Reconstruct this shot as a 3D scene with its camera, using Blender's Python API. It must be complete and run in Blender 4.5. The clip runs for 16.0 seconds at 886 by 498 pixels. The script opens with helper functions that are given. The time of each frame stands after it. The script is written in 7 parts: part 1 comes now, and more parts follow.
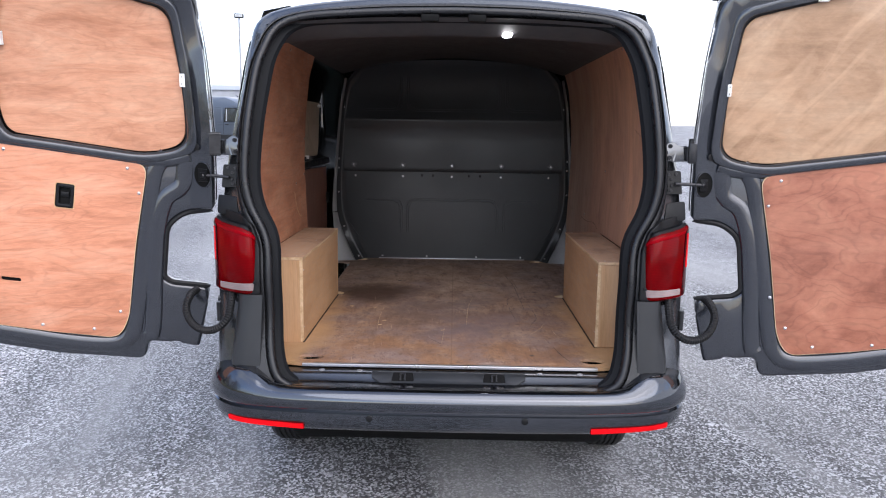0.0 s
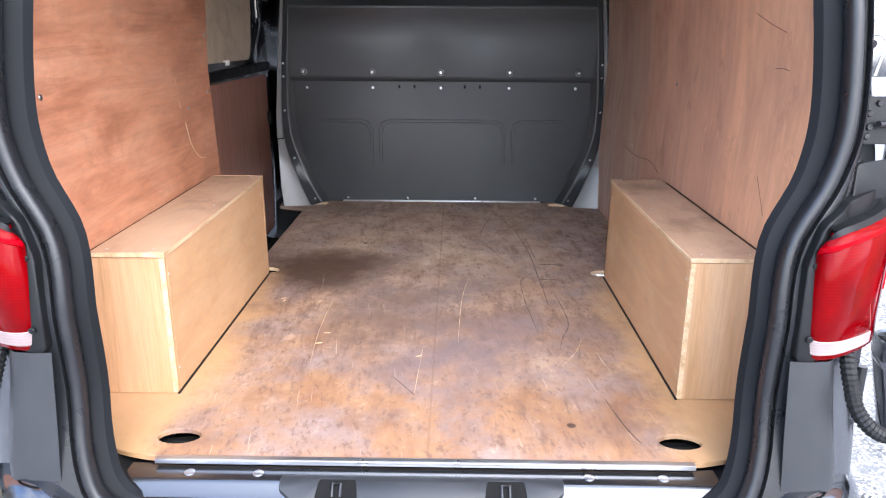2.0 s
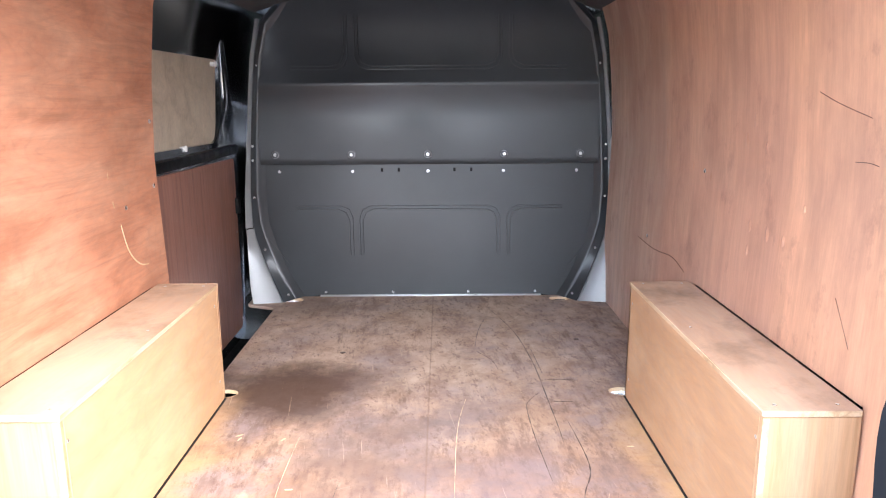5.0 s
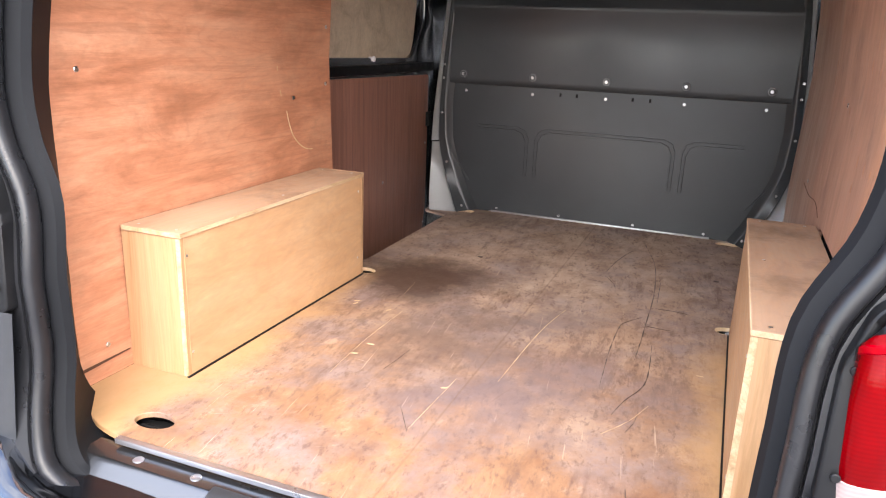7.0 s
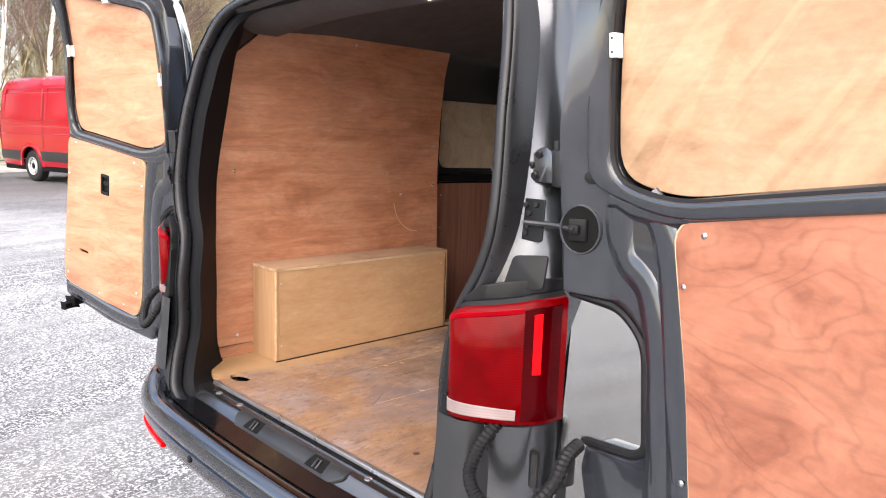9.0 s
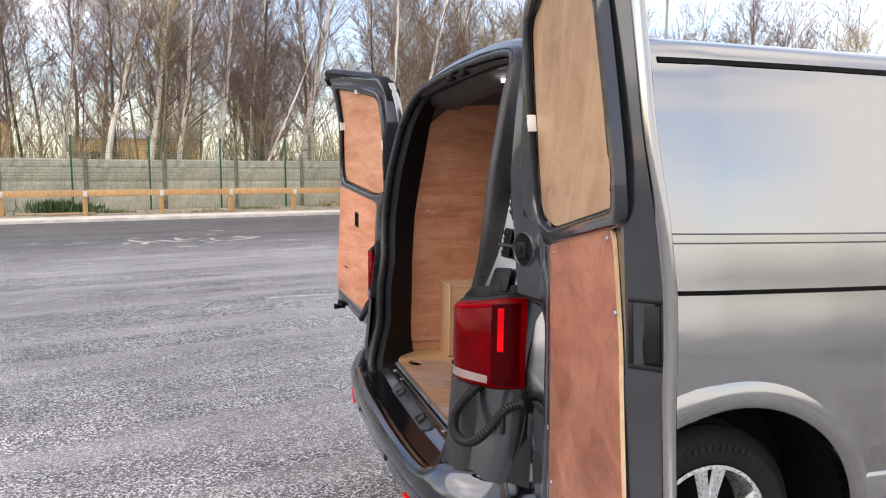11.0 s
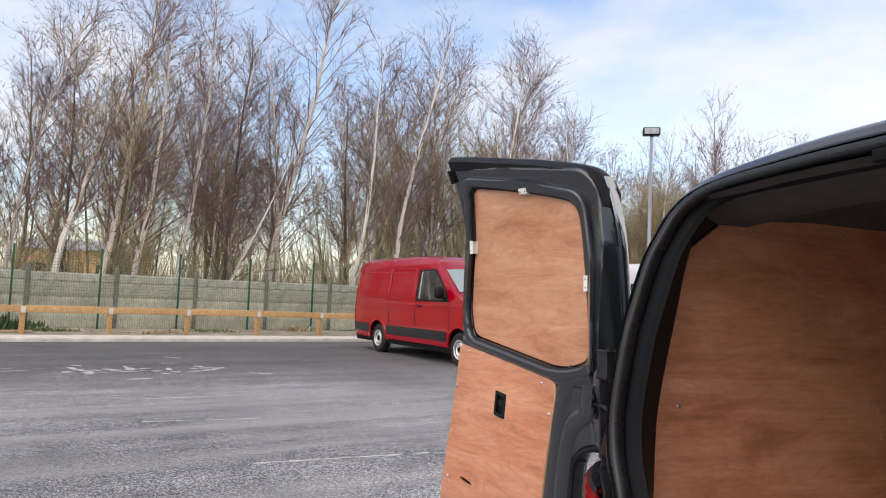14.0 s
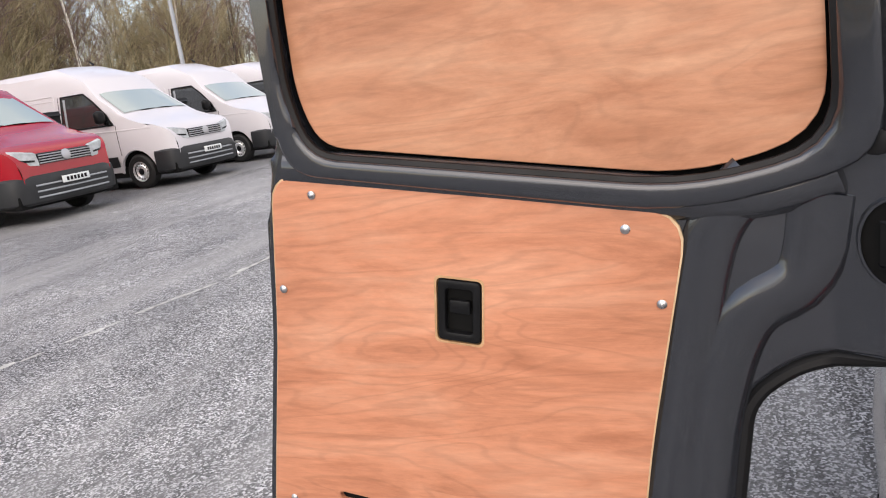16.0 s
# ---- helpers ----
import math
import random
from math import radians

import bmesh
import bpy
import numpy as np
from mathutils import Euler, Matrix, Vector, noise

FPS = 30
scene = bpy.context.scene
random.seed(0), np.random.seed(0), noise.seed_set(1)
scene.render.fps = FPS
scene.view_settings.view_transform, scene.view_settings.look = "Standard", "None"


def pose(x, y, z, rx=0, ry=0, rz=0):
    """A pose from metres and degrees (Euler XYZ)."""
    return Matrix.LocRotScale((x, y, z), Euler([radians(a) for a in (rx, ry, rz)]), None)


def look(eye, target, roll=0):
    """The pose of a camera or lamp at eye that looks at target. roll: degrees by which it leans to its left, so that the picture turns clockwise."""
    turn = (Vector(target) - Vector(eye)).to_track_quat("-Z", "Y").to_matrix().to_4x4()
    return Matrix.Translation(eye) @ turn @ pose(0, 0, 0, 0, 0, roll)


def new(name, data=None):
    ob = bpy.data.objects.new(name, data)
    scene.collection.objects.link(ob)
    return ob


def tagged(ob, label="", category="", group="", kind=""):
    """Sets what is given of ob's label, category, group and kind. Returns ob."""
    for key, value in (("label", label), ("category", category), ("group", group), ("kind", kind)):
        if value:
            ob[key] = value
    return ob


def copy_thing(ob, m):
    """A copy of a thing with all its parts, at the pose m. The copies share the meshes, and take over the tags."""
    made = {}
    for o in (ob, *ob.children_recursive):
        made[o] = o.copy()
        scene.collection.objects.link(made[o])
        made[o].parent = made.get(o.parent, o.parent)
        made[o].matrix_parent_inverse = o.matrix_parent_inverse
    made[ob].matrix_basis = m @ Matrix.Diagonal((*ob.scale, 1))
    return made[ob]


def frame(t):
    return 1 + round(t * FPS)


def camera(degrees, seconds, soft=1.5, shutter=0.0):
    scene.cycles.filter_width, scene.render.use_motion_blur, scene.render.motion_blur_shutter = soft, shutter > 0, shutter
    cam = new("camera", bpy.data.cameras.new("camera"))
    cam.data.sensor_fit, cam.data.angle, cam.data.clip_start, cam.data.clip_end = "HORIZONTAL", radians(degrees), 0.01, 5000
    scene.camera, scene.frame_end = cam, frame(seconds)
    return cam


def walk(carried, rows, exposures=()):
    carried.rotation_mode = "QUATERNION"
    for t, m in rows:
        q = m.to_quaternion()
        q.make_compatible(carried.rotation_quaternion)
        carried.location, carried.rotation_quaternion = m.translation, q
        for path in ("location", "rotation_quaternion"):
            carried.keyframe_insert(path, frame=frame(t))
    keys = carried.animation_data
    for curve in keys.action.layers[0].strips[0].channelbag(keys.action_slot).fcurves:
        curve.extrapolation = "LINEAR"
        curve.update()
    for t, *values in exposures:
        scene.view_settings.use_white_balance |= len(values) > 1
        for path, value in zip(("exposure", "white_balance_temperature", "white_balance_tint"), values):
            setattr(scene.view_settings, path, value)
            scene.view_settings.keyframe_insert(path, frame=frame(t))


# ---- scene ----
from mathutils.bvhtree import BVHTree

cam = camera(63.3, 16.0, soft=1.1)
PATH = [
    (0, (0.013, -2.506, 1.507), (-0.016, -0.537, 1.156), 0.8),
    (0.5, (0.047, -2.124, 1.51), (0.008, -0.167, 1.099), 0.7),
    (1, (0.017, -1.762, 1.491), (-0.025, 0.178, 1.006), 0.5),
    (1.5, (0.02, -1.455, 1.489), (-0.02, 0.466, 0.934), 0.3),
    (2, (0.061, -1.194, 1.473), (0.033, 0.707, 0.854), 0.3),
    (2.5, (0.062, -1.048, 1.456), (0.055, 0.84, 0.797), 0.4),
    (3, (0.03, -0.91, 1.47), (0.047, 0.975, 0.804), 0.5),
    (3.5, (0.015, -0.822, 1.479), (0.049, 1.077, 0.852), 0.5),
    (4, (0.012, -0.788, 1.495), (0.057, 1.135, 0.944), 0.4),
    (4.2, (0.014, -0.781, 1.51), (0.06, 1.151, 0.995), 0.3),
    (6.3, (0.283, -0.788, 1.467), (-0.081, 1.133, 1.047), 0.7),
    (6.5, (0.342, -0.811, 1.465), (-0.123, 1.072, 0.977), 1.3),
    (7, (0.518, -0.879, 1.424), (-0.175, 0.9, 0.829), 2.0),
    (7.5, (0.734, -1.009, 1.471), (-0.153, 0.688, 0.892), 1.5),
    (8, (1.043, -1.06, 1.463), (-0.005, 0.578, 0.995), 1.0),
    (8.2, (1.159, -1.069, 1.464), (0.053, 0.541, 1.035), 1.1),
    (10.3, (2.55, -0.832, 1.498), (0.724, -0.043, 1.285), 0.7),
    (10.5, (2.632, -0.792, 1.506), (0.776, -0.078, 1.293), 0.3),
    (11, (2.707, -0.645, 1.501), (0.797, -0.092, 1.287), 0.1),
    (11.5, (2.701, -0.576, 1.502), (0.759, -0.145, 1.293), 0.2),
    (12, (2.49, -0.56, 1.482), (0.529, -0.215, 1.293), 0.9),
    (12.5, (2.127, -0.578, 1.516), (0.151, -0.298, 1.375), 1.3),
    (13, (1.672, -0.600, 1.541), (-0.317, -0.395, 1.513), -0.1),
    (13.5, (1.251, -0.784, 1.525), (-0.695, -0.327, 1.6), 1.7),
    (14, (0.858, -1.005, 1.577), (-1.02, -0.33, 1.713), 2.3),
    (14.5, (0.398, -1.075, 1.588), (-1.458, -0.338, 1.7), -1.0),
    (15, (-0.086, -1.027, 1.552), (-1.747, 0.085, 1.475), -3.6),
    (15.5, (-0.514, -0.901, 1.534), (-1.918, 0.493, 1.241), -5.8),
    (16, (-0.878, -0.696, 1.515), (-2.001, 0.895, 1.058), -7.9),
]
EXPOSURES = [(0, 1.75, 6200, 15), (0.5, 2.18, 6350, 16), (1.5, 3.0, 6100, 14), (2.5, 3.55, 5950, 12), (3.0, 3.7, 5900, 12), (4.2, 4.2, 5900, 12), (6.3, 4.05, 6200, 13), (7.0, 3.5, 6700, 14), (8.2, 2.98, 7000, 14), (10.3, 1.65, 7200, 16), (11.5, 1.45, 7000, 16), (12.5, 1.62, 7300, 15), (14.0, 1.1, 7000, 15), (15.0, 1.2, 7100, 15), (16.0, 1.38, 7200, 15)]
walk(cam, [(t, look(eye, target, roll)) for t, eye, target, roll in PATH], EXPOSURES)
# ---- world, sun ----
SUN_AZ, SUN_EL = 158.0, 43.0   # degrees: azimuth from +y towards +x, elevation
world = bpy.data.worlds.new("sky")
scene.world = world
world.use_nodes = True
wn, wl = world.node_tree.nodes, world.node_tree.links
wn.clear()
w_out = wn.new("ShaderNodeOutputWorld")
w_bg = wn.new("ShaderNodeBackground")
w_sky = wn.new("ShaderNodeTexSky")
w_sky.sky_type = "NISHITA"
w_sky.sun_disc = False
w_sky.sun_elevation = radians(SUN_EL)
w_sky.sun_rotation = radians(SUN_AZ)
w_sky.air_density, w_sky.dust_density, w_sky.ozone_density = 1.0, 1.5, 1.0
w_tc = wn.new("ShaderNodeTexCoord")
w_map = wn.new("ShaderNodeMapping")
w_map.inputs["Scale"].default_value = (1.0, 1.0, 2.6)
w_noise = wn.new("ShaderNodeTexNoise")
w_noise.inputs["Scale"].default_value = 1.7
w_noise.inputs["Detail"].default_value = 7.0
w_noise.inputs["Roughness"].default_value = 0.55
w_ramp = wn.new("ShaderNodeValToRGB")
w_ramp.color_ramp.elements[0].position = 0.36
w_ramp.color_ramp.elements[1].position = 0.60
w_mix = wn.new("ShaderNodeMixRGB")
w_mix.inputs["Color2"].default_value = (3.6, 3.7, 3.87, 1)   # cloud
wl.new(w_tc.outputs["Generated"], w_map.inputs["Vector"])
wl.new(w_map.outputs["Vector"], w_noise.inputs["Vector"])
w_sep = wn.new("ShaderNodeSeparateXYZ")   # cloud thickens towards the sun's side
w_lean = wn.new("ShaderNodeMath")
w_lean.operation = "MULTIPLY_ADD"
w_lean.inputs[1].default_value = 0.10
wl.new(w_tc.outputs["Generated"], w_sep.inputs[0])
wl.new(w_sep.outputs["X"], w_lean.inputs[0])
wl.new(w_noise.outputs["Fac"], w_lean.inputs[2])
wl.new(w_lean.outputs[0], w_ramp.inputs["Fac"])
wl.new(w_ramp.outputs["Color"], w_mix.inputs["Fac"])
wl.new(w_sky.outputs["Color"], w_mix.inputs["Color1"])
wl.new(w_mix.outputs["Color"], w_bg.inputs["Color"])
w_bg.inputs["Strength"].default_value = 0.13
wl.new(w_bg.outputs["Background"], w_out.inputs["Surface"])

sun_data = bpy.data.lights.new("sun", "SUN")
sun_data.energy, sun_data.angle, sun_data.color = 0.8, radians(70), (1.0, 0.95, 0.88)
sun = new("sun", sun_data)
_d = Vector((math.sin(radians(SUN_AZ)) * math.cos(radians(SUN_EL)), math.cos(radians(SUN_AZ)) * math.cos(radians(SUN_EL)), math.sin(radians(SUN_EL))))
sun.matrix_world = look(_d * 60, (0, 0, 0))
# ---- materials ----
class Mat:
    """A small builder round one Principled material."""

    def __init__(self, name, color=(0.5, 0.5, 0.5), rough=0.5, metal=0.0, **extra):
        self.m = bpy.data.materials.new(name)
        self.m.use_nodes = True
        self.n, self.l = self.m.node_tree.nodes, self.m.node_tree.links
        self.b = self.n["Principled BSDF"]
        self.b.inputs["Base Color"].default_value = (*color, 1)
        self.b.inputs["Roughness"].default_value = rough
        self.b.inputs["Metallic"].default_value = metal
        for k, v in extra.items():
            self.b.inputs[k.replace("_", " ")].default_value = v
        self.tc = None

    def coords(self, scale=(1, 1, 1), rot=(0, 0, 0), kind="Object"):
        if self.tc is None:
            self.tc = self.n.new("ShaderNodeTexCoord")
        mp = self.n.new("ShaderNodeMapping")
        turned = any(rot)
        mp.vector_type = "TEXTURE" if turned else "POINT"
        mp.inputs["Scale"].default_value = [1 / s for s in scale] if turned else scale
        mp.inputs["Rotation"].default_value = [radians(a) for a in rot]
        self.l.new(self.tc.outputs[kind], mp.inputs["Vector"])
        return mp.outputs["Vector"]

    def noise(self, vec, scale, detail=4, rough=0.55, dist=0.0):
        t = self.n.new("ShaderNodeTexNoise")
        t.inputs["Scale"].default_value, t.inputs["Detail"].default_value = scale, detail
        t.inputs["Roughness"].default_value, t.inputs["Distortion"].default_value = rough, dist
        self.l.new(vec, t.inputs["Vector"])
        return t.outputs["Fac"]

    def voronoi(self, vec, scale, out="Distance", feature="F1"):
        t = self.n.new("ShaderNodeTexVoronoi")
        t.feature = feature
        t.inputs["Scale"].default_value = scale
        self.l.new(vec, t.inputs["Vector"])
        return t.outputs[out]

    def ramp(self, fac, stops):
        r = self.n.new("ShaderNodeValToRGB")
        e = r.color_ramp.elements
        while len(e) < len(stops):
            e.new(0.5)
        for el, (p, c) in zip(e, stops):
            el.position = p
            el.color = (*c, 1) if isinstance(c, tuple) else (c, c, c, 1)
        self.l.new(fac, r.inputs["Fac"])
        return r.outputs["Color"]

    def mix(self, fac, a, b, mode="MIX"):
        x = self.n.new("ShaderNodeMixRGB")
        x.blend_type = mode
        for sock, v in ((x.inputs["Fac"], fac), (x.inputs["Color1"], a), (x.inputs["Color2"], b)):
            if isinstance(v, (int, float)):
                sock.default_value = v if sock.type == "VALUE" else (v, v, v, 1)
            elif isinstance(v, tuple):
                sock.default_value = (*v, 1)
            else:
                self.l.new(v, sock)
        return x.outputs["Color"]

    def color(self, sock):
        self.l.new(sock, self.b.inputs["Base Color"])
        return self

    def roughness(self, sock):
        self.l.new(sock, self.b.inputs["Roughness"])
        return self

    def bump(self, fac, strength=0.3, dist=0.005):
        bp = self.n.new("ShaderNodeBump")
        bp.inputs["Strength"].default_value, bp.inputs["Distance"].default_value = strength, dist
        self.l.new(fac, bp.inputs["Height"])
        self.l.new(bp.outputs["Normal"], self.b.inputs["Normal"])
        return self

    def random(self):
        return self.n.new("ShaderNodeObjectInfo").outputs["Random"]


def plain(name, color, rough=0.5, metal=0.0, wear=0.15, scale=6.0, bump=0.0, **extra):
    """A colour with cloudy wear in value and gloss."""
    k = Mat(name, color, rough, metal, **extra)
    v = k.coords()
    f = k.noise(v, scale, 6, 0.6)
    dark = tuple(c * (1 - wear) for c in color)
    lite = tuple(min(1, c * (1 + wear)) for c in color)
    k.color(k.ramp(f, [(0.3, dark), (0.7, lite)]))
    k.roughness(k.ramp(k.noise(v, scale * 4, 3), [(0.3, max(0.02, rough - 0.08)), (0.7, min(1, rough + 0.08))]))
    if bump:
        k.bump(k.noise(v, 180, 3), bump, 0.001)
    return k.m


def plywood(name, dark, mid, lite, stretch=(1, 1, 1), rough=0.55, stains=0.0, gloss=0.5, scale=1.0, figure=0.16, streaks=0.14, curl=0.0, wiped=0.0):
    """Rotary-cut veneer: long wavy grain along the axis with the small stretch."""
    k = Mat(name, mid, rough)
    k.b.inputs["Specular IOR Level"].default_value = gloss
    v = k.coords(stretch)
    warp = k.noise(v, 1.3 * scale, 3, 0.5)
    add = k.n.new("ShaderNodeVectorMath")
    add.operation = "MULTIPLY_ADD"
    k.l.new(warp, add.inputs[0])
    add.inputs[1].default_value = (0.25, 0.25, 0.25)
    k.l.new(v, add.inputs[2])
    vv = add.outputs[0]
    a = k.noise(vv, 5.0 * scale, 8, 0.62, 0.6)
    c = k.ramp(a, [(0.28, dark), (0.48, mid), (0.74, lite)])
    fine = k.noise(vv, 38.0 * scale, 4, 0.7)
    c = k.mix(0.32, c, k.ramp(fine, [(0.3, 0.45), (0.7, 1.0)]), "MULTIPLY")
    low = min(stretch)
    streak = k.noise(k.coords(tuple(x * (0.3 if x == low else 2.2) for x in stretch)), 11.0 * scale, 6, 0.72, 0.25)
    c = k.mix(streaks, c, k.ramp(streak, [(0.36, 0.42), (0.5, 0.95), (0.7, 1.1)]), "MULTIPLY")
    big = k.noise(k.coords(), 1.6, 3, 0.5)
    c = k.mix(0.3, c, k.ramp(big, [(0.3, 0.55), (0.65, 1.1)]), "MULTIPLY")
    sn = k.n.new("ShaderNodeMath")
    sn.operation = "SINE"
    ml = k.n.new("ShaderNodeMath")
    ml.operation = "MULTIPLY"
    k.l.new(k.noise(vv, 2.6 * scale, 3, 0.45, 0.35), ml.inputs[0])
    ml.inputs[1].default_value = 95.0
    k.l.new(ml.outputs[0], sn.inputs[0])
    c = k.mix(figure, c, k.ramp(sn.outputs[0], [(0.0, 1.12), (0.62, 1.0), (0.97, 0.42)]), "MULTIPLY")
    if curl:
        lines = k.noise(k.coords(tuple(x * (0.5 if x == low else 3.0) for x in stretch), (0, 0, 0)), 6.0 * scale, 5, 0.66, 0.9)
        where = k.noise(k.coords((1, 1, 1), (0, 0, 60)), 2.1, 4, 0.55)
        f = k.mix(1.0, k.ramp(lines, [(0.50, 0.0), (0.60, curl)]), k.ramp(where, [(0.44, 0.0), (0.58, 1.0)]), "MULTIPLY")
        c = k.mix(f, c, tuple(x * 0.42 for x in dark))
    if wiped:
        arcs = k.noise(k.coords((1.0, 5.0, 1.0), (0, 0, 52)), 2.6, 4, 0.5, 1.2)
        c = k.mix(k.ramp(arcs, [(0.50, 0.0), (0.64, wiped)]), c, tuple(min(1.0, x * 1.35) for x in lite))
    if stains:
        s = k.noise(k.coords((1, 1, 1), (0, 0, 30)), 3.2, 7, 0.7)
        c = k.mix(k.ramp(s, [(0.52, 0.0), (0.68, stains)]), c, tuple(x * 0.35 for x in mid))
    k.color(c)
    k.roughness(k.ramp(fine, [(0.3, rough - 0.1), (0.7, rough + 0.12)]))
    k.bump(fine, 0.12, 0.002)
    return k.m


def car_paint(name, color, metal=0.7, rough=0.32, flake=0.06, coat=0.8, dirt=0.0):
    k = Mat(name, color, rough, metal)
    k.b.inputs["Coat Weight"].default_value = coat
    k.b.inputs["Coat Roughness"].default_value = 0.06
    v = k.coords()
    f = k.noise(v, 900, 2)
    c = k.ramp(f, [(0.35, tuple(x * (1 - flake) for x in color)), (0.65, tuple(min(1, x * (1 + flake)) for x in color))])
    dust = k.noise(v, 2.2, 6, 0.65)
    if dirt:
        c = k.mix(k.ramp(dust, [(0.5, 0.0), (0.8, dirt)]), c, (0.3, 0.29, 0.27))
    k.color(c)
    k.roughness(k.ramp(k.noise(v, 3, 2), [(0.3, rough - 0.02), (0.7, rough + 0.03)]))
    return k.m


# one grey paint: sky-lit tone for the sides, shaded tone for the rear frame
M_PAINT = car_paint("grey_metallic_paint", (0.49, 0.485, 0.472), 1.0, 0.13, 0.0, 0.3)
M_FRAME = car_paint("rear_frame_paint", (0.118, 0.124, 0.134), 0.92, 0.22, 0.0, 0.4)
M_PILLAR = car_paint("pillar_grey_paint", (0.25, 0.255, 0.262), 0.3, 0.35)
# jamb paint taken near black, the opening's shade put into its colour
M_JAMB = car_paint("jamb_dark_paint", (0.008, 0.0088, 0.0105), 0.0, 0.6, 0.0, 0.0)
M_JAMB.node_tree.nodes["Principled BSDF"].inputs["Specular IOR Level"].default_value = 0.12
# the same grey with the inner doors' shade put into its colour
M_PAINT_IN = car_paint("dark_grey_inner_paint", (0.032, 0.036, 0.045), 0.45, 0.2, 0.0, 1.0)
M_TRIM = plain("black_trim", (0.006, 0.0063, 0.0072), 0.4, wear=0.3, bump=0.2, Specular_IOR_Level=0.22)
M_RUBBER = plain("black_rubber", (0.007, 0.007, 0.0078), 0.55, wear=0.3, Specular_IOR_Level=0.3)
M_GASKET = plain("satin_door_gasket", (0.012, 0.0125, 0.0145), 0.32, wear=0.2, Specular_IOR_Level=0.42)
M_CORNER = plain("satin_grey_corner_trim", (0.022, 0.0235, 0.026), 0.4, wear=0.15, bump=0.15, Specular_IOR_Level=0.4)
M_BUMPER = car_paint("bumper_paint", (0.08, 0.087, 0.1), 0.95, 0.09, 0.06, 0.5)


def bulk_panel():
    k = Mat("grey_bulkhead_panel", (0.16, 0.17, 0.178), 0.3)
    v = k.coords()
    f = k.noise(v, 2.2, 5, 0.5, 0.2)
    k.color(k.ramp(f, [(0.3, (0.022, 0.025, 0.028)), (0.7, (0.034, 0.038, 0.042))]))
    k.roughness(k.ramp(k.noise(k.coords((1, 1, 1.4), (0, 20, 0)), 1.8, 3, 0.45, 0.3), [(0.40, 0.30), (0.58, 0.44)]))
    k.b.inputs["Specular IOR Level"].default_value = 0.5
    return k.m


M_BULK = bulk_panel()
M_ROOF_IN = plain("ceiling_lining", (0.06, 0.06, 0.063), 0.75, wear=0.2)
M_STEEL = plain("zinc_steel", (0.55, 0.55, 0.56), 0.3, 1.0, wear=0.15, scale=40)
M_DARKSTEEL = plain("dark_steel", (0.045, 0.045, 0.048), 0.4, 0.7, wear=0.25, scale=30)
M_ALU = plain("aluminium_strip", (0.5, 0.5, 0.52), 0.34, 0.9, wear=0.05, scale=4)
M_STEP = plain("gloss_black_step", (0.005, 0.0055, 0.007), 0.15, wear=0.2, scale=5, Specular_IOR_Level=0.35)
M_ALLOY = plain("silver_alloy", (0.78, 0.79, 0.8), 0.3, 0.6, wear=0.1, scale=20)
M_WHITE_PLASTIC = plain("white_plastic", (0.78, 0.78, 0.76), 0.4, wear=0.05)
M_PLY_WALL = plywood("red_plywood_wall", (0.40, 0.155, 0.08), (0.56, 0.245, 0.138), (0.67, 0.35, 0.215), (3, 0.7, 2.6), 0.42, 0.3, figure=0.09, streaks=0.2, curl=0.22)


def right_lining():
    """Upright veneer strips of two tones, dull towards the bulkhead, with fine upright grain."""
    k = Mat("upright_grain_plywood_wall", (0.58, 0.34, 0.22), 0.45)
    wv = k.coords()
    sep = k.n.new("ShaderNodeSeparateXYZ")
    k.l.new(wv, sep.inputs[0])
    wob = k.noise(k.coords((1, 1, 0.5)), 3.0, 6, 0.62)
    at = k.n.new("ShaderNodeMath")
    at.operation = "MULTIPLY_ADD"
    k.l.new(wob, at.inputs[0])
    at.inputs[1].default_value = 0.10
    k.l.new(sep.outputs["Y"], at.inputs[2])
    mul = k.n.new("ShaderNodeMath")
    mul.operation = "MULTIPLY"
    k.l.new(at.outputs[0], mul.inputs[0])
    mul.inputs[1].default_value = 0.4
    c = k.ramp(mul.outputs[0], [(0.10, (0.74, 0.40, 0.23)), (0.30, (0.71, 0.38, 0.23)), (0.325, (0.60, 0.32, 0.205)), (0.62, (0.62, 0.345, 0.23)), (0.65, (0.53, 0.335, 0.24)), (0.8, (0.52, 0.335, 0.245)), (0.86, (0.60, 0.41, 0.31))])
    grain = k.noise(k.coords((1, 4.0, 0.35)), 6.0, 8, 0.66, 0.5)
    c = k.mix(0.42, c, k.ramp(grain, [(0.3, 0.55), (0.55, 1.0), (0.75, 1.25)]), "MULTIPLY")
    fine = k.noise(k.coords((1, 5.0, 0.4)), 34.0, 5, 0.7)
    c = k.mix(0.25, c, k.ramp(fine, [(0.3, 0.5), (0.7, 1.05)]), "MULTIPLY")
    cloud = k.noise(k.coords((1, 1.5, 0.7), (0, 0, 20)), 2.6, 7, 0.65)
    c = k.mix(k.ramp(cloud, [(0.42, 0.0), (0.66, 0.65)]), c, (0.36, 0.20, 0.14))
    grease = k.noise(k.coords((1, 2.0, 0.8), (0, 0, 70)), 7.0, 8, 0.72)
    c = k.mix(k.ramp(grease, [(0.56, 0.0), (0.68, 0.5)]), c, (0.27, 0.135, 0.095))
    k.color(c)
    k.roughness(k.ramp(cloud, [(0.3, 0.36), (0.7, 0.56)]))
    k.bump(fine, 0.12, 0.002)
    return k.m


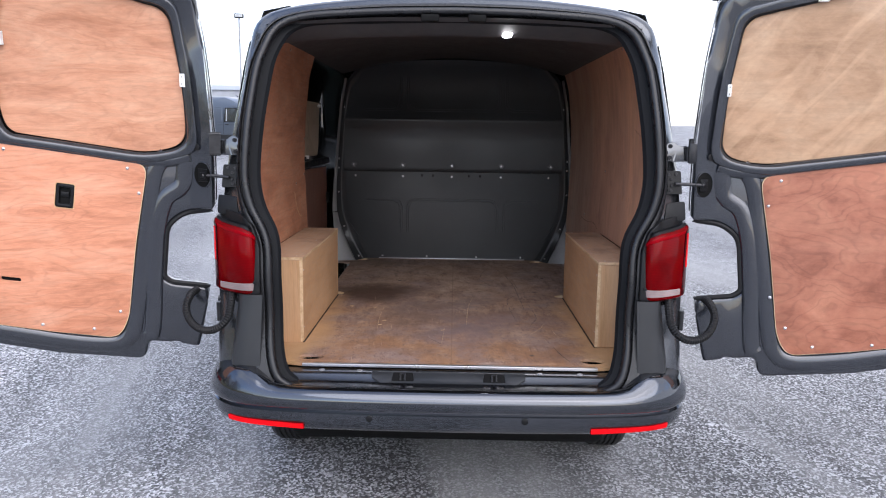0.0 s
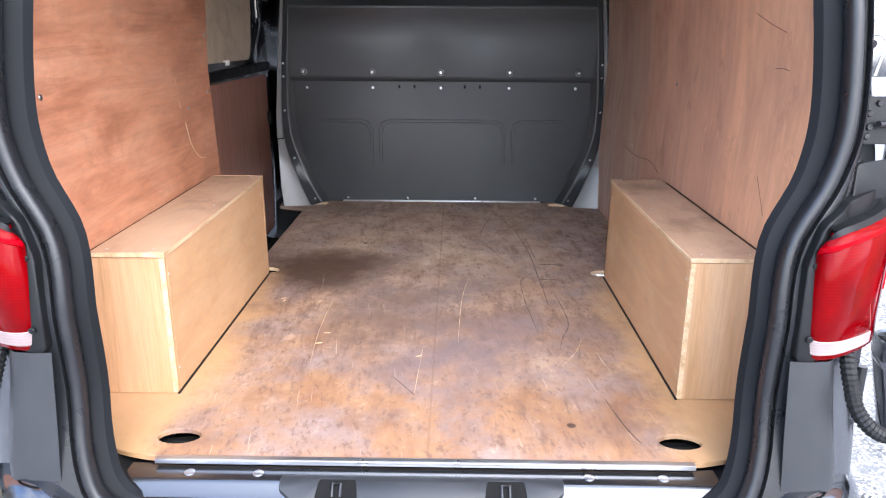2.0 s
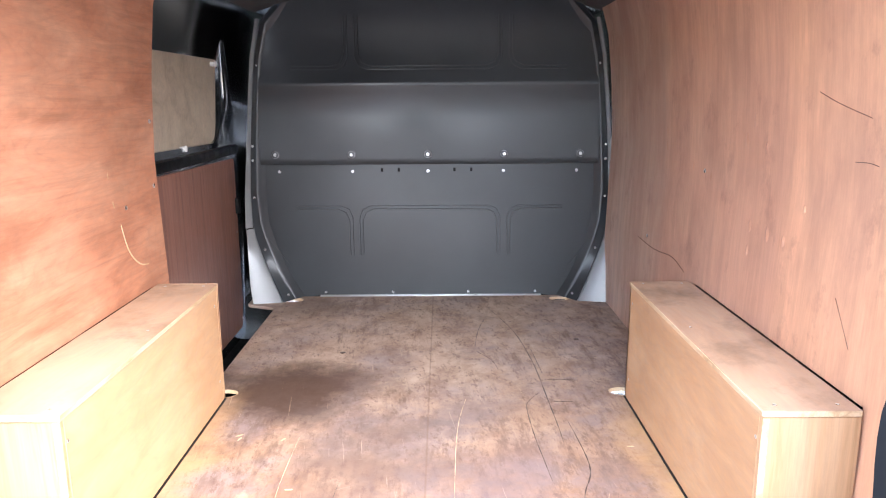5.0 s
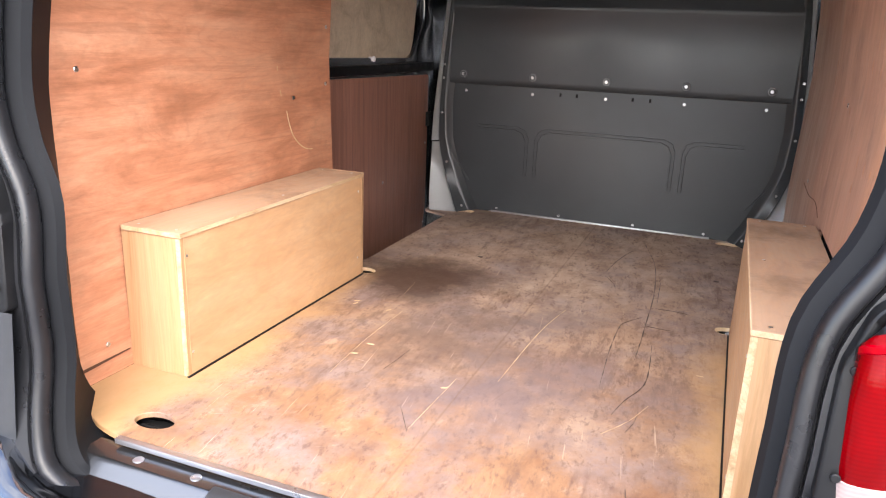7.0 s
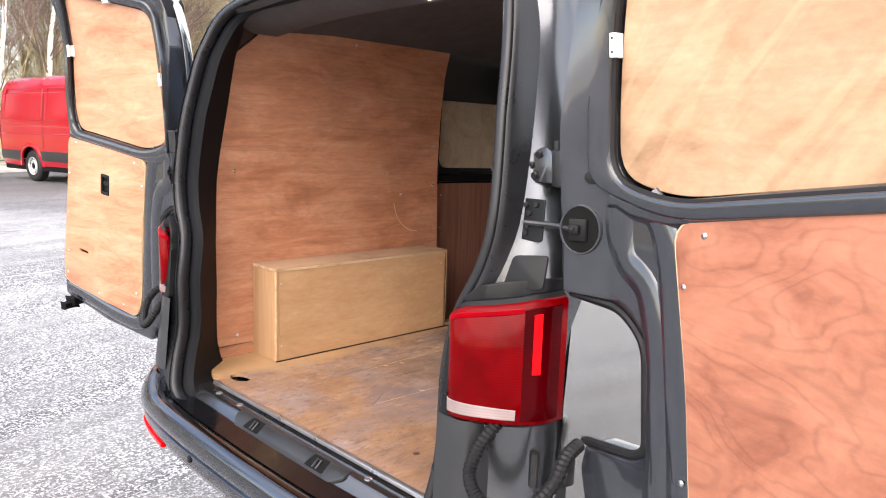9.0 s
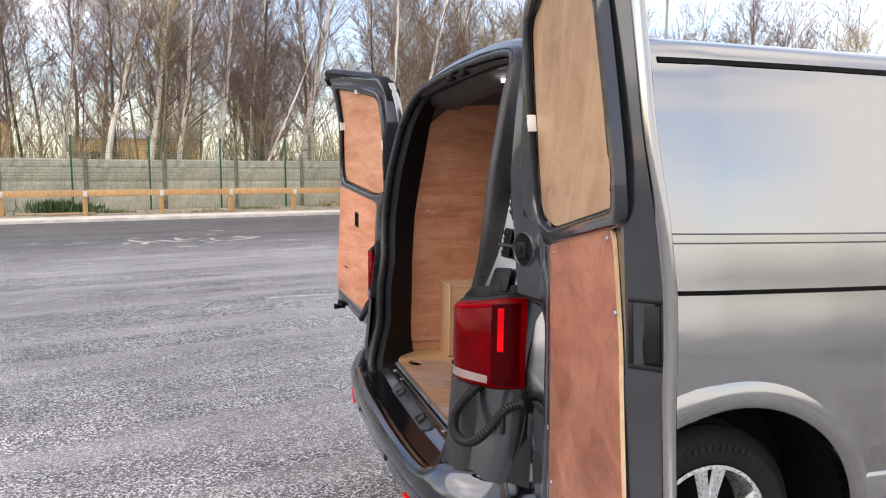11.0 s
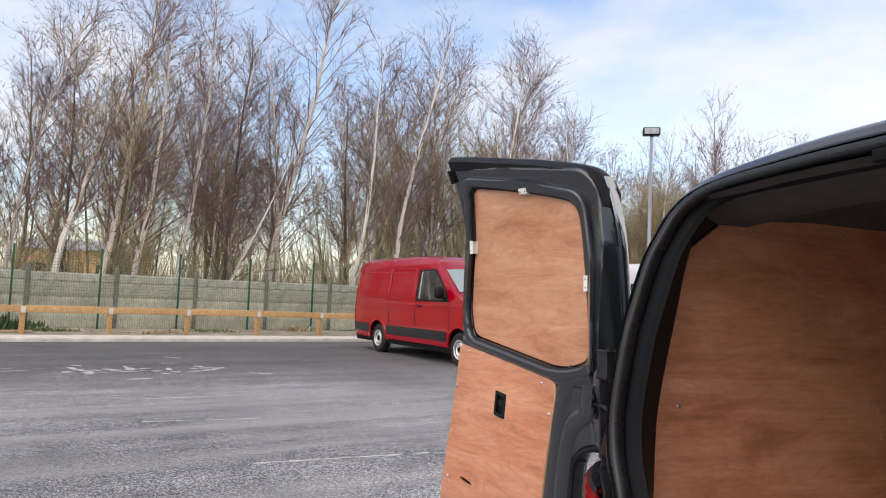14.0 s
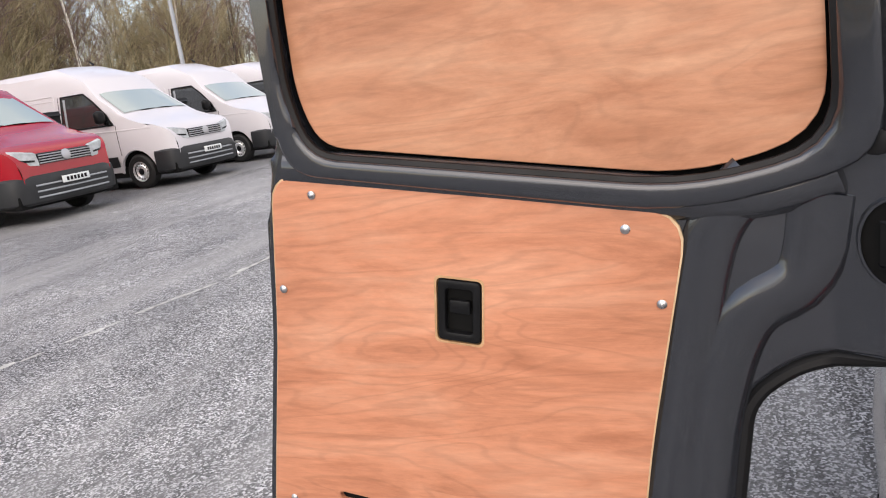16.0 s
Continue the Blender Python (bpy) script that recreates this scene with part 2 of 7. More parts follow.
M_PLY_RIGHT = right_lining()
M_PLY_DARK = plywood("dark_red_plywood", (0.22, 0.095, 0.065), (0.32, 0.145, 0.10), (0.40, 0.19, 0.135), (9, 9, 0.35), 0.38)
M_PLY_DOOR = plywood("orange_plywood", (0.42, 0.17, 0.088), (0.585, 0.275, 0.158), (0.70, 0.39, 0.245), (0.8, 3.0, 3.0), 0.42, figure=0.12)
M_PLY_DOOR_L = plywood("salmon_plywood", (0.42, 0.155, 0.08), (0.63, 0.265, 0.15), (0.72, 0.365, 0.232), (0.7, 3.4, 3.4), 0.42, figure=0.16)
M_PLY_DOOR_R = plywood("red_brown_plywood", (0.25, 0.082, 0.045), (0.39, 0.145, 0.085), (0.49, 0.21, 0.125), (1.1, 1.9, 1.9), 0.42, figure=0.22)
M_PLY_PALE = plywood("pale_ochre_plywood", (0.33, 0.19, 0.105), (0.475, 0.288, 0.168), (0.57, 0.38, 0.24), (0.9, 1.8, 1.8), 0.38, 0.2, figure=0.06, wiped=0.2)
M_PLY_GREY = plywood("weathered_pale_plywood", (0.46, 0.37, 0.26), (0.62, 0.51, 0.375), (0.72, 0.61, 0.46), (0.9, 1.8, 1.8), 0.42, figure=0.05)
M_PLY_BOX = plywood("light_plywood", (0.50, 0.285, 0.145), (0.57, 0.335, 0.175), (0.63, 0.40, 0.23), (1.6, 0.6, 2), 0.55, figure=0.05, streaks=0.08)
M_PLY_BOX_END = plywood("light_plywood_end", (0.40, 0.225, 0.105), (0.56, 0.335, 0.175), (0.63, 0.41, 0.245), (5, 5, 0.35), 0.55, figure=0.05, streaks=0.12)
M_PLY_LID = plywood("dusty_plywood_lid", (0.42, 0.255, 0.16), (0.51, 0.325, 0.21), (0.57, 0.385, 0.26), (1.6, 0.6, 2), 0.5, 0.75, figure=0.04, streaks=0.1)
M_PLY_EDGE = plywood("plywood_edge", (0.45, 0.28, 0.14), (0.66, 0.47, 0.28), (0.78, 0.6, 0.4), (6, 1, 6), 0.6)


def floor_ply():
    k = Mat("worn_plywood_floor", (0.3, 0.15, 0.08), 0.5)
    wv = k.coords()
    sep = k.n.new("ShaderNodeSeparateXYZ")
    k.l.new(wv, sep.inputs[0])

    def calc(op, a, b=0.0, c=0.0):
        m = k.n.new("ShaderNodeMath")
        m.operation = op
        for i, x in enumerate((a, b, c)):
            if isinstance(x, (int, float)):
                m.inputs[i].default_value = x
            else:
                k.l.new(x, m.inputs[i])
        return m.outputs[0]

    def patch(x, y, r, edge, amount, col, c, wob=0.35):
        d = k.n.new("ShaderNodeVectorMath")
        d.operation = "DISTANCE"
        k.l.new(wv, d.inputs[0])
        d.inputs[1].default_value = (x, y, 0.6)
        f = calc("MULTIPLY_ADD", calc("SUBTRACT", k.noise(wv, 7.0, 6, 0.65), 0.5), wob, d.outputs["Value"])
        return k.mix(k.ramp(f, [(r, amount), (r + edge, 0.0)]), c, col)

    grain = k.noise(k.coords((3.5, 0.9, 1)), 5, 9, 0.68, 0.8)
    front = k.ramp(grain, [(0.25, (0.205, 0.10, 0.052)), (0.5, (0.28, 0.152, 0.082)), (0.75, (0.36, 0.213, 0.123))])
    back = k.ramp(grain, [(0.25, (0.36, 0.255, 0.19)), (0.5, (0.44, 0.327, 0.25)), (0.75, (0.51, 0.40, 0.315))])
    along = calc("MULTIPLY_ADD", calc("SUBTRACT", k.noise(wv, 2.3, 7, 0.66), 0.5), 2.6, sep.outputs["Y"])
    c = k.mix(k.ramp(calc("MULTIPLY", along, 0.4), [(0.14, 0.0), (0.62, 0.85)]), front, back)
    mauve = k.noise(k.coords((1, 1, 1), (0, 0, 25)), 3.6, 8, 0.7)
    c = k.mix(k.ramp(mauve, [(0.46, 0.0), (0.62, 0.75)]), c, (0.255, 0.20, 0.19))
    violet = k.noise(k.coords((1.2, 0.8, 1), (0, 0, 140)), 5.5, 8, 0.72)
    c = k.mix(k.ramp(violet, [(0.53, 0.0), (0.65, 0.6)]), c, (0.205, 0.155, 0.15))
    smear = k.noise(k.coords((5.0, 1.0, 1), (0, 0, 3)), 7.0, 8, 0.74)
    region = k.noise(k.coords((1, 1, 1), (0, 0, 200)), 2.4, 4, 0.55)
    c = k.mix(k.mix(1.0, k.ramp(smear, [(0.50, 0.0), (0.62, 0.6)]), k.ramp(region, [(0.42, 0.0), (0.58, 1.0)]), "MULTIPLY"), c, (0.115, 0.066, 0.048))
    blot = k.noise(k.coords((1, 1, 1), (0, 0, 50)), 6.5, 10, 0.76)
    c = k.mix(k.ramp(blot, [(0.46, 0.0), (0.68, 0.65)]), c, (0.16, 0.088, 0.06))
    fleck = k.noise(k.coords((1.6, 0.7, 1), (0, 0, 10)), 34, 6, 0.78)
    c = k.mix(k.ramp(fleck, [(0.53, 0.0), (0.63, 0.72)]), c, (0.13, 0.075, 0.055))
    pale = k.noise(k.coords((1, 1.6, 1), (0, 0, 80)), 8, 9, 0.75)
    c = k.mix(k.ramp(pale, [(0.58, 0.0), (0.70, 0.45)]), c, (0.52, 0.37, 0.26))
    c = patch(-0.40, 1.28, 0.13, 0.15, 0.95, (0.075, 0.042, 0.028), c)
    c = patch(-0.15, 0.94, 0.08, 0.22, 0.55, (0.15, 0.105, 0.09), c, 0.8)
    c = patch(-0.10, 0.75, 0.06, 0.25, 0.5, (0.15, 0.09, 0.065), c, 0.8)
    c = patch(0.14, 1.13, 0.03, 0.13, 0.5, (0.17, 0.13, 0.125), c, 0.5)
    c = patch(0.278, 0.775, 0.045, 0.03, 0.5, (0.21, 0.165, 0.165), c, 0.08)
    c = patch(0.457, 0.775, 0.03, 0.08, 0.45, (0.18, 0.13, 0.12), c, 0.2)
    c = patch(0.11, 0.57, 0.06, 0.22, 0.6, (0.165, 0.13, 0.14), c, 0.7)
    c = patch(-0.22, 1.36, 0.03, 0.16, 0.6, (0.10, 0.06, 0.045), c)
    c = patch(-0.5, 2.2, 0.05, 0.2, 0.55, (0.12, 0.085, 0.065), c)
    c = patch(0.25, 0.85, 0.05, 0.12, 0.4, (0.20, 0.13, 0.11), c)
    c = patch(0.42, 0.22, 0.02, 0.10, 0.5, (0.16, 0.09, 0.06), c)
    # long scuffs in several directions
    for rot, sc, stretch, lo, col in ((8, 5, (26, 0.7, 1), 0.655, (0.72, 0.55, 0.40)), (-14, 6, (22, 0.8, 1), 0.66, (0.13, 0.08, 0.06)), (84, 5, (24, 1.0, 1), 0.69, (0.60, 0.47, 0.37)), (35, 7, (20, 1.2, 1), 0.68, (0.13, 0.08, 0.06)), (-60, 6, (24, 1.1, 1), 0.71, (0.60, 0.47, 0.37))):
        f = k.noise(k.coords(stretch, (0, 0, rot)), sc, 4, 0.6)
        c = k.mix(k.ramp(f, [(lo, 0.0), (lo + 0.06, 0.3)]), c, col)
    # unworn strips beside the boxes and the rear corners
    edge = calc("MULTIPLY_ADD", calc("SUBTRACT", k.noise(wv, 4.5, 6, 0.65), 0.5), 0.28, calc("ABSOLUTE", sep.outputs["X"]))
    near = k.ramp(calc("MULTIPLY", sep.outputs["Y"], 0.5), [(0.5, 1.0), (0.66, 0.0)])
    c = k.mix(k.mix(1.0, k.ramp(edge, [(0.50, 0.0), (0.59, 0.8)]), near, "MULTIPLY"), c, (0.46, 0.275, 0.13))
    # sheet joint
    j = k.ramp(calc("ABSOLUTE", calc("SUBTRACT", sep.outputs["X"], 0.012)), [(0.0012, 0.5), (0.0025, 0.0)])
    c = k.mix(j, c, (0.14, 0.08, 0.05))
    k.color(c)
    k.roughness(k.ramp(blot, [(0.3, 0.5), (0.7, 0.7)]))
    k.b.inputs["Specular IOR Level"].default_value = 0.35
    k.bump(fleck, 0.15, 0.002)
    return k.m


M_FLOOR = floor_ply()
M_PLY_MARK = plain("brown_gouge", (0.17, 0.085, 0.055), 0.6, wear=0.4, scale=20)
M_STAIN = plain("dark_oil_stain", (0.06, 0.032, 0.022), 0.5, wear=0.4, scale=14)


def asphalt():
    k = Mat("asphalt", (0.06, 0.06, 0.062), 0.8)
    v = k.coords()
    stone = k.voronoi(v, 110)
    fleck = k.voronoi(v, 110, "Color")
    big = k.noise(v, 0.22, 6, 0.6)
    mid = k.noise(v, 1.6, 7, 0.65)
    c = k.ramp(big, [(0.35, (0.15, 0.15, 0.156)), (0.65, (0.29, 0.29, 0.295))])
    c = k.mix(0.5, c, k.ramp(mid, [(0.3, 0.35), (0.7, 1.35)]), "MULTIPLY")
    bw = k.n.new("ShaderNodeRGBToBW")
    k.l.new(fleck, bw.inputs[0])
    c = k.mix(0.85, c, k.ramp(bw.outputs[0], [(0.12, 0.06), (0.5, 0.55), (0.8, 3.3)]), "MULTIPLY")
    worn = k.noise(k.coords((0.1, 1.0, 1), (0, 0, 106)), 1.0, 7, 0.65)
    c = k.mix(k.ramp(worn, [(0.46, 0.0), (0.62, 0.7)]), c, (0.34, 0.337, 0.335))
    tracks = k.noise(k.coords((0.06, 2.2, 1), (0, 0, 104)), 1.0, 6, 0.62)
    c = k.mix(k.ramp(tracks, [(0.40, 0.32), (0.58, 0.0)]), c, k.mix(1.0, c, 0.5, "MULTIPLY"))
    # darker towards the wall
    sep = k.n.new("ShaderNodeSeparateXYZ")
    k.l.new(k.coords((0.05, 0.05, 1), (0, 0, 104)), sep.inputs[0])
    ad = k.n.new("ShaderNodeMath")
    ad.operation = "MULTIPLY_ADD"
    k.l.new(worn, ad.inputs[0])
    ad.inputs[1].default_value = 0.22
    k.l.new(sep.outputs["Y"], ad.inputs[2])
    c = k.mix(k.ramp(ad.outputs[0], [(0.62, 0.0), (0.86, 0.85)]), c, k.mix(1.0, c, 0.36, "MULTIPLY"))
    k.color(c)
    k.roughness(k.ramp(mid, [(0.3, 0.6), (0.7, 0.9)]))
    k.bump(stone, 0.7, 0.006)
    return k.m


M_ASPHALT = asphalt()
M_CONCRETE = plain("weathered_concrete", (0.52, 0.515, 0.42), 0.85, wear=0.45, scale=3.0, bump=0.4)


def lichen():
    k = Mat("lichen_concrete", (0.25, 0.25, 0.2), 0.9)
    v = k.coords()
    c = k.ramp(k.noise(k.coords((1, 1, 0.4)), 4, 7, 0.65), [(0.3, (0.43, 0.42, 0.315)), (0.7, (0.60, 0.585, 0.46))])
    spot = k.noise(v, 11, 5, 0.7)
    c = k.mix(k.ramp(spot, [(0.55, 0.0), (0.62, 0.7)]), c, (0.66, 0.65, 0.58))
    damp = k.noise(v, 1.1, 5, 0.6)
    c = k.mix(k.ramp(damp, [(0.5, 0.0), (0.7, 0.5)]), c, (0.12, 0.17, 0.11))
    c = k.mix(k.ramp(k.noise(v, 17, 4, 0.7), [(0.58, 0.0), (0.66, 0.6)]), c, (0.09, 0.09, 0.075))
    c = k.mix(0.8, c, k.ramp(k.random(), [(0.0, 0.82), (1.0, 1.12)]), "MULTIPLY")
    k.color(c)
    k.bump(spot, 0.6, 0.02)
    return k.m


M_LICHEN = lichen()
M_CPOST = plain("mossy_concrete_post", (0.22, 0.22, 0.175), 0.9, wear=0.35, scale=4.0, bump=0.4)
M_KERB = plain("pale_concrete_kerb", (0.66, 0.63, 0.56), 0.85, wear=0.2, scale=3.0)
M_VERGE = plain("gravel_verge", (0.34, 0.30, 0.23), 0.95, wear=0.45, scale=1.5, bump=0.5)
M_TIMBER = plywood("orange_timber", (0.52, 0.29, 0.11), (0.70, 0.42, 0.18), (0.80, 0.53, 0.27), (3, 0.4, 3), 0.6)
M_GREEN = plain("green_painted_steel", (0.02, 0.11, 0.065), 0.5, 0.2, wear=0.2)
M_BARK = plain("dark_bark", (0.125, 0.105, 0.085), 0.9, wear=0.5, scale=5.0)
M_TWIG = plain("twig_bark", (0.215, 0.145, 0.125), 0.9, wear=0.4, scale=0.7)
M_BARK_OLIVE = plain("olive_bark", (0.25, 0.225, 0.145), 0.9, wear=0.45, scale=4.0)
M_TWIG_OLIVE = plain("olive_twig", (0.40, 0.335, 0.20), 0.9, wear=0.35, scale=0.8)


def birch():
    k = Mat("white_birch_bark", (0.7, 0.66, 0.6), 0.8)
    v = k.coords((3, 3, 14))
    c = k.ramp(k.noise(v, 1.2, 5, 0.7), [(0.27, (0.16, 0.12, 0.10)), (0.35, (0.80, 0.74, 0.65)), (0.7, (0.92, 0.87, 0.78))])
    k.color(c)
    return k.m


M_BIRCH = birch()
M_LEAF = plain("ivy_leaf", (0.05, 0.095, 0.03), 0.6, wear=0.5, scale=3)
M_GRASS = plain("rough_grass", (0.13, 0.17, 0.05), 0.8, wear=0.5, scale=2)
M_CONIFER = plain("conifer_needles", (0.06, 0.092, 0.064), 0.8, wear=0.4, scale=3)
M_RED = car_paint("red_van_paint", (0.34, 0.0008, 0.011), 0.0, 0.12, 0.0, 0.4)
M_WHITE = car_paint("white_van_paint", (0.62, 0.60, 0.63), 0.0, 0.3, 0.0, 0.5)
M_DARKVAN = car_paint("slate_van_paint", (0.1, 0.12, 0.15), 0.4, 0.35, 0.0, 0.8)
M_TYRE = plain("tyre_rubber", (0.009, 0.009, 0.0095), 0.7, wear=0.3, scale=15)
M_BLACK = plain("matt_black", (0.003, 0.003, 0.003), 0.8, wear=0.3, Specular_IOR_Level=0.2)
M_PAINTLINE = plain("worn_white_road_paint", (0.5, 0.5, 0.48), 0.8, wear=0.35, scale=6)
M_BUFF = plain("buff_building", (0.72, 0.47, 0.22), 0.85, wear=0.15, scale=1)
M_GREYROOF = plain("grey_cladding", (0.33, 0.35, 0.38), 0.6, wear=0.12, scale=1)
M_PLATE = plain("number_plate", (0.75, 0.78, 0.78), 0.4, wear=0.05)


def lens(name, color, rough=0.08):
    k = Mat(name, color, rough)
    k.b.inputs["Specular IOR Level"].default_value = 0.09
    v = k.coords()
    ribs = k.n.new("ShaderNodeTexWave")
    ribs.bands_direction = "Z"
    ribs.inputs["Scale"].default_value = 55
    k.l.new(v, ribs.inputs["Vector"])
    c = k.ramp(k.noise(v, 7, 4), [(0.3, tuple(x * 0.6 for x in color)), (0.62, color)])
    c = k.mix(0.22, c, k.ramp(ribs.outputs["Fac"], [(0.3, 0.55), (0.6, 1.0)]), "MULTIPLY")
    k.color(c)
    k.bump(ribs.outputs["Fac"], 0.04, 0.001)
    return k.m


M_RED_LENS = lens("red_lens", (0.15, 0.0, 0.0012), 0.05)
M_RED_DARK = lens("dark_red_lens", (0.05, 0.0, 0.001), 0.05)
M_RED_MID = lens("mid_red_lens", (0.26, 0.0, 0.004), 0.06)
M_RED_BRIGHT = lens("bright_red_lens", (0.85, 0.006, 0.01))
M_CLEAR_LENS = lens("clear_lens", (0.32, 0.25, 0.245))
M_HEADLAMP = lens("headlamp_lens", (0.55, 0.58, 0.6))


def glass_mat(name, tint=(0.03, 0.035, 0.035)):
    k = Mat(name, tint, 0.03)
    k.b.inputs["Specular IOR Level"].default_value = 0.9
    k.b.inputs["Coat Weight"].default_value = 1.0
    return k.m


M_GLASS = glass_mat("dark_vehicle_glass")
# pale teal base colour paints the sky's reflection into the glass
M_WINDSCREEN = glass_mat("windscreen_glass", (0.30, 0.37, 0.36))
_k = Mat("lit_lamp", (1, 1, 1), 0.4)
_k.b.inputs["Emission Color"].default_value = (1, 0.98, 0.95, 1)
_k.b.inputs["Emission Strength"].default_value = 12.0
M_LAMP = _k.m
# ---- mesh helpers ----
def part(name, bm, material, parent=None, label="", smooth=35, m=None):
    """Links a bmesh as one mesh object under a thing or a part."""
    bmesh.ops.recalc_face_normals(bm, faces=bm.faces)
    me = bpy.data.meshes.new(name)
    bm.to_mesh(me)
    bm.free()
    me.materials.append(material)
    if smooth:
        me.shade_smooth()
        me.set_sharp_from_angle(angle=radians(smooth))
    ob = new(name, me)
    if parent is not None:
        ob.parent = parent
    if m is not None:
        ob.matrix_local = m
    return tagged(ob, label)


def again(ob, m=None, parent=None):
    """Another object on the same mesh."""
    o = new(ob.name.split(".")[0], ob.data)
    o.parent = parent or ob.parent
    o.matrix_local = m if m is not None else Matrix()
    return tagged(o, ob.get("label", ""))


def thing(name, label, category, m=None, group="", kind=""):
    ob = new(name)
    ob.empty_display_size = 0.1
    if m is not None:
        ob.matrix_world = m
    return tagged(ob, label, category, group, kind)


def fresh():
    return bmesh.new()


def box(bm, x0, x1, y0, y1, z0, z1, bevel=0.0, seg=2):
    r = bmesh.ops.create_cube(bm, size=1)
    vs = r["verts"]
    for v in vs:
        v.co = Vector(((x0 + x1) / 2 + v.co.x * (x1 - x0), (y0 + y1) / 2 + v.co.y * (y1 - y0), (z0 + z1) / 2 + v.co.z * (z1 - z0)))
    if bevel:
        es = list({e for v in vs for e in v.link_edges})
        bmesh.ops.bevel(bm, geom=es, offset=bevel, segments=seg, affect="EDGES", profile=0.5)
    return bm


def loft(bm, rings, closed=True, cap=False, loop=False):
    """Quads between rings of equal length; closed: each ring closes on itself; loop: the last joins the first."""
    vs = [[bm.verts.new(p) for p in r] for r in rings]
    n = len(rings[0])
    pairs = list(zip(vs, vs[1:])) + ([(vs[-1], vs[0])] if loop else [])
    for a, b in pairs:
        for i in range(n if closed else n - 1):
            j = (i + 1) % n
            try:
                bm.faces.new((a[i], a[j], b[j], b[i]))
            except ValueError:
                pass
    if cap:
        for r in (vs[0], vs[-1]):
            bm.faces.new(r)
    return bm


def tube(bm, pts, radius, seg=8, cap=True):
    """A round tube along points; radius a number or one per point."""
    pts = [Vector(p) for p in pts]
    rad = radius if isinstance(radius, (list, tuple)) else [radius] * len(pts)
    rings, side = [], None
    for i, p in enumerate(pts):
        d = (pts[min(i + 1, len(pts) - 1)] - pts[max(i - 1, 0)])
        d = d.normalized() if d.length > 1e-9 else Vector((0, 0, 1))
        if side is None:
            side = d.orthogonal().normalized()
        side = (side - d * side.dot(d))
        side = side.normalized() if side.length > 1e-6 else d.orthogonal().normalized()
        up = d.cross(side)
        rings.append([p + rad[i] * (math.cos(a) * side + math.sin(a) * up) for a in (2 * math.pi * k / seg for k in range(seg))])
    return loft(bm, rings, True, cap)


def spline(ctrl, per=6, closed=False):
    """Catmull-Rom points through the controls."""
    c = [np.array(p, float) for p in ctrl]
    n = len(c)
    out = []
    for i in range(n if closed else n - 1):
        p0, p1, p2, p3 = (c[(i + k) % n] if closed else c[min(max(i + k, 0), n - 1)] for k in (-1, 0, 1, 2))
        for k in range(per):
            t = k / per
            out.append(0.5 * (2 * p1 + (p2 - p0) * t + (2 * p0 - 5 * p1 + 4 * p2 - p3) * t * t + (3 * p1 - p0 - 3 * p2 + p3) * t ** 3))
    if not closed:
        out.append(c[-1])
    return out


def rounded(pts, r, seg=5):
    """A 2D polygon with its corners rounded; r a number or one per corner."""
    n, out = len(pts), []
    rr = r if isinstance(r, (list, tuple)) else [r] * n
    for i in range(n):
        p, a, b = (Vector(pts[k % n]) for k in (i, i - 1, i + 1))
        da, db = a - p, b - p
        if rr[i] <= 0:
            out.append((p.x, p.y))
            continue
        cut = min(rr[i], da.length * 0.48, db.length * 0.48)
        s, e = p + da.normalized() * cut, p + db.normalized() * cut
        for k in range(seg + 1):
            t = k / seg
            q = s * (1 - t) ** 2 + p * 2 * t * (1 - t) + e * t * t
            out.append((q.x, q.y))
    return out


def plate(bm, outline, z0, z1, holes=(), bevel=0.0, seg=2, put=None):
    """A flat plate from a 2D outline with holes, between two heights; put maps (x, y, z) to its place."""
    loops = [outline, *holes]
    edges, top = [], []
    for lp in loops:
        vs = [bm.verts.new((x, y, z1)) for x, y in lp]
        top += vs
        edges += [bm.edges.new((a, b)) for a, b in zip(vs, vs[1:] + vs[:1])]
    r = bmesh.ops.triangle_fill(bm, edges=edges, use_beauty=True)
    faces = [g for g in r["geom"] if isinstance(g, bmesh.types.BMFace)]
    ext = bmesh.ops.extrude_face_region(bm, geom=faces)
    low = [g for g in ext["geom"] if isinstance(g, bmesh.types.BMVert)]
    for v in low:
        v.co.z = z0
    if bevel:
        es = [e for e in edges if e.is_valid]
        try:
            bmesh.ops.bevel(bm, geom=es, offset=bevel, segments=seg, affect="EDGES", profile=0.5)
        except RuntimeError:
            pass
    if put:
        for v in bm.verts:
            v.co = Vector(put(*v.co))
    return bm


def circle(cx, cy, rx, ry=None, n=20):
    ry = rx if ry is None else ry
    return [(cx + rx * math.cos(2 * math.pi * k / n), cy + ry * math.sin(2 * math.pi * k / n)) for k in range(n)]


def disc(bm, p, axis, r, h, seg=14, dome=0.0):
    """A short round stud at p along the axis, with a chamfer or dome."""
    a = Vector(axis).normalized()
    s = a.orthogonal().normalized()
    u = a.cross(s)
    prof = [(r, 0), (r, h * 0.6), (r * 0.8, h), (r * 0.02, h + dome)]
    rings = [[Vector(p) + a * hh + rr * (math.cos(t) * s + math.sin(t) * u) for t in (2 * math.pi * k / seg for k in range(seg))] for rr, hh in prof]
    return loft(bm, rings, True, True)


def revolve(bm, prof, seg=40, axis="x"):
    """A ring or disc from (radius, height) points about the axis."""
    rings = []
    for k in range(seg):
        a = 2 * math.pi * k / seg
        c, s = math.cos(a), math.sin(a)
        rings.append([(h, r * c, r * s) if axis == "x" else (r * c, r * s, h) for r, h in prof])
    return loft(bm, rings, False, False, True)
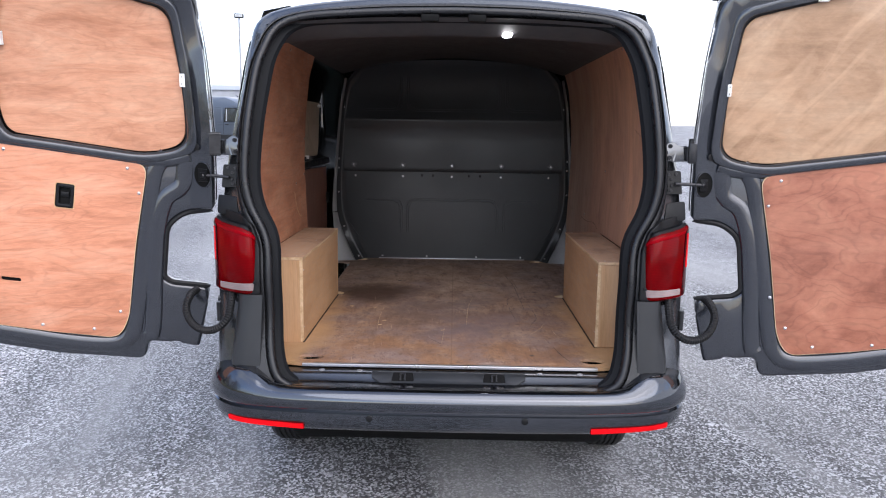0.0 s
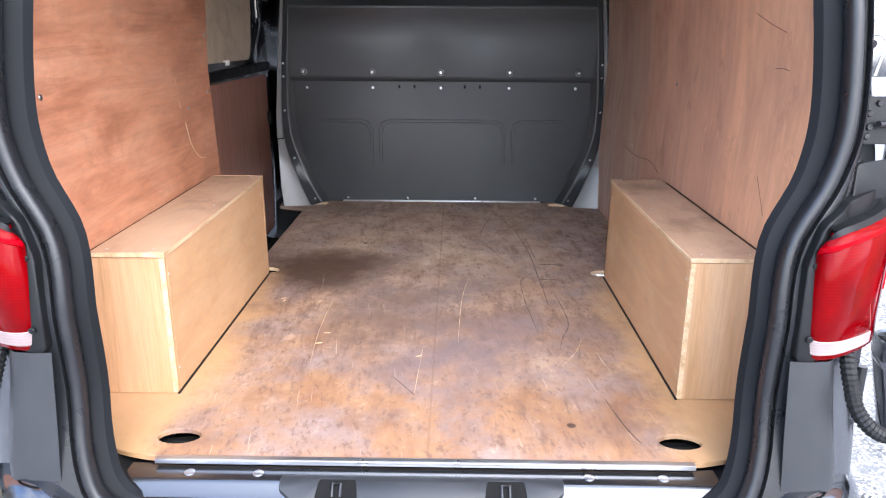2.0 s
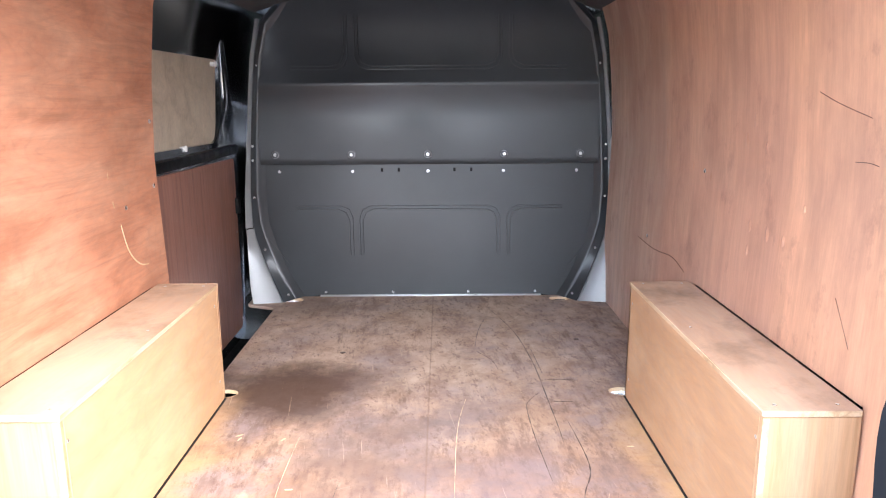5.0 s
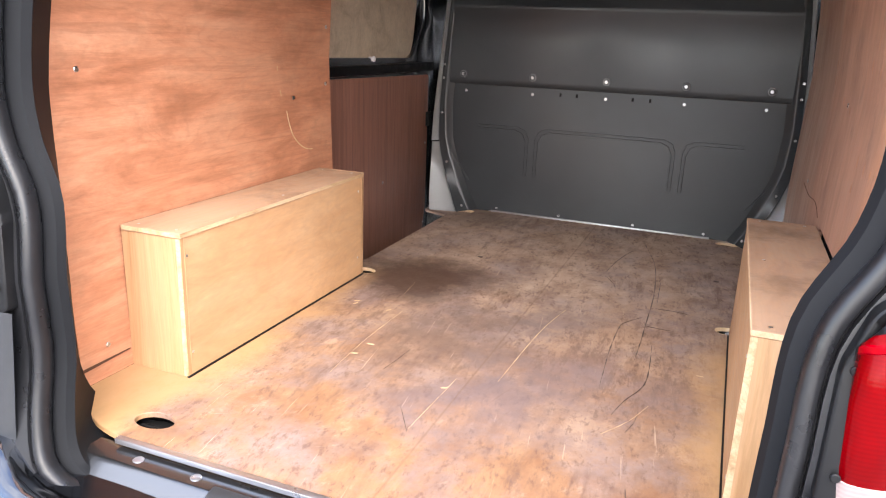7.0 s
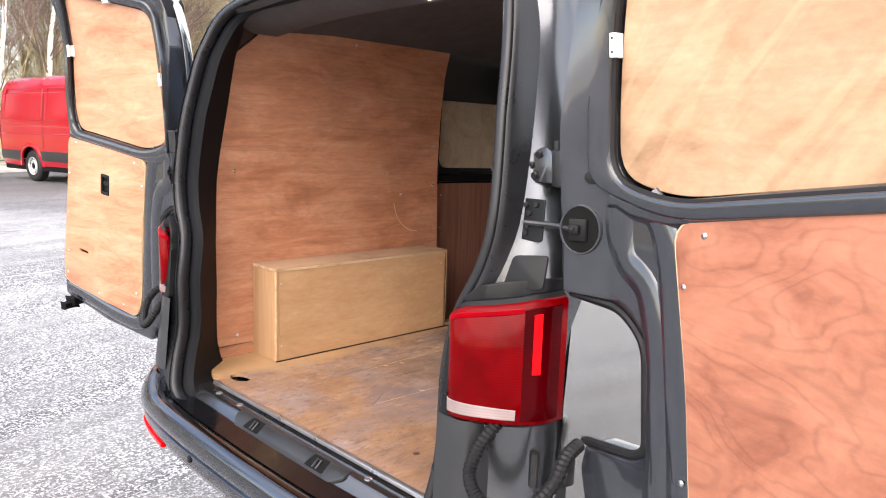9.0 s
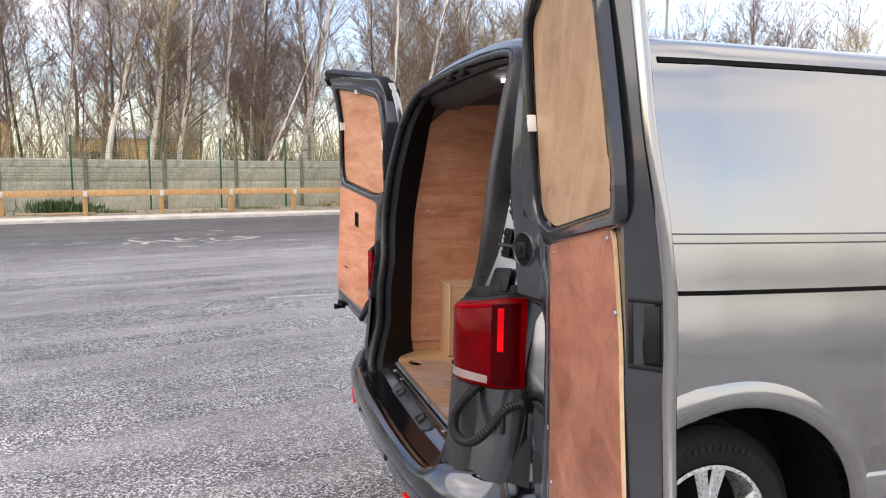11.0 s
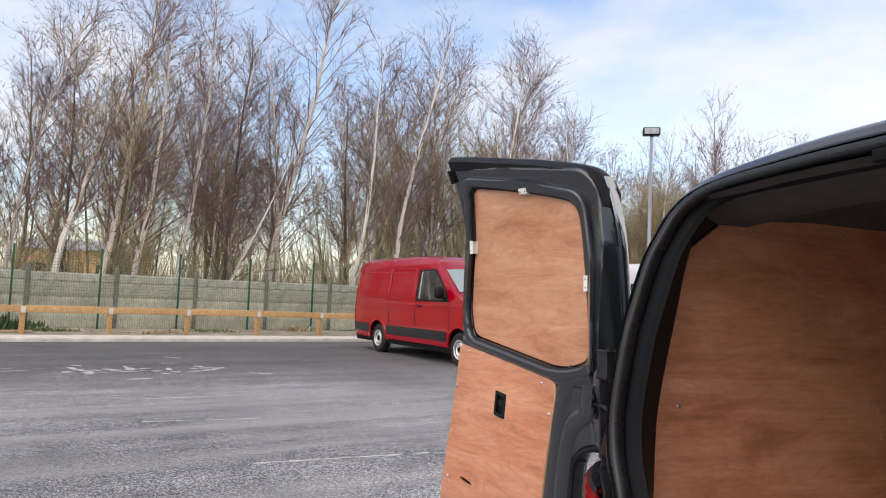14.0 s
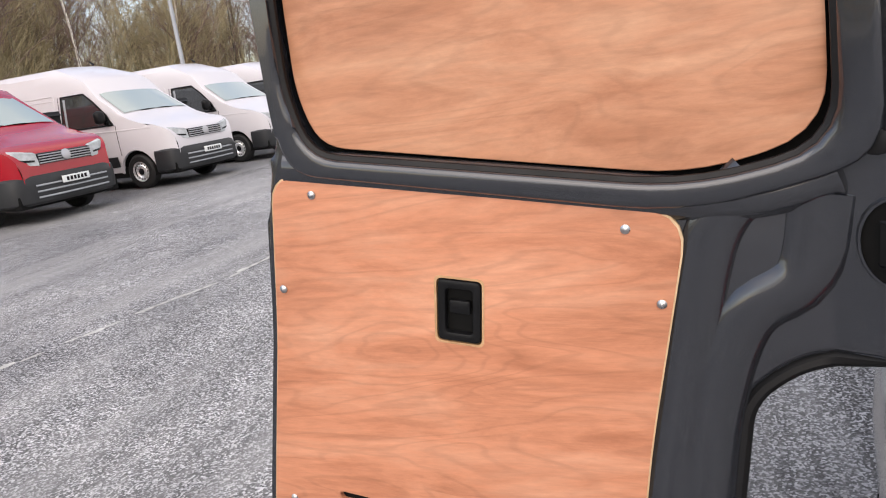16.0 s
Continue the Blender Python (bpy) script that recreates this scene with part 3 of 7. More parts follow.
# ---- ground ----
bm = fresh()
bmesh.ops.create_grid(bm, x_segments=8, y_segments=8, size=600)
ground = part("ground", bm, M_ASPHALT, None, "dark grey coarse asphalt car park with pale worn patches")
tagged(ground, "", "ground", "", "structure")
# ---- the grey van ----
VAN = Matrix.Translation((0, 0.16, 0.6)) @ Matrix.Rotation(radians(-0.8), 4, "X") @ Matrix.Translation((0, -0.16, -0.6))
van = thing("panel_van", "dark grey metallic panel van with rear barn doors open, plywood lined", "van", VAN)


def rear_y(z):
    return -0.02 + 0.213 * max(0.0, z - 0.95) - 0.05 * min(1.0, max(0.0, (0.78 - z) / 0.2))


def wrap(t, z):
    """How far the rear corner lies ahead of the rear face; t: 0 at the body's side, 1 at the seal."""
    low = float(np.interp(t, [0, 0.05, 0.12, 0.35, 0.8, 1], [0.13, 0.095, 0.075, 0.045, 0.008, 0.012]))
    high = float(np.interp(t, [0, 0.05, 0.12, 0.35, 0.8, 1], [0.14, 0.11, 0.085, 0.055, 0.022, 0.012]))
    top = float(np.interp(t, [0, 0.05, 0.12, 0.35, 0.8, 1], [0.11, 0.06, 0.035, 0.018, 0.008, 0.012]))
    k = min(1.0, max(0.0, (z - 1.15) / 0.12))
    r = min(1.0, max(0.0, (z - 1.66) / 0.16))
    return low * (1 - k) + (high * (1 - r) + top * r) * k


def bulge(z):
    """How far the seal stands behind the outer rear corner."""
    return float(np.interp(z, [0.95, 1.1, 1.3, 1.5, 1.7, 1.8, 1.88, 1.93], [0, 0.010, 0.036, 0.056, 0.056, 0.042, 0.022, 0.008]))


def swell(t):
    k = min(1.0, max(0.0, (t - 0.74) / 0.2))
    return k * k * (3 - 2 * k)


def lining_y(z):
    """Where the plywood lining begins behind the door jamb."""
    return float(np.interp(z, [0.6, 1.05, 1.27, 1.49, 1.79, 1.9], [0.195, 0.19, 0.205, 0.24, 0.285, 0.30]))


def frame_y(x, z):
    """The rear face's y at a place, met from behind."""
    hits = [q[0].y for q in (t.ray_cast(Vector((x, -1.0, z)), Vector((0, 1, 0))) for t in rear_tree) if q[0] is not None]
    return min(hits) if hits else rear_y(z) + 0.05


def half_to_ring(ctrl, per=5):
    """A closed ring (x, z) from controls for the right half, bottom centre to top centre."""
    right = spline(ctrl, per)
    left = [np.array((-p[0], p[1])) for p in right[-2:0:-1]]
    return right + left


C_OUT = [(0, 0.50), (0.5, 0.50), (0.82, 0.51), (0.862, 0.62), (0.862, 0.9), (0.858, 1.1), (0.850, 1.25), (0.83, 1.4), (0.795, 1.6), (0.757, 1.77), (0.68, 1.895), (0.35, 1.95), (0, 1.962)]
C_SEAL = [(0, 0.545), (0.45, 0.545), (0.60, 0.558), (0.655, 0.66), (0.665, 0.9), (0.675, 1.07), (0.735, 1.20), (0.757, 1.32), (0.742, 1.55), (0.705, 1.74), (0.615, 1.868), (0.32, 1.908), (0, 1.918)]
C_IN = [(0, 0.556), (0.45, 0.556), (0.565, 0.580), (0.605, 0.68), (0.614, 0.9), (0.624, 1.08), (0.678, 1.21), (0.692, 1.35), (0.665, 1.6), (0.63, 1.755), (0.55, 1.838), (0.32, 1.855), (0, 1.863)]
C_DEEP = [(0, 0.566), (0.5, 0.566), (0.70, 0.582), (0.775, 0.66), (0.775, 0.9), (0.775, 1.08), (0.785, 1.2), (0.79, 1.35), (0.775, 1.6), (0.755, 1.76), (0.66, 1.86), (0.33, 1.87), (0, 1.875)]
r_out, r_seal, r_in, r_deep = (half_to_ring(c) for c in (C_OUT, C_SEAL, C_IN, C_DEEP))


def ring3(r, dy, inset=0.0, out=1.0):
    cx, cz = 0.0, 1.2
    return [(p[0] * (1 - inset / 0.85), rear_y(p[1]) - out * bulge(p[1]) + dy, cz + (p[1] - cz) * (1 - inset / 0.85)) for p in r]


def between(a, b, t):
    return [p * (1 - t) + q * t for p, q in zip(a, b)]


bm = fresh()
corner_ring = lambda t: [(p[0], rear_y(p[1]) + wrap(t, p[1]) - bulge(p[1]) * swell(t), p[1]) for p in between(r_out, r_seal, t)]
loft(bm, [ring3(r_out, 0.24, out=0), ring3(r_out, 0.17, out=0)] + [corner_ring(t) for t in (0.0, 0.03)])
rear_tree = [BVHTree.FromBMesh(bm)]
# rear corners and frame: body paint darkened in its colour for shade
part("corner_skin", bm, M_FRAME, van, "rear corners in the shaded tone of the grey metallic paint")
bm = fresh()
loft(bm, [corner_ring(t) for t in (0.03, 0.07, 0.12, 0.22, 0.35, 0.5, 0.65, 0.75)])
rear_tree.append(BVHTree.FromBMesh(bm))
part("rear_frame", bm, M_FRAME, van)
bm = loft(fresh(), [corner_ring(t) for t in (0.75, 0.79, 0.84, 0.89, 0.94, 1.0)] + [ring3(r_seal, 0.03)])
rear_tree.append(BVHTree.FromBMesh(bm))
part("seal_flange", bm, M_GASKET, van, "satin black rubber flange of the door seal", 60)
bm = fresh()
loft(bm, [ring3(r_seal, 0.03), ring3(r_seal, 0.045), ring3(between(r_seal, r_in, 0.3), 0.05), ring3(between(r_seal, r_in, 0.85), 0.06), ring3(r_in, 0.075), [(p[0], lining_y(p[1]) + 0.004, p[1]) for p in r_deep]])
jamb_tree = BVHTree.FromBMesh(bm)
part("door_jamb", bm, M_JAMB, van, "grey painted inner door jamb, darkened with shade")
def gasket(off, dy, hw, hd, seg=12):
    """A bulb seal swept round the opening; hw: half width across it, hd: half depth fore and aft."""
    vs = [Vector(p) for p in ring3(between(r_seal, r_in, off), dy)]
    rings = []
    for i, p in enumerate(vs):
        d = (vs[(i + 1) % len(vs)] - vs[i - 1]).normalized()
        s = Vector((0, -1, 0))
        s = (s - d * s.dot(d)).normalized()
        u = d.cross(s)
        rings.append([p + math.copysign(abs(math.cos(a)) ** 0.7, math.cos(a)) * hd * s + math.copysign(abs(math.sin(a)) ** 0.7, math.sin(a)) * hw * u for a in (2 * math.pi * k / seg for k in range(seg))])
    return loft(fresh(), rings, True, False, True)


part("door_seal", gasket(0.30, 0.030, 0.0135, 0.019), M_GASKET, van, "satin black rubber door seal", 60)
part("seal_lip", gasket(0.06, 0.030, 0.005, 0.007, 8), M_RUBBER, van, "thin black rubber lip", 60)

# body sides and roof, open over the rear wheels
SIDE = [(0.28, 0.90), (0.45, 0.936), (0.62, 0.953), (0.80, 0.961), (0.93, 0.962), (0.985, 0.960), (1.15, 0.940), (1.33, 0.926), (1.5, 0.907), (1.7, 0.877), (1.82, 0.850)]
TOP = [(0.852, 1.82), (0.835, 1.852), (0.80, 1.89), (0.70, 1.922), (0.5, 1.945), (0.25, 1.96), (0, 1.967)]
WY, WZ, WR = 0.80, 0.36, 0.455   # wheel and arch


def side_x(z):
    return float(np.interp(z, [a for a, _ in SIDE], [b for _, b in SIDE]))


def taper(y):
    return float(np.interp(y, [0.1, 0.2, 0.4, 0.7, 1.1, 4.0, 4.6, 5.0], [0.90, 0.918, 0.95, 0.985, 1.0, 1.0, 0.95, 0.86]))


def arch_z(y):
    d = abs(y - WY)
    return max(0.30, WZ + math.sqrt(WR * WR - d * d)) if d < WR else (0.46 if y < WY else 0.30)


def body_ring(y, nz=26):
    z0 = arch_z(y)
    zs = [z0 + (1.82 - z0) * (k / nz) ** 1.0 for k in range(nz + 1)]
    k = taper(y)
    flare = lambda z: 0.012 * max(0.0, 1 - abs(math.hypot(y - WY, z - WZ) - WR) / 0.10) if math.hypot(y - WY, z - WZ) < WR + 0.1 else 0.0
    half = [(side_x(z) * k + flare(z), y + (rear_y(z) + 0.02 if y < 0.5 else 0), z) for z in zs]
    half += [(x * k, y + (rear_y(z) + 0.02 if y < 0.5 else 0), z - 0.02 * max(0, (0.6 - y))) for x, z in TOP[1:]]
    return half + [(-x, yy, z) for x, yy, z in half[-2::-1]]


ys = [0.13, 0.18, 0.24, 0.30, 0.34] + [WY - WR * math.cos(math.pi * k / 28) for k in range(0, 29)] + [1.262, 1.3, 1.5, 1.8, 2.2, 2.6, 3.0, 3.4]
bm = fresh()
loft(bm, [body_ring(y) for y in sorted(ys)], False)
part("body_shell", bm, M_PAINT, van, "grey metallic painted body sides and roof", 40)
# cab with sloping screen and short nose
def cab_ring(y):
    H = float(np.interp(y, [3.4, 3.55, 3.7, 4.35, 4.6, 4.9, 5.02, 5.08], [1.967, 1.955, 1.90, 1.33, 1.24, 1.10, 0.92, 0.6]))
    k = float(np.interp(y, [3.4, 4.3, 4.8, 5.0, 5.08], [1.0, 0.99, 0.93, 0.86, 0.8]))
    z1 = min(1.82, H - 0.06)
    half = [(side_x(z) * k, y, z) for z in np.linspace(0.30, z1, 14)]
    half += [(side_x(z1) * k * f, y, z1 + (H - z1) * g) for f, g in ((0.975, 0.4), (0.93, 0.7), (0.82, 0.86), (0.55, 0.96), (0.0, 1.0))]
    return half + [(-x, yy, z) for x, yy, z in half[-2::-1]]


bm = fresh()
cab = [cab_ring(y) for y in (3.4, 3.55, 3.7, 3.9, 4.1, 4.35, 4.6, 4.8, 4.9, 5.02, 5.08)]
loft(bm, cab, False)
bm.faces.new([bm.verts.new(p) for p in cab[-1]])
part("nose", bm, M_PAINT, van)
bm = fresh()
loft(bm, [[(x, y, cab_ring(y)[18][2] + 0.012 - 0.03 * abs(x / 0.72) ** 3) for x in np.linspace(-0.72, 0.72, 9)] for y in np.linspace(3.74, 4.3, 5)], False)
part("windscreen", bm, M_WINDSCREEN, van)
# wheel houses and underbody
for s in (1, -1):
    bm = fresh()
    prof = [(WY + (WR - 0.004) * math.cos(math.pi * (k / 24)), WZ + (WR - 0.004) * math.sin(math.pi * k / 24)) for k in range(25)]
    loft(bm, [[(s * x, y, max(0.2, z)) for y, z in prof] for x in (0.945, 0.63)], False)
    bm.faces.new([bm.verts.new((s * 0.63, y, z)) for y, z in prof])
    part("wheel_house", bm, M_BLACK, van)
    # arch lip
    bm = fresh()
    rr = []
    for k in range(33):
        a = math.pi * (k / 32) * 1.04 - 0.02 * math.pi
        cy, cz = math.cos(a), math.sin(a)
        y, z = WY + WR * cy, WZ + WR * cz
        xx = side_x(max(0.3, z)) * taper(y) + 0.012
        rr.append([(s * (xx + dx), WY + (WR + dr) * cy, WZ + (WR + dr) * cz) for dx, dr in ((-0.05, -0.004), (-0.006, -0.006), (0.0, 0.0), (0.003, 0.012), (0.001, 0.05), (-0.014, 0.09))])
    loft(bm, rr, False)
    part("wheel_arch_lip", bm, M_PAINT, van)
    # side lines: groove, crease, roof gutter, sill moulding
    # thin dark strips paint shade along both edges of the crease
    for nm, z, h, dx, y0, y1, mt in (("side_groove", 1.155, 0.007, 0.0015, 0.14, 4.2, M_BLACK), ("crease", 1.315, 0.011, 0.012, 0.14, 4.2, M_PAINT), ("crease_line", 1.3285, 0.0022, 0.0125, 0.30, 4.2, M_FRAME), ("crease_line", 1.301, 0.002, 0.0125, 0.30, 4.2, M_FRAME), ("roof_gutter", 1.835, 0.008, 0.003, 0.28, 4.0, M_BLACK)):
        bm = fresh()
        rings = []
        for y in np.linspace(y0, y1, 30):
            k = taper(y)
            yy = y + (rear_y(z) + 0.02 if y < 0.5 else 0)
            f = lambda zz: (np.interp(zz, [1.82, 1.852], [0.852, 0.835]) if zz > 1.82 else side_x(zz)) * k
            rings.append([(s * (f(z - h) + 0.0), yy, z - h), (s * (f(z - h) + dx), yy, z - h), (s * (f(z + h) + dx), yy, z + h), (s * (f(z + h)), yy, z + h)])
        loft(bm, rings, False)
        part(nm, bm, mt, van)
    bm = fresh()
    box(bm, s * 0.90, s * 0.955, 1.27, 4.0, 0.28, 0.56, 0.02)
    part("sill_moulding", bm, M_PAINT, van)
bm = fresh()
box(bm, -0.60, 0.60, 0.02, 4.9, 0.37, 0.50, 0.02)
part("underbody", bm, M_BLACK, van)
# black blocks added below the floor to deepen the shade under the van
bm = fresh()
box(bm, -0.66, 0.66, 0.30, 1.25, 0.19, 0.375, 0.05, 4)
part("rear_axle_beam", bm, M_BLACK, van)
bm = fresh()
box(bm, -0.55, 0.55, 1.4, 3.2, 0.2, 0.375, 0.03)
part("fuel_tank", bm, M_BLACK, van)

# rear bumper
plan = spline([(0, -0.165), (0.3, -0.161), (0.55, -0.147), (0.74, -0.112), (0.845, -0.035), (0.895, 0.08), (0.915, 0.33)], 5)
plan = [np.array((-p[0], p[1])) for p in plan[:0:-1]] + plan
prof = [(-0.15, 0.560), (-0.10, 0.560), (-0.074, 0.561), (-0.064, 0.566), (-0.054, 0.575), (-0.036, 0.578), (-0.018, 0.572), (-0.005, 0.556), (0.0, 0.536), (-0.001, 0.520), (-0.006, 0.508), (-0.016, 0.502), (-0.018, 0.497), (-0.010, 0.492), (-0.011, 0.462), (-0.022, 0.436), (-0.045, 0.420), (-0.18, 0.408)]
bm = fresh()
rings = []
for i, p in enumerate(plan):
    d = plan[min(i + 1, len(plan) - 1)] - plan[max(i - 1, 0)]
    nrm = np.array((d[1], -d[0])) / np.hypot(*d)
    k = min(1.0, max(0.0, (abs(p[0]) - 0.60) / 0.13))
    side = 0.75 * k * k * (3 - 2 * k) + 0.25 * max(0.0, abs(p[0]) - 0.62) / 0.28
    rings.append([(*(p + nrm * o), z + side * float(np.interp(o, [-0.075, -0.036, -0.005, 0.0], [0.085, 0.045, 0.008, 0.0]) if z > 0.54 else 0.0)) for o, z in prof])
loft(bm, rings, False)
tops = [[(*(q[:2]), q[2] + 0.003) for q in (r[0], r[1], r[2])] for r, p in zip(rings, plan) if abs(p[0]) < 0.66]
bumper = part("rear_bumper", bm, M_BUMPER, van, "dark painted rear bumper with a stepped top", 50)
bm = loft(fresh(), tops, False)
part("step_pad", bm, M_STEP, bumper, "gloss black step tread in the bumper top")
for s in (1, -1):
    bm = fresh()
    pts = [p for p in plan if 0.50 < s * p[0] < 0.80]
    rings = []
    for i, p in enumerate(pts):
        d = pts[min(i + 1, len(pts) - 1)] - pts[max(i - 1, 0)]
        nrm = np.array((d[1], -d[0])) / np.hypot(*d)
        t = abs(p[0]) - 0.51
        rings.append([(*(p + nrm * o), z) for o, z in ((-0.03, 0.450 + 0.02 * t), (-0.008, 0.450 + 0.02 * t), (-0.011, 0.433 + 0.02 * t), (-0.03, 0.431 + 0.02 * t))])
    loft(bm, rings, True, True)
    part("reflector", bm, M_RED_BRIGHT, bumper, "red strip reflector")
    for x in (0.27, 0.62):
        bm = fresh()
        disc(bm, (s * x, -0.152 + (0.05 if x > 0.5 else 0), 0.480), (0, -1, 0), 0.012, 0.004)
        part("parking_sensor", bm, M_TRIM, bumper)

# sill: flat painted ledge, sloping band, latch cover with striker pockets
def sill_strip(bm, x0, x1, prof, n=12):
    return loft(bm, [[(x, y, z) for y, z in prof] for x in np.linspace(x0, x1, n)], False)


bm = sill_strip(fresh(), -0.60, 0.60, [(0.080, 0.584), (0.030, 0.5845), (0.024, 0.583), (0.018, 0.578), (-0.016, 0.556), (-0.026, 0.552), (-0.034, 0.53)])
sill = part("load_sill", bm, M_FRAME, van, "dark grey painted load sill with a sloping band", 40)
for x in (-0.47, -0.33, 0.34, 0.49):
    bm = fresh()
    disc(bm, (x, 0.047, 0.5845), (0, 0, 1), 0.011, 0.003)
    part("rivet", bm, M_ALU, sill)
bm = fresh()
pockets = [rounded([(x - 0.042, -0.010), (x + 0.042, -0.010), (x + 0.036, 0.026), (x - 0.036, 0.026)], 0.006) for x in (-0.165, 0.17)]
plate(bm, rounded([(-0.235, -0.024), (0.24, -0.024), (0.285, 0.006), (0.285, 0.038), (-0.28, 0.038), (-0.28, 0.006)], 0.006), -0.004, 0.0035, pockets, 0.0015, 2, lambda x, y, z: (x, y, 0.5565 + 0.0285 * min(1.0, max(0.0, (y + 0.022) / 0.042)) + z))
part("latch_cover", bm, M_CORNER, sill, "satin grey latch cover plate", 40)
for x in (-0.165, 0.17):
    bm = fresh()
    plate(bm, [(x - 0.042, -0.010), (x + 0.042, -0.010), (x + 0.036, 0.026), (x - 0.036, 0.026)], 0.0, 0.0012, (), 0, 1, lambda a, b, c: (a, b, 0.5565 + 0.0285 * min(1.0, max(0.0, (b + 0.022) / 0.042)) + 0.0015 + c))
    part("latch_pocket", bm, M_BLACK, sill)
    bm = fresh()
    tube(bm, [(x - 0.008, -0.006, 0.569), (x - 0.008, 0.014, 0.586), (x + 0.008, 0.014, 0.586), (x + 0.008, -0.006, 0.569)], 0.0035)
    part("striker", bm, M_DARKSTEEL, sill)

# plywood floor
bm = fresh()
outl = [(-0.55, 0.078), (0.56, 0.078), (0.65, 0.10), (0.738, 0.165), (0.772, 0.215), (0.772, 0.36), (0.61, 0.36), (0.61, 1.21), (0.772, 1.21), (0.772, 2.36), (-0.80, 2.36), (-0.80, 2.235), (-0.668, 2.18), (-0.668, 1.40), (-0.70, 1.28), (-0.772, 1.24), (-0.772, 1.21), (-0.61, 1.21), (-0.61, 0.36), (-0.772, 0.36), (-0.772, 0.215), (-0.738, 0.165), (-0.64, 0.10)]
floor_holes = [circle(-0.53, 0.158, 0.047, 0.03), circle(0.555, 0.16, 0.047, 0.03), circle(-0.612, 2.3, 0.045, 0.03), circle(0.575, 2.3, 0.045, 0.03), circle(-0.612, 1.265, 0.04, 0.03), circle(0.60, 1.265, 0.04, 0.03)]
plate(bm, rounded(outl, [0.03, 0.03, 0.04, 0.04, 0, 0, 0, 0, 0, 0, 0, 0.02, 0.02, 0.04, 0.03, 0, 0, 0, 0, 0, 0, 0.04, 0.04]), 0.588, 0.600, floor_holes, 0.0015, 1)
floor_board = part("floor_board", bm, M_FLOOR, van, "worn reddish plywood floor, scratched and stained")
for x, y in ((-0.53, 0.158), (0.555, 0.16), (-0.612, 2.3), (0.575, 2.3), (-0.612, 1.265), (0.60, 1.265)):
    bm = fresh()
    plate(bm, circle(x, y, 0.06, 0.045), 0.565, 0.5705)
    part("lashing_recess", bm, M_BLACK, floor_board)
    bm = fresh()
    tube(bm, [(x - 0.03, y + 0.01, 0.575), (x - 0.025, y - 0.01, 0.588), (x, y - 0.016, 0.592), (x + 0.025, y - 0.01, 0.588), (x + 0.03, y + 0.01, 0.575)], 0.004, 6)
    part("lashing_ring", bm, M_BLACK, floor_board)
    if y < 1:
        continue
    bm = fresh()
    rx = 0.045 if y > 2 else 0.04
    loft(bm, [[(x + rx * k * math.cos(a), y + 0.03 * k * math.sin(a), z) for k, z in ((1.005, 0.6003), (0.995, 0.6006), (0.975, 0.599), (0.965, 0.589))] for a in np.linspace(0, 2 * math.pi, 29)], False)
    part("recess_rim", bm, M_PLY_EDGE, floor_board)
bm = fresh()
box(bm, -0.548, 0.56, 0.064, 0.08, 0.592, 0.604, 0.002)
part("edge_strip", bm, M_ALU, floor_board, "scuffed aluminium edge strip")

# scratches, nails and chips in the floor
LONG_SCRATCHES = (
    ([(0.258, 2.124), (0.327, 1.839), (0.359, 1.515), (0.366, 1.221), (0.369, 1.041), (0.369, 0.935)], 0.0024, M_STAIN),
    ([(0.401, 1.055), (0.412, 0.886), (0.408, 0.784), (0.377, 0.692), (0.36, 0.613)], 0.0026, M_STAIN),
    ([(0.348, 1.261), (0.305, 1.19), (0.296, 1.127), (0.298, 0.961), (0.306, 0.817), (0.31, 0.742)], 0.002, M_STAIN),
)
SHORT_SCRATCHES = (
    ([(0.223, 2.003), (0.19, 1.85), (0.17, 1.666)], 0.002, M_STAIN),
    ([(0.175, 1.621), (0.22, 1.54), (0.237, 1.454)], 0.0018, M_STAIN),
    ([(0.368, 1.645), (0.373, 1.53), (0.378, 1.416)], 0.0018, M_STAIN),
    ([(0.387, 1.36), (0.43, 1.362), (0.482, 1.353)], 0.0025, M_STAIN),
    ([(0.369, 1.196), (0.40, 1.192), (0.438, 1.19)], 0.0025, M_STAIN),
    ([(-0.192, 0.732), (-0.197, 0.66), (-0.204, 0.592)], 0.0012, M_STAIN),
    ([(-0.086, 0.441), (-0.06, 0.40), (-0.027, 0.346)], 0.0014, M_STAIN),
    ([(0.414, 0.654), (0.412, 0.60), (0.40, 0.548)], 0.0014, M_STAIN),
    ([(0.43, 0.34), (0.45, 0.22), (0.47, 0.15)], 0.003, M_STAIN),
)
PALE_SCRATCHES = (
    ([(0.122, 1.214), (0.10, 1.08), (0.088, 0.935), (0.082, 0.78), (0.078, 0.654)], 0.0016, M_PLY_EDGE),
    ([(-0.328, 0.972), (-0.329, 0.732), (-0.315, 0.517)], 0.0008, M_PLY_EDGE),
    ([(0.433, 0.692), (0.40, 0.60), (0.351, 0.516)], 0.0008, M_PLY_EDGE),
    ([(-0.02, 0.62), (-0.03, 0.36)], 0.0009, M_PLY_EDGE),
)
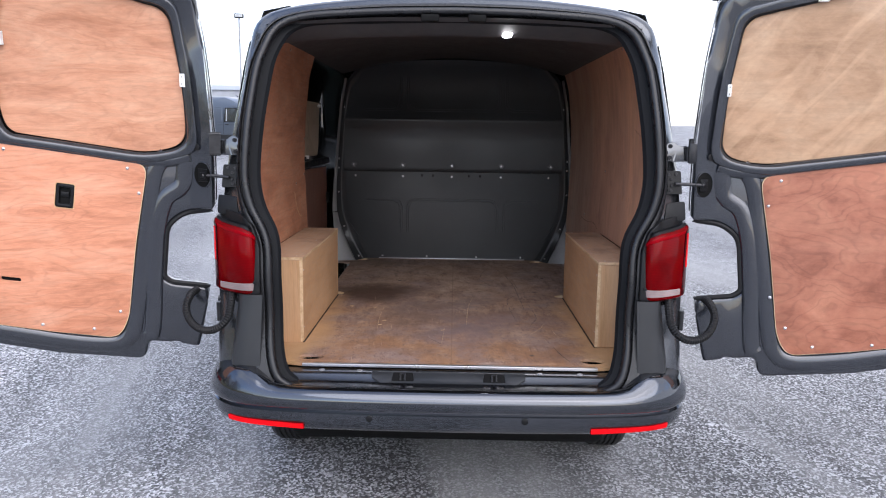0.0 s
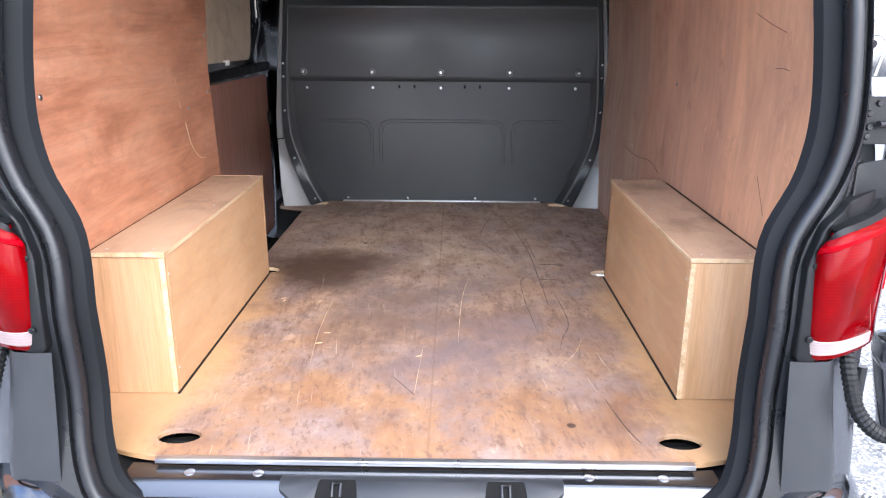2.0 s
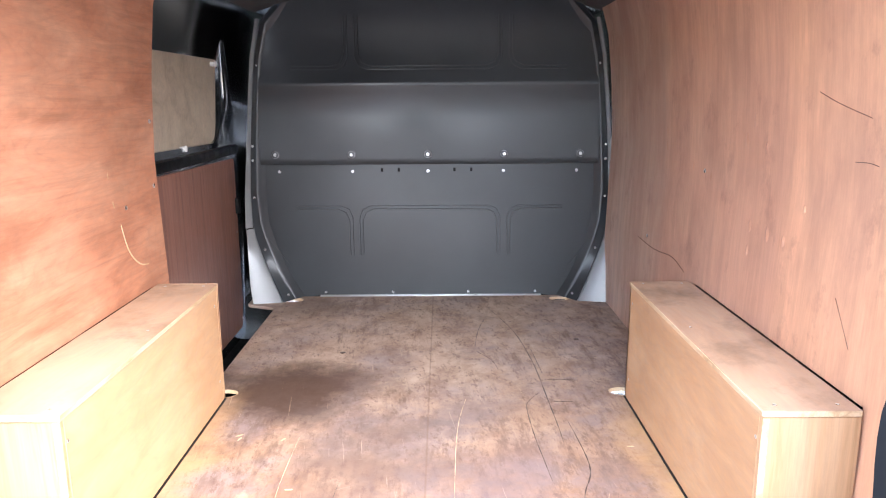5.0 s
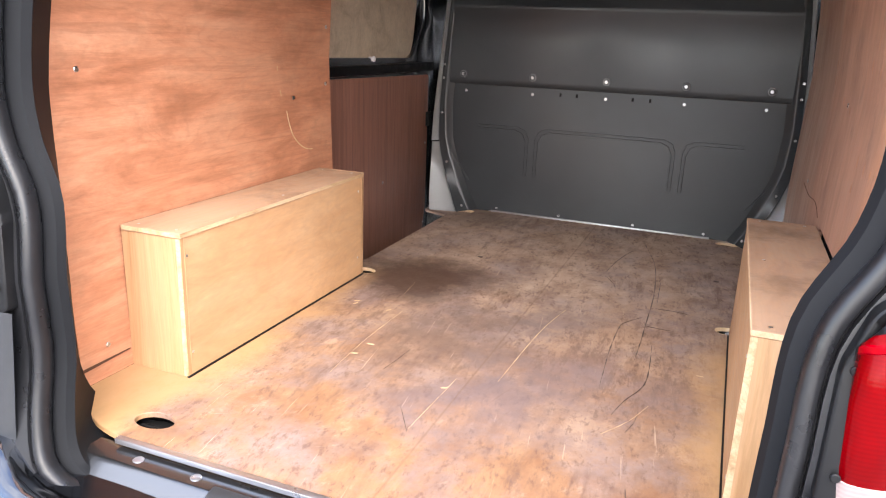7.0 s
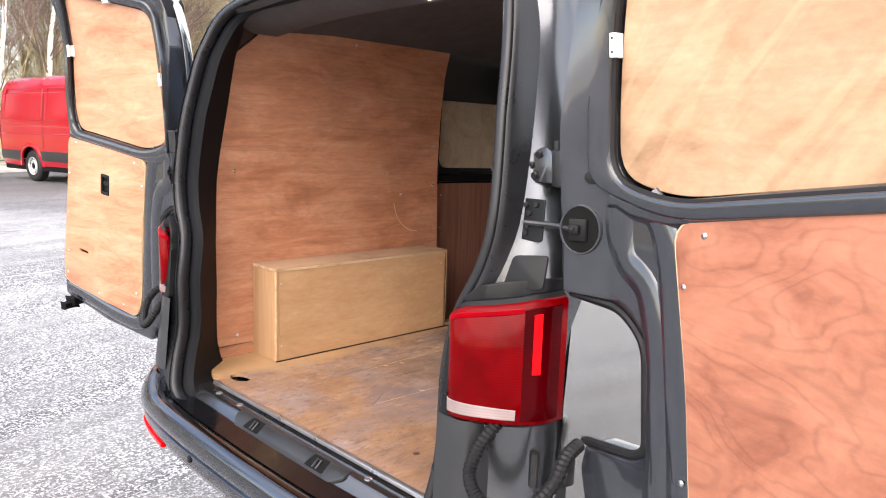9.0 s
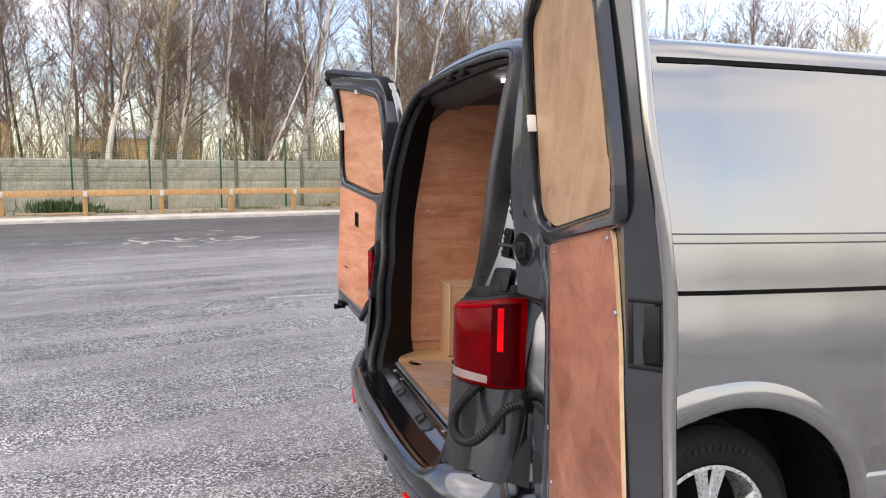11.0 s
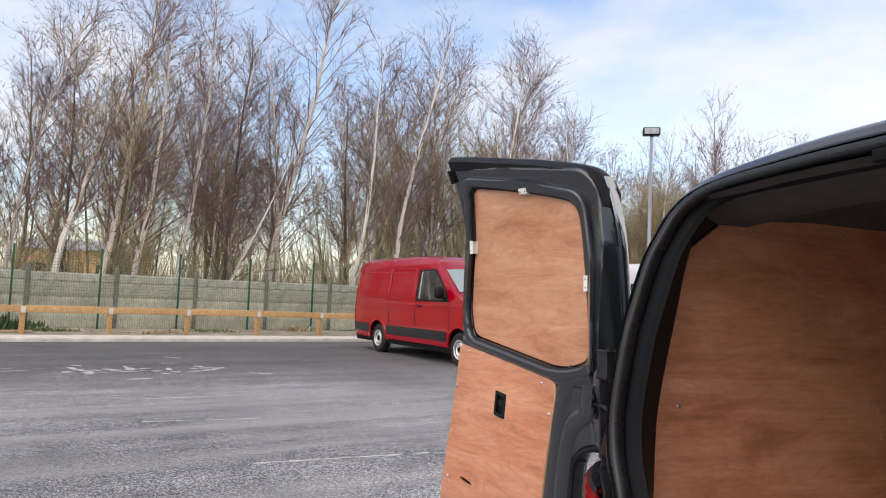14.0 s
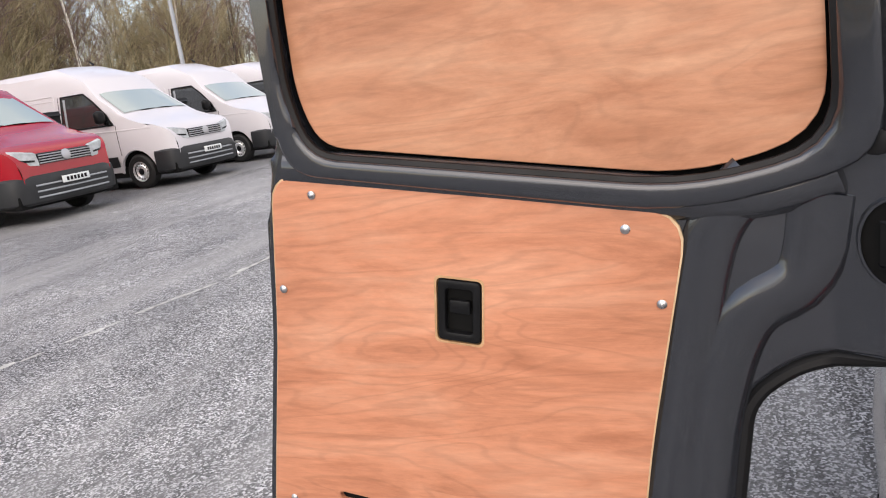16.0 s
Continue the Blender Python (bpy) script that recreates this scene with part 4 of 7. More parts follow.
for path, w, mt in LONG_SCRATCHES + SHORT_SCRATCHES + PALE_SCRATCHES:
    bm = fresh()
    pts = spline(path, 5)
    rings = []
    for i, p in enumerate(pts):
        d = pts[min(i + 1, len(pts) - 1)] - pts[max(i - 1, 0)]
        n = np.array((d[1], -d[0])) / np.hypot(*d) * w * (0.25 + 0.75 * math.sin(math.pi * (i + 0.5) / len(pts))) * (0.7 + 0.5 * math.sin(i * 2.3))
        rings.append([(*(p - n), 0.5995), (*(p - n * 0.5), 0.6008), (*(p + n * 0.5), 0.6008), (*(p + n), 0.5995)])
    loft(bm, rings, True, True)
    part("scratch", bm, mt, floor_board)
for x, y, a in ((-0.491, 0.985, 30), (-0.485, 0.965, 70), (-0.369, 0.96, 60), (-0.303, 0.712, 5), (-0.314, 0.642, 20), (-0.029, 0.566, 30), (0.536, 0.911, 0)):
    bm = fresh()
    plate(bm, circle(0, 0, 0.010, 0.0028, 7), 0.5995, 0.6012, (), 0.0004, 1)
    part("chip", bm, M_PLY_EDGE, floor_board, "", 35, pose(x, y, 0, 0, 0, a))
for x, y in ((0.55, 1.75), (-0.30, 1.62), (0.33, 0.22)):
    bm = fresh()
    disc(bm, (x, y, 0.5995), (0, 0, 1), 0.010, 0.0015, 12)
    part("knot_hole", bm, M_STAIN, floor_board)

# side wall linings
def wall_x(z):
    return float(np.interp(z, [0.6, 0.95, 1.3, 1.55, 1.75, 1.88], [0.770, 0.778, 0.790, 0.778, 0.755, 0.715]))


def wall_panel(s, y0, y1, z0, z1, name, mat, label, notch=0.0):
    bm = fresh()
    # behind the wheel arch box the sheet is cut away
    for za, zb, yb0, yb1 in ((z0, 0.955, y0, 0.36), (z0, 0.955, 1.21, y1), (0.955, z1, y0, y1)):
        rows = []
        for z in np.linspace(za, zb, 14):
            ya = (lining_y(z) if yb0 < 0.3 else yb0 + 0.12 * max(0, z - 1.45)) + (notch if z > 1.79 else 0)
            rows.append([(s * (wall_x(z) + t), y, z) for t, y in ((0, ya), (0, yb1), (0.008, yb1), (0.008, ya))])
        loft(bm, rows, True, True)
    return part(name, bm, mat, van, label)


wl_ = wall_panel(-1, 0.235, 1.33, 0.601, 1.882, "side_panel", M_PLY_WALL, "reddish plywood side lining panel", 0.07)
wr_ = wall_panel(1, 0.235, 2.34, 0.601, 1.882, "side_panel", M_PLY_RIGHT, "dented reddish plywood side lining panel with upright grain", 0.07)
for s, par, spots in ((-1, wl_, ((0.28, 1.31), (0.275, 0.68), (1.30, 1.42), (1.30, 1.235), (0.8, 1.82), (0.42, 1.85), (1.1, 1.2))), (1, wr_, ((0.28, 1.31), (0.275, 0.68), (1.2, 1.85), (0.7, 1.83), (1.21, 1.278), (1.9, 1.84), (1.7, 1.0)))):
    for y, z in spots:
        bm = fresh()
        disc(bm, (s * (wall_x(z) + 0.0), y, z), (-s, 0, 0), 0.0065, 0.003, 10)
        part("screw", bm, M_STEEL, par)


# scrapes, cracks and dents in the linings
def scrape(s, path, w, mat, par, label=""):
    bm = fresh()
    pts = spline(path, 6)
    loft(bm, [[(s * (wall_x(z) - o), y + dy * 0.7, z + dy) for o, dy in ((-0.001, -w), (0.0011, -w / 2), (0.0011, w / 2), (-0.001, w))] for y, z in pts], True, True)
    part("scrape", bm, mat, par, label)


scrape(-1, [(1.06, 1.16), (1.075, 1.11), (1.10, 1.07), (1.15, 1.035), (1.20, 1.025)], 0.0022, M_PLY_EDGE, wl_, "pale scrape in the plywood")
scrape(-1, [(1.02, 1.30), (1.022, 1.285)], 0.004, M_PLY_EDGE, wl_)
scrape(-1, [(1.03, 1.225), (1.035, 1.21)], 0.003, M_PLY_EDGE, wl_)
scrape(1, [(0.489, 1.113), (0.458, 1.075), (0.428, 1.037)], 0.002, M_PLY_MARK, wr_, "dark gouge in the plywood")
scrape(1, [(0.612, 1.488), (0.54, 1.467), (0.438, 1.444)], 0.0010, M_PLY_MARK, wr_)
scrape(1, [(0.479, 1.366), (0.44, 1.368), (0.41, 1.365)], 0.0010, M_PLY_MARK, wr_)
scrape(1, [(1.81, 0.975), (1.609, 0.97), (1.42, 0.985), (1.30, 0.965)], 0.0018, M_PLY_MARK, wr_)
for y, z, h in ((0.894, 1.43, 0.022), (0.94, 1.383, 0.024), (0.831, 1.369, 0.02), (1.306, 1.282, 0.02), (1.165, 1.265, 0.018), (1.561, 1.326, 0.022), (0.795, 1.174, 0.024), (0.889, 1.118, 0.018), (0.718, 1.174, 0.018), (0.644, 1.255, 0.014), (1.56, 1.374, 0.02), (0.889, 1.177, 0.02)):
    bm = fresh()
    loft(bm, [[(wall_x(z) - 0.0028 * (1 - q * q) ** 1.5 + 0.0006, y + 0.55 * h * q * math.cos(a), z + h * q * math.sin(a)) for a in np.linspace(0, 2 * math.pi, 15)[:-1]] for q in (1.0, 0.85, 0.65, 0.4, 0.15)], True, True)
    part("dent", bm, M_PLY_RIGHT, wr_, "", 80)

# boxed wheel arches
def arch_box(s):
    x0, x1, y0, y1, z1 = 0.60, 0.772, 0.345, 1.225, 0.957
    bm = fresh()
    box(bm, s * x0, s * (x0 + 0.012), y0 + 0.012, y1, 0.6015, z1 - 0.012, 0.001, 1)
    b = part("wheel_arch_box", bm, M_PLY_BOX, van, "light plywood box over the wheel arch")
    bm = fresh()
    box(bm, s * x0, s * (x1 - 0.002), y0, y0 + 0.0115, 0.6015, z1 - 0.012, 0.001, 1)
    part("end_board", bm, M_PLY_BOX_END, b)
    bm = fresh()
    box(bm, s * (x0 - 0.001), s * (x1 - 0.002), y0 - 0.001, y1, z1 - 0.0115, z1, 0.0015, 1)
    part("lid", bm, M_PLY_LID, b, "light plywood lid with dusty smudges")
    for nm, q in (("board_edge", (x0 - 0.0004, x0 + 0.0115, y0 - 0.0016, y0 + 0.001, 0.603, z1 - 0.013)), ("lid_edge", (x0 - 0.0022, x0 - 0.0005, y0, y1 - 0.001, z1 - 0.0105, z1 - 0.001)), ("lid_edge", (x0, x1 - 0.004, y0 - 0.0022, y0 - 0.0005, z1 - 0.0105, z1 - 0.001))):
        bm = fresh()
        box(bm, s * q[0], s * q[1], *q[2:])
        part(nm, bm, M_PLY_EDGE, b, "pale sawn plywood edge")
    bm = fresh()
    box(bm, s * x0, s * (x1 - 0.002), y1 - 0.012, y1 + 0.0005, 0.6015, z1 - 0.012, 0.001, 1)
    part("end_board", bm, M_PLY_BOX_END, b)
    for y, z in ((y0 + 0.02, 0.66), (y0 + 0.02, 0.9), (1.19, 0.67), (1.19, 0.9)):
        bm = fresh()
        disc(bm, (s * x0, y, z), (-s, 0, 0), 0.004, 0.001, 8)
        part("screw", bm, M_STEEL, b)
    for x, y in ((0.63, 0.37), (0.74, 0.37), (0.63, 0.8), (0.63, 1.2), (0.74, 1.2)):
        bm = fresh()
        disc(bm, (s * x, y, z1), (0, 0, 1), 0.004, 0.001, 8)
        part("screw", bm, M_STEEL, b)
    bm = fresh()
    box(bm, s * (x0 - 0.004), s * (x0 + 0.002), y0 - 0.003, y1, 0.6005, 0.6045)
    part("sealant_line", bm, M_RUBBER, b)


arch_box(-1)
arch_box(1)

# step well and sliding door, left side
bm = fresh()
box(bm, -0.95, -0.66, 1.25, 2.36, 0.38, 0.40)
box(bm, -0.672, -0.668, 1.25, 2.36, 0.40, 0.588)
part("step_well", bm, M_BLACK, van, "black rubber side door step")
bm = fresh()
plate(bm, rounded([(1.30, 0.40), (2.44, 0.40), (2.50, 0.9), (2.44, 1.5), (2.36, 1.86), (1.30, 1.86)], 0.04), -0.895, -0.872, [rounded([(1.42, 1.315), (2.20, 1.305), (2.34, 1.45), (2.33, 1.80), (1.44, 1.80)], 0.05)], 0.006, 2, lambda x, y, z: (z, x, y))
slider = part("sliding_door", bm, M_PAINT_IN, van, "sliding side door with plywood lower panel and blanked window")
bm = fresh()
plate(bm, rounded([(1.40, 0.455), (2.36, 0.46), (2.385, 0.6), (2.385, 1.225), (1.40, 1.238)], 0.02), -0.869, -0.861, (), 0.001, 1, lambda x, y, z: (z, x, y))
part("lower_panel", bm, M_PLY_DARK, slider, "dark red-brown plywood panel")
bm = fresh()
plate(bm, rounded([(1.40, 1.30), (2.19, 1.29), (2.24, 1.36), (2.33, 1.82), (1.42, 1.82)], 0.04), -0.893, -0.886, (), 0.001, 1, lambda x, y, z: (z, x, y))
part("window_blank", bm, M_PLY_GREY, slider, "pale plywood window blank")
bm = fresh()
box(bm, -0.875, -0.84, 1.36, 2.40, 1.245, 1.285, 0.01)
part("window_ledge", bm, M_TRIM, slider)
for y, z in ((1.82, 1.305), (2.235, 1.62)):
    bm = fresh()
    box(bm, -0.886, -0.87, y - 0.018, y + 0.018, z - 0.009, z + 0.009, 0.003)
    disc(bm, (-0.87, y, z), (1, 0, 0), 0.012, 0.006, 12, 0.002)
    part("retaining_clip", bm, M_WHITE_PLASTIC, slider)
for y, z in ((1.425, 1.18), (1.425, 1.02), (1.9, 0.78), (2.36, 0.9), (2.36, 0.5), (1.43, 0.6)):
    bm = fresh()
    disc(bm, (-0.861, y, z), (1, 0, 0), 0.006, 0.003, 10)
    part("screw", bm, M_STEEL, slider)
bm = fresh()
box(bm, -0.87, -0.845, 2.36, 2.40, 0.98, 1.05, 0.006)
part("latch", bm, M_BLACK, slider)

# bulkhead
bm = fresh()
half = [(0.50, 0.602), (0.61, 0.585), (0.655, 0.61), (0.70, 0.68), (0.755, 0.80), (0.786, 0.92), (0.788, 1.05), (0.775, 1.3), (0.757, 1.5), (0.742, 1.65), (0.712, 1.80), (0.63, 1.89), (0.40, 1.925)]
plate(bm, rounded(half + [(0, 1.938)] + [(-x, z) for x, z in reversed(half)], 0.03, 3), 2.375, 2.395, (), 0, 1, lambda x, y, z: (x, z, y))
bulk = part("bulkhead", bm, M_BULK, van, "dark grey pressed bulkhead panel with dull sheen")
bm = fresh()
rows = []
for z, y in ((1.196, 2.366), (1.197, 2.352), (1.203, 2.347), (1.225, 2.345), (1.40, 2.346), (1.505, 2.347), (1.53, 2.335), (1.55, 2.335), (1.575, 2.352), (1.75, 2.362), (1.90, 2.372)):
    hw = np.interp(z, [1.2, 1.45, 1.63, 1.82, 1.91], [0.735, 0.735, 0.715, 0.67, 0.52])
    rows.append([(x * hw, y, z) for x in np.linspace(-1, 1, 13)])
loft(bm, rows, False)
rows = [[(s * (np.interp(z, [0.6, 0.74, 0.92, 1.2], [0.578, 0.648, 0.712, 0.725])), y, z) for s, y in ((-1, 2.366), (-0.985, 2.365), (-0.5, 2.364), (0.5, 2.364), (0.985, 2.365), (1, 2.366))] for z in (0.606, 0.7, 0.8, 0.95, 1.1, 1.2)]
loft(bm, rows, False)
part("pressing", bm, M_BULK, bulk)


def bead(bm, pts, r=0.0022):
    tube(bm, pts, r, 6)


for up, zt, zb in ((False, 1.012, 0.79), (True, 1.60, 1.82)):
    y = 2.3632 if not up else 2.352
    d = 1 if not up else -1
    for dz in (0, 0.014):
        bm = fresh()
        w = 0.312 - dz
        c = 0.05
        zt2 = zt - d * dz
        bead(bm, [(-w, y, zb), (-w, y, zt2 - d * c), (-w + c * 0.3, y, zt2 - d * c * 0.3), (-w + c, y, zt2), (w - c, y, zt2), (w - c * 0.3, y, zt2 - d * c * 0.3), (w, y, zt2 - d * c), (w, y, zb)])
        for s in (1, -1):
            bead(bm, [(s * (0.343 + dz), y, zb), (s * (0.343 + dz), y, zt2 - d * c), (s * (0.358 + dz), y, zt2 - d * c * 0.3), (s * (0.393 + dz), y, zt2), (s * 0.587, y, zt2)])
        part("pressed_bead", bm, M_BULK, bulk)
for k in range(5):
    x = -0.668 + 0.331 * k
    bm = fresh()
    disc(bm, (x, 2.345, 1.241), (0, -1, 0), 0.019, 0.003, 18)
    disc(bm, (x, 2.3422, 1.241), (0, -1, 0), 0.014, 0.003, 18)
    bolt = part("bolt", bm, M_BULK, bulk)
    bm = fresh()
    tube(bm, [(x + 0.0145 * math.cos(a), 2.3412, 1.241 + 0.0145 * math.sin(a)) for a in np.linspace(0, 2 * math.pi, 21)], 0.0013, 6, False)
    part("washer_ring", bm, M_PILLAR, bolt)
    bm = fresh()
    disc(bm, (x, 2.3395, 1.241), (0, -1, 0), 0.0075, 0.006, 10)
    part("bolt_head", bm, M_STEEL, bolt)
    bm = fresh()
    disc(bm, (x + (0.01 if k == 0 else -0.01 if k == 4 else 0), 2.3648, 1.166), (0, -1, 0), 0.007, 0.003, 10)
    part("rivet", bm, M_STEEL, bulk)
for x in (-0.208, -0.134, 0.11, 0.184):
    bm = fresh()
    box(bm, x - 0.005, x + 0.005, 2.3625, 2.366, 1.164, 1.180, 0.001)
    part("slot", bm, M_BLACK, bulk)
# flange with rivets, its ridge, and the light grey door pillar beside it
FLANGE = [(0.60, 0.648, 2.265, 0.603, 2.325), (0.68, 0.694, 2.303, 0.650, 2.338), (0.73, 0.717, 2.322, 0.674, 2.343), (0.80, 0.750, 2.342, 0.703, 2.346), (0.872, 0.774, 2.352, 0.730, 2.347), (0.943, 0.787, 2.357, 0.748, 2.347), (1.08, 0.788, 2.358, 0.756, 2.347), (1.3, 0.775, 2.36, 0.745, 2.347), (1.5, 0.757, 2.362, 0.73, 2.348), (1.65, 0.742, 2.365, 0.715, 2.353), (1.79, 0.712, 2.37, 0.685, 2.362), (1.885, 0.63, 2.374, 0.60, 2.368)]
for s in (1, -1):
    bm = fresh()
    loft(bm, [[(s * (xo + 0.001), yo + 0.012, z), (s * xo, yo, z), (s * (xo - 0.004), yo - 0.003, z), (s * (xr + 0.012), yr - 0.001 + 0.3 * (yo - yr), z), (s * (xr + 0.004), yr - 0.004, z), (s * xr, yr - 0.004, z), (s * (xr - 0.01), yr + 0.006, z), (s * (xr - 0.032), max(2.3655, yr + 0.012), z)] for z, xo, yo, xr, yr in FLANGE], False)
    part("flange", bm, M_BULK, bulk, "", 50)
    bm = fresh()
    loft(bm, [[(s * (0.722 - 0.11 * t + o * 0.5), 2.366 - h * (1 - t), 0.872 - 0.15 * t + o) for o, h in ((-0.012, 0.0), (0.0, 0.014), (0.005, 0.014), (0.016, 0.0))] for t in (0, 0.3, 0.6, 1.0)], False)
    part("crease", bm, M_BULK, bulk, "", 50)
    for x, z in ((0.728, 1.62), (0.766, 1.279), (0.768, 1.217), (0.771, 1.054), (0.735, 0.822), (0.632, 0.625), (0.475, 0.618), (0.171, 0.618)):
        bm = fresh()
        y = 2.3645 if x < 0.6 else float(np.interp(z, [0.60, 0.68, 0.80, 0.94, 1.3, 1.65], [2.29, 2.316, 2.341, 2.349, 2.350, 2.356]))
        disc(bm, (s * x, y, z), (0, -1, 0), 0.006, 0.004, 10)
        part("rivet", bm, M_STEEL, bulk)
    PILLAR = [(0.60, 0.652, 2.262, 0.775, 2.238), (0.68, 0.697, 2.30, 0.79, 2.262), (0.80, 0.753, 2.338, 0.80, 2.296), (0.872, 0.777, 2.349, 0.806, 2.318), (0.915, 0.786, 2.353, 0.811, 2.33)]
    UPPER = [(0.92, 0.789, 2.349, 0.813, 2.328), (1.05, 0.791, 2.352, 0.81, 2.336), (1.3, 0.777, 2.356, 0.79, 2.345), (1.5, 0.76, 2.358, 0.772, 2.348), (1.65, 0.745, 2.361, 0.757, 2.352), (1.81, 0.715, 2.366, 0.727, 2.36)]
    bm = fresh()
    for rows in (PILLAR, UPPER):
        loft(bm, [[(s * (xi - 0.002), yi + 0.014, z), (s * xi, yi, z), (s * (xi + 0.004), yi - 0.003, z), (s * (xo - 0.004), yo, z), (s * xo, yo + 0.001, z), (s * (xo + 0.004), yo + 0.02, z)] for z, xi, yi, xo, yo in rows], False)
    part("body_pillar", bm, M_PILLAR, van, "grey painted inner body pillar", 50)
bm = fresh()
box(bm, -0.50, 0.50, 2.352, 2.376, 0.600, 0.606, 0.001)
part("floor_trim", bm, M_ALU, bulk)

# ceiling, header and lamp
bm = fresh()
rows = [[(x, y, 1.945 - 0.10 * (abs(x) / 0.72) ** 2.2 - 0.01 * (y < 0.5)) for x in np.linspace(-0.74, 0.74, 13)] for y in np.linspace(0.30, 2.40, 12)]
loft(bm, rows, False)
part("ceiling_lining", bm, M_ROOF_IN, van, "dark grey ceiling")
bm = fresh()
rows = [[(x, y, z - 0.03 * (abs(x) / 0.66) ** 2.5) for x in np.linspace(-0.68, 0.68, 13)] for y, z in ((0.17, 1.875), (0.24, 1.862), (0.30, 1.835), (0.40, 1.835), (0.44, 1.87), (0.46, 1.93))]
loft(bm, rows, False)
part("roof_header", bm, M_ROOF_IN, van)
for s in (1, -1):
    bm = fresh()
    rows = [[(s * 0.70, y, 1.875), (s * 0.735, y, 1.872), (s * 0.72, y, 1.91), (s * 0.62, y, 1.93)] for y in (0.3, 2.4)]
    loft(bm, rows, False)
    part("roof_rail", bm, M_ROOF_IN, van)
bm = fresh()
box(bm, 0.187, 0.222, 0.285, 0.355, 1.828, 1.840, 0.006)
lamp = part("interior_lamp", bm, M_LAMP, van, "small lit white roof lamp")
for x in (-0.085, 0.085):
    bm = fresh()
    box(bm, x - 0.032, x + 0.032, 0.165, 0.19, 1.86, 1.885, 0.004)
    part("upper_latch", bm, M_BLACK, van)

# tail lamps
LP = spline([(0.700, -0.010), (0.706, -0.026), (0.74, -0.020), (0.785, 0.006), (0.822, 0.034), (0.844, 0.060), (0.855, 0.088), (0.861, 0.125)], 4)


def lamp_band(z0f, z1f, out, t0=0.0, t1=1.0):
    n = len(LP)
    ids = range(int(t0 * (n - 1)), int(t1 * (n - 1)) + 1)
    rings = []
    for i in ids:
        p = LP[i]
        d = LP[min(i + 1, n - 1)] - LP[max(i - 1, 0)]
        nr = np.array((d[1], -d[0])) / np.hypot(*d)
        u = i / (n - 1)
        a, b = z0f(u), z1f(u)
        q, c = p + nr * out, 0.008
        rings.append([(*(p - nr * 0.03), a), (*(q - nr * c), a), (*q, a + c), (*q, (a + b) / 2), (*q, b - c), (*(q - nr * c), b), (*(p - nr * 0.03), b)])
    return rings


def top_z(u):
    return float(np.interp(u, [0, 0.08, 0.25, 0.7, 1], [1.082, 1.106, 1.124, 1.148, 1.152]))


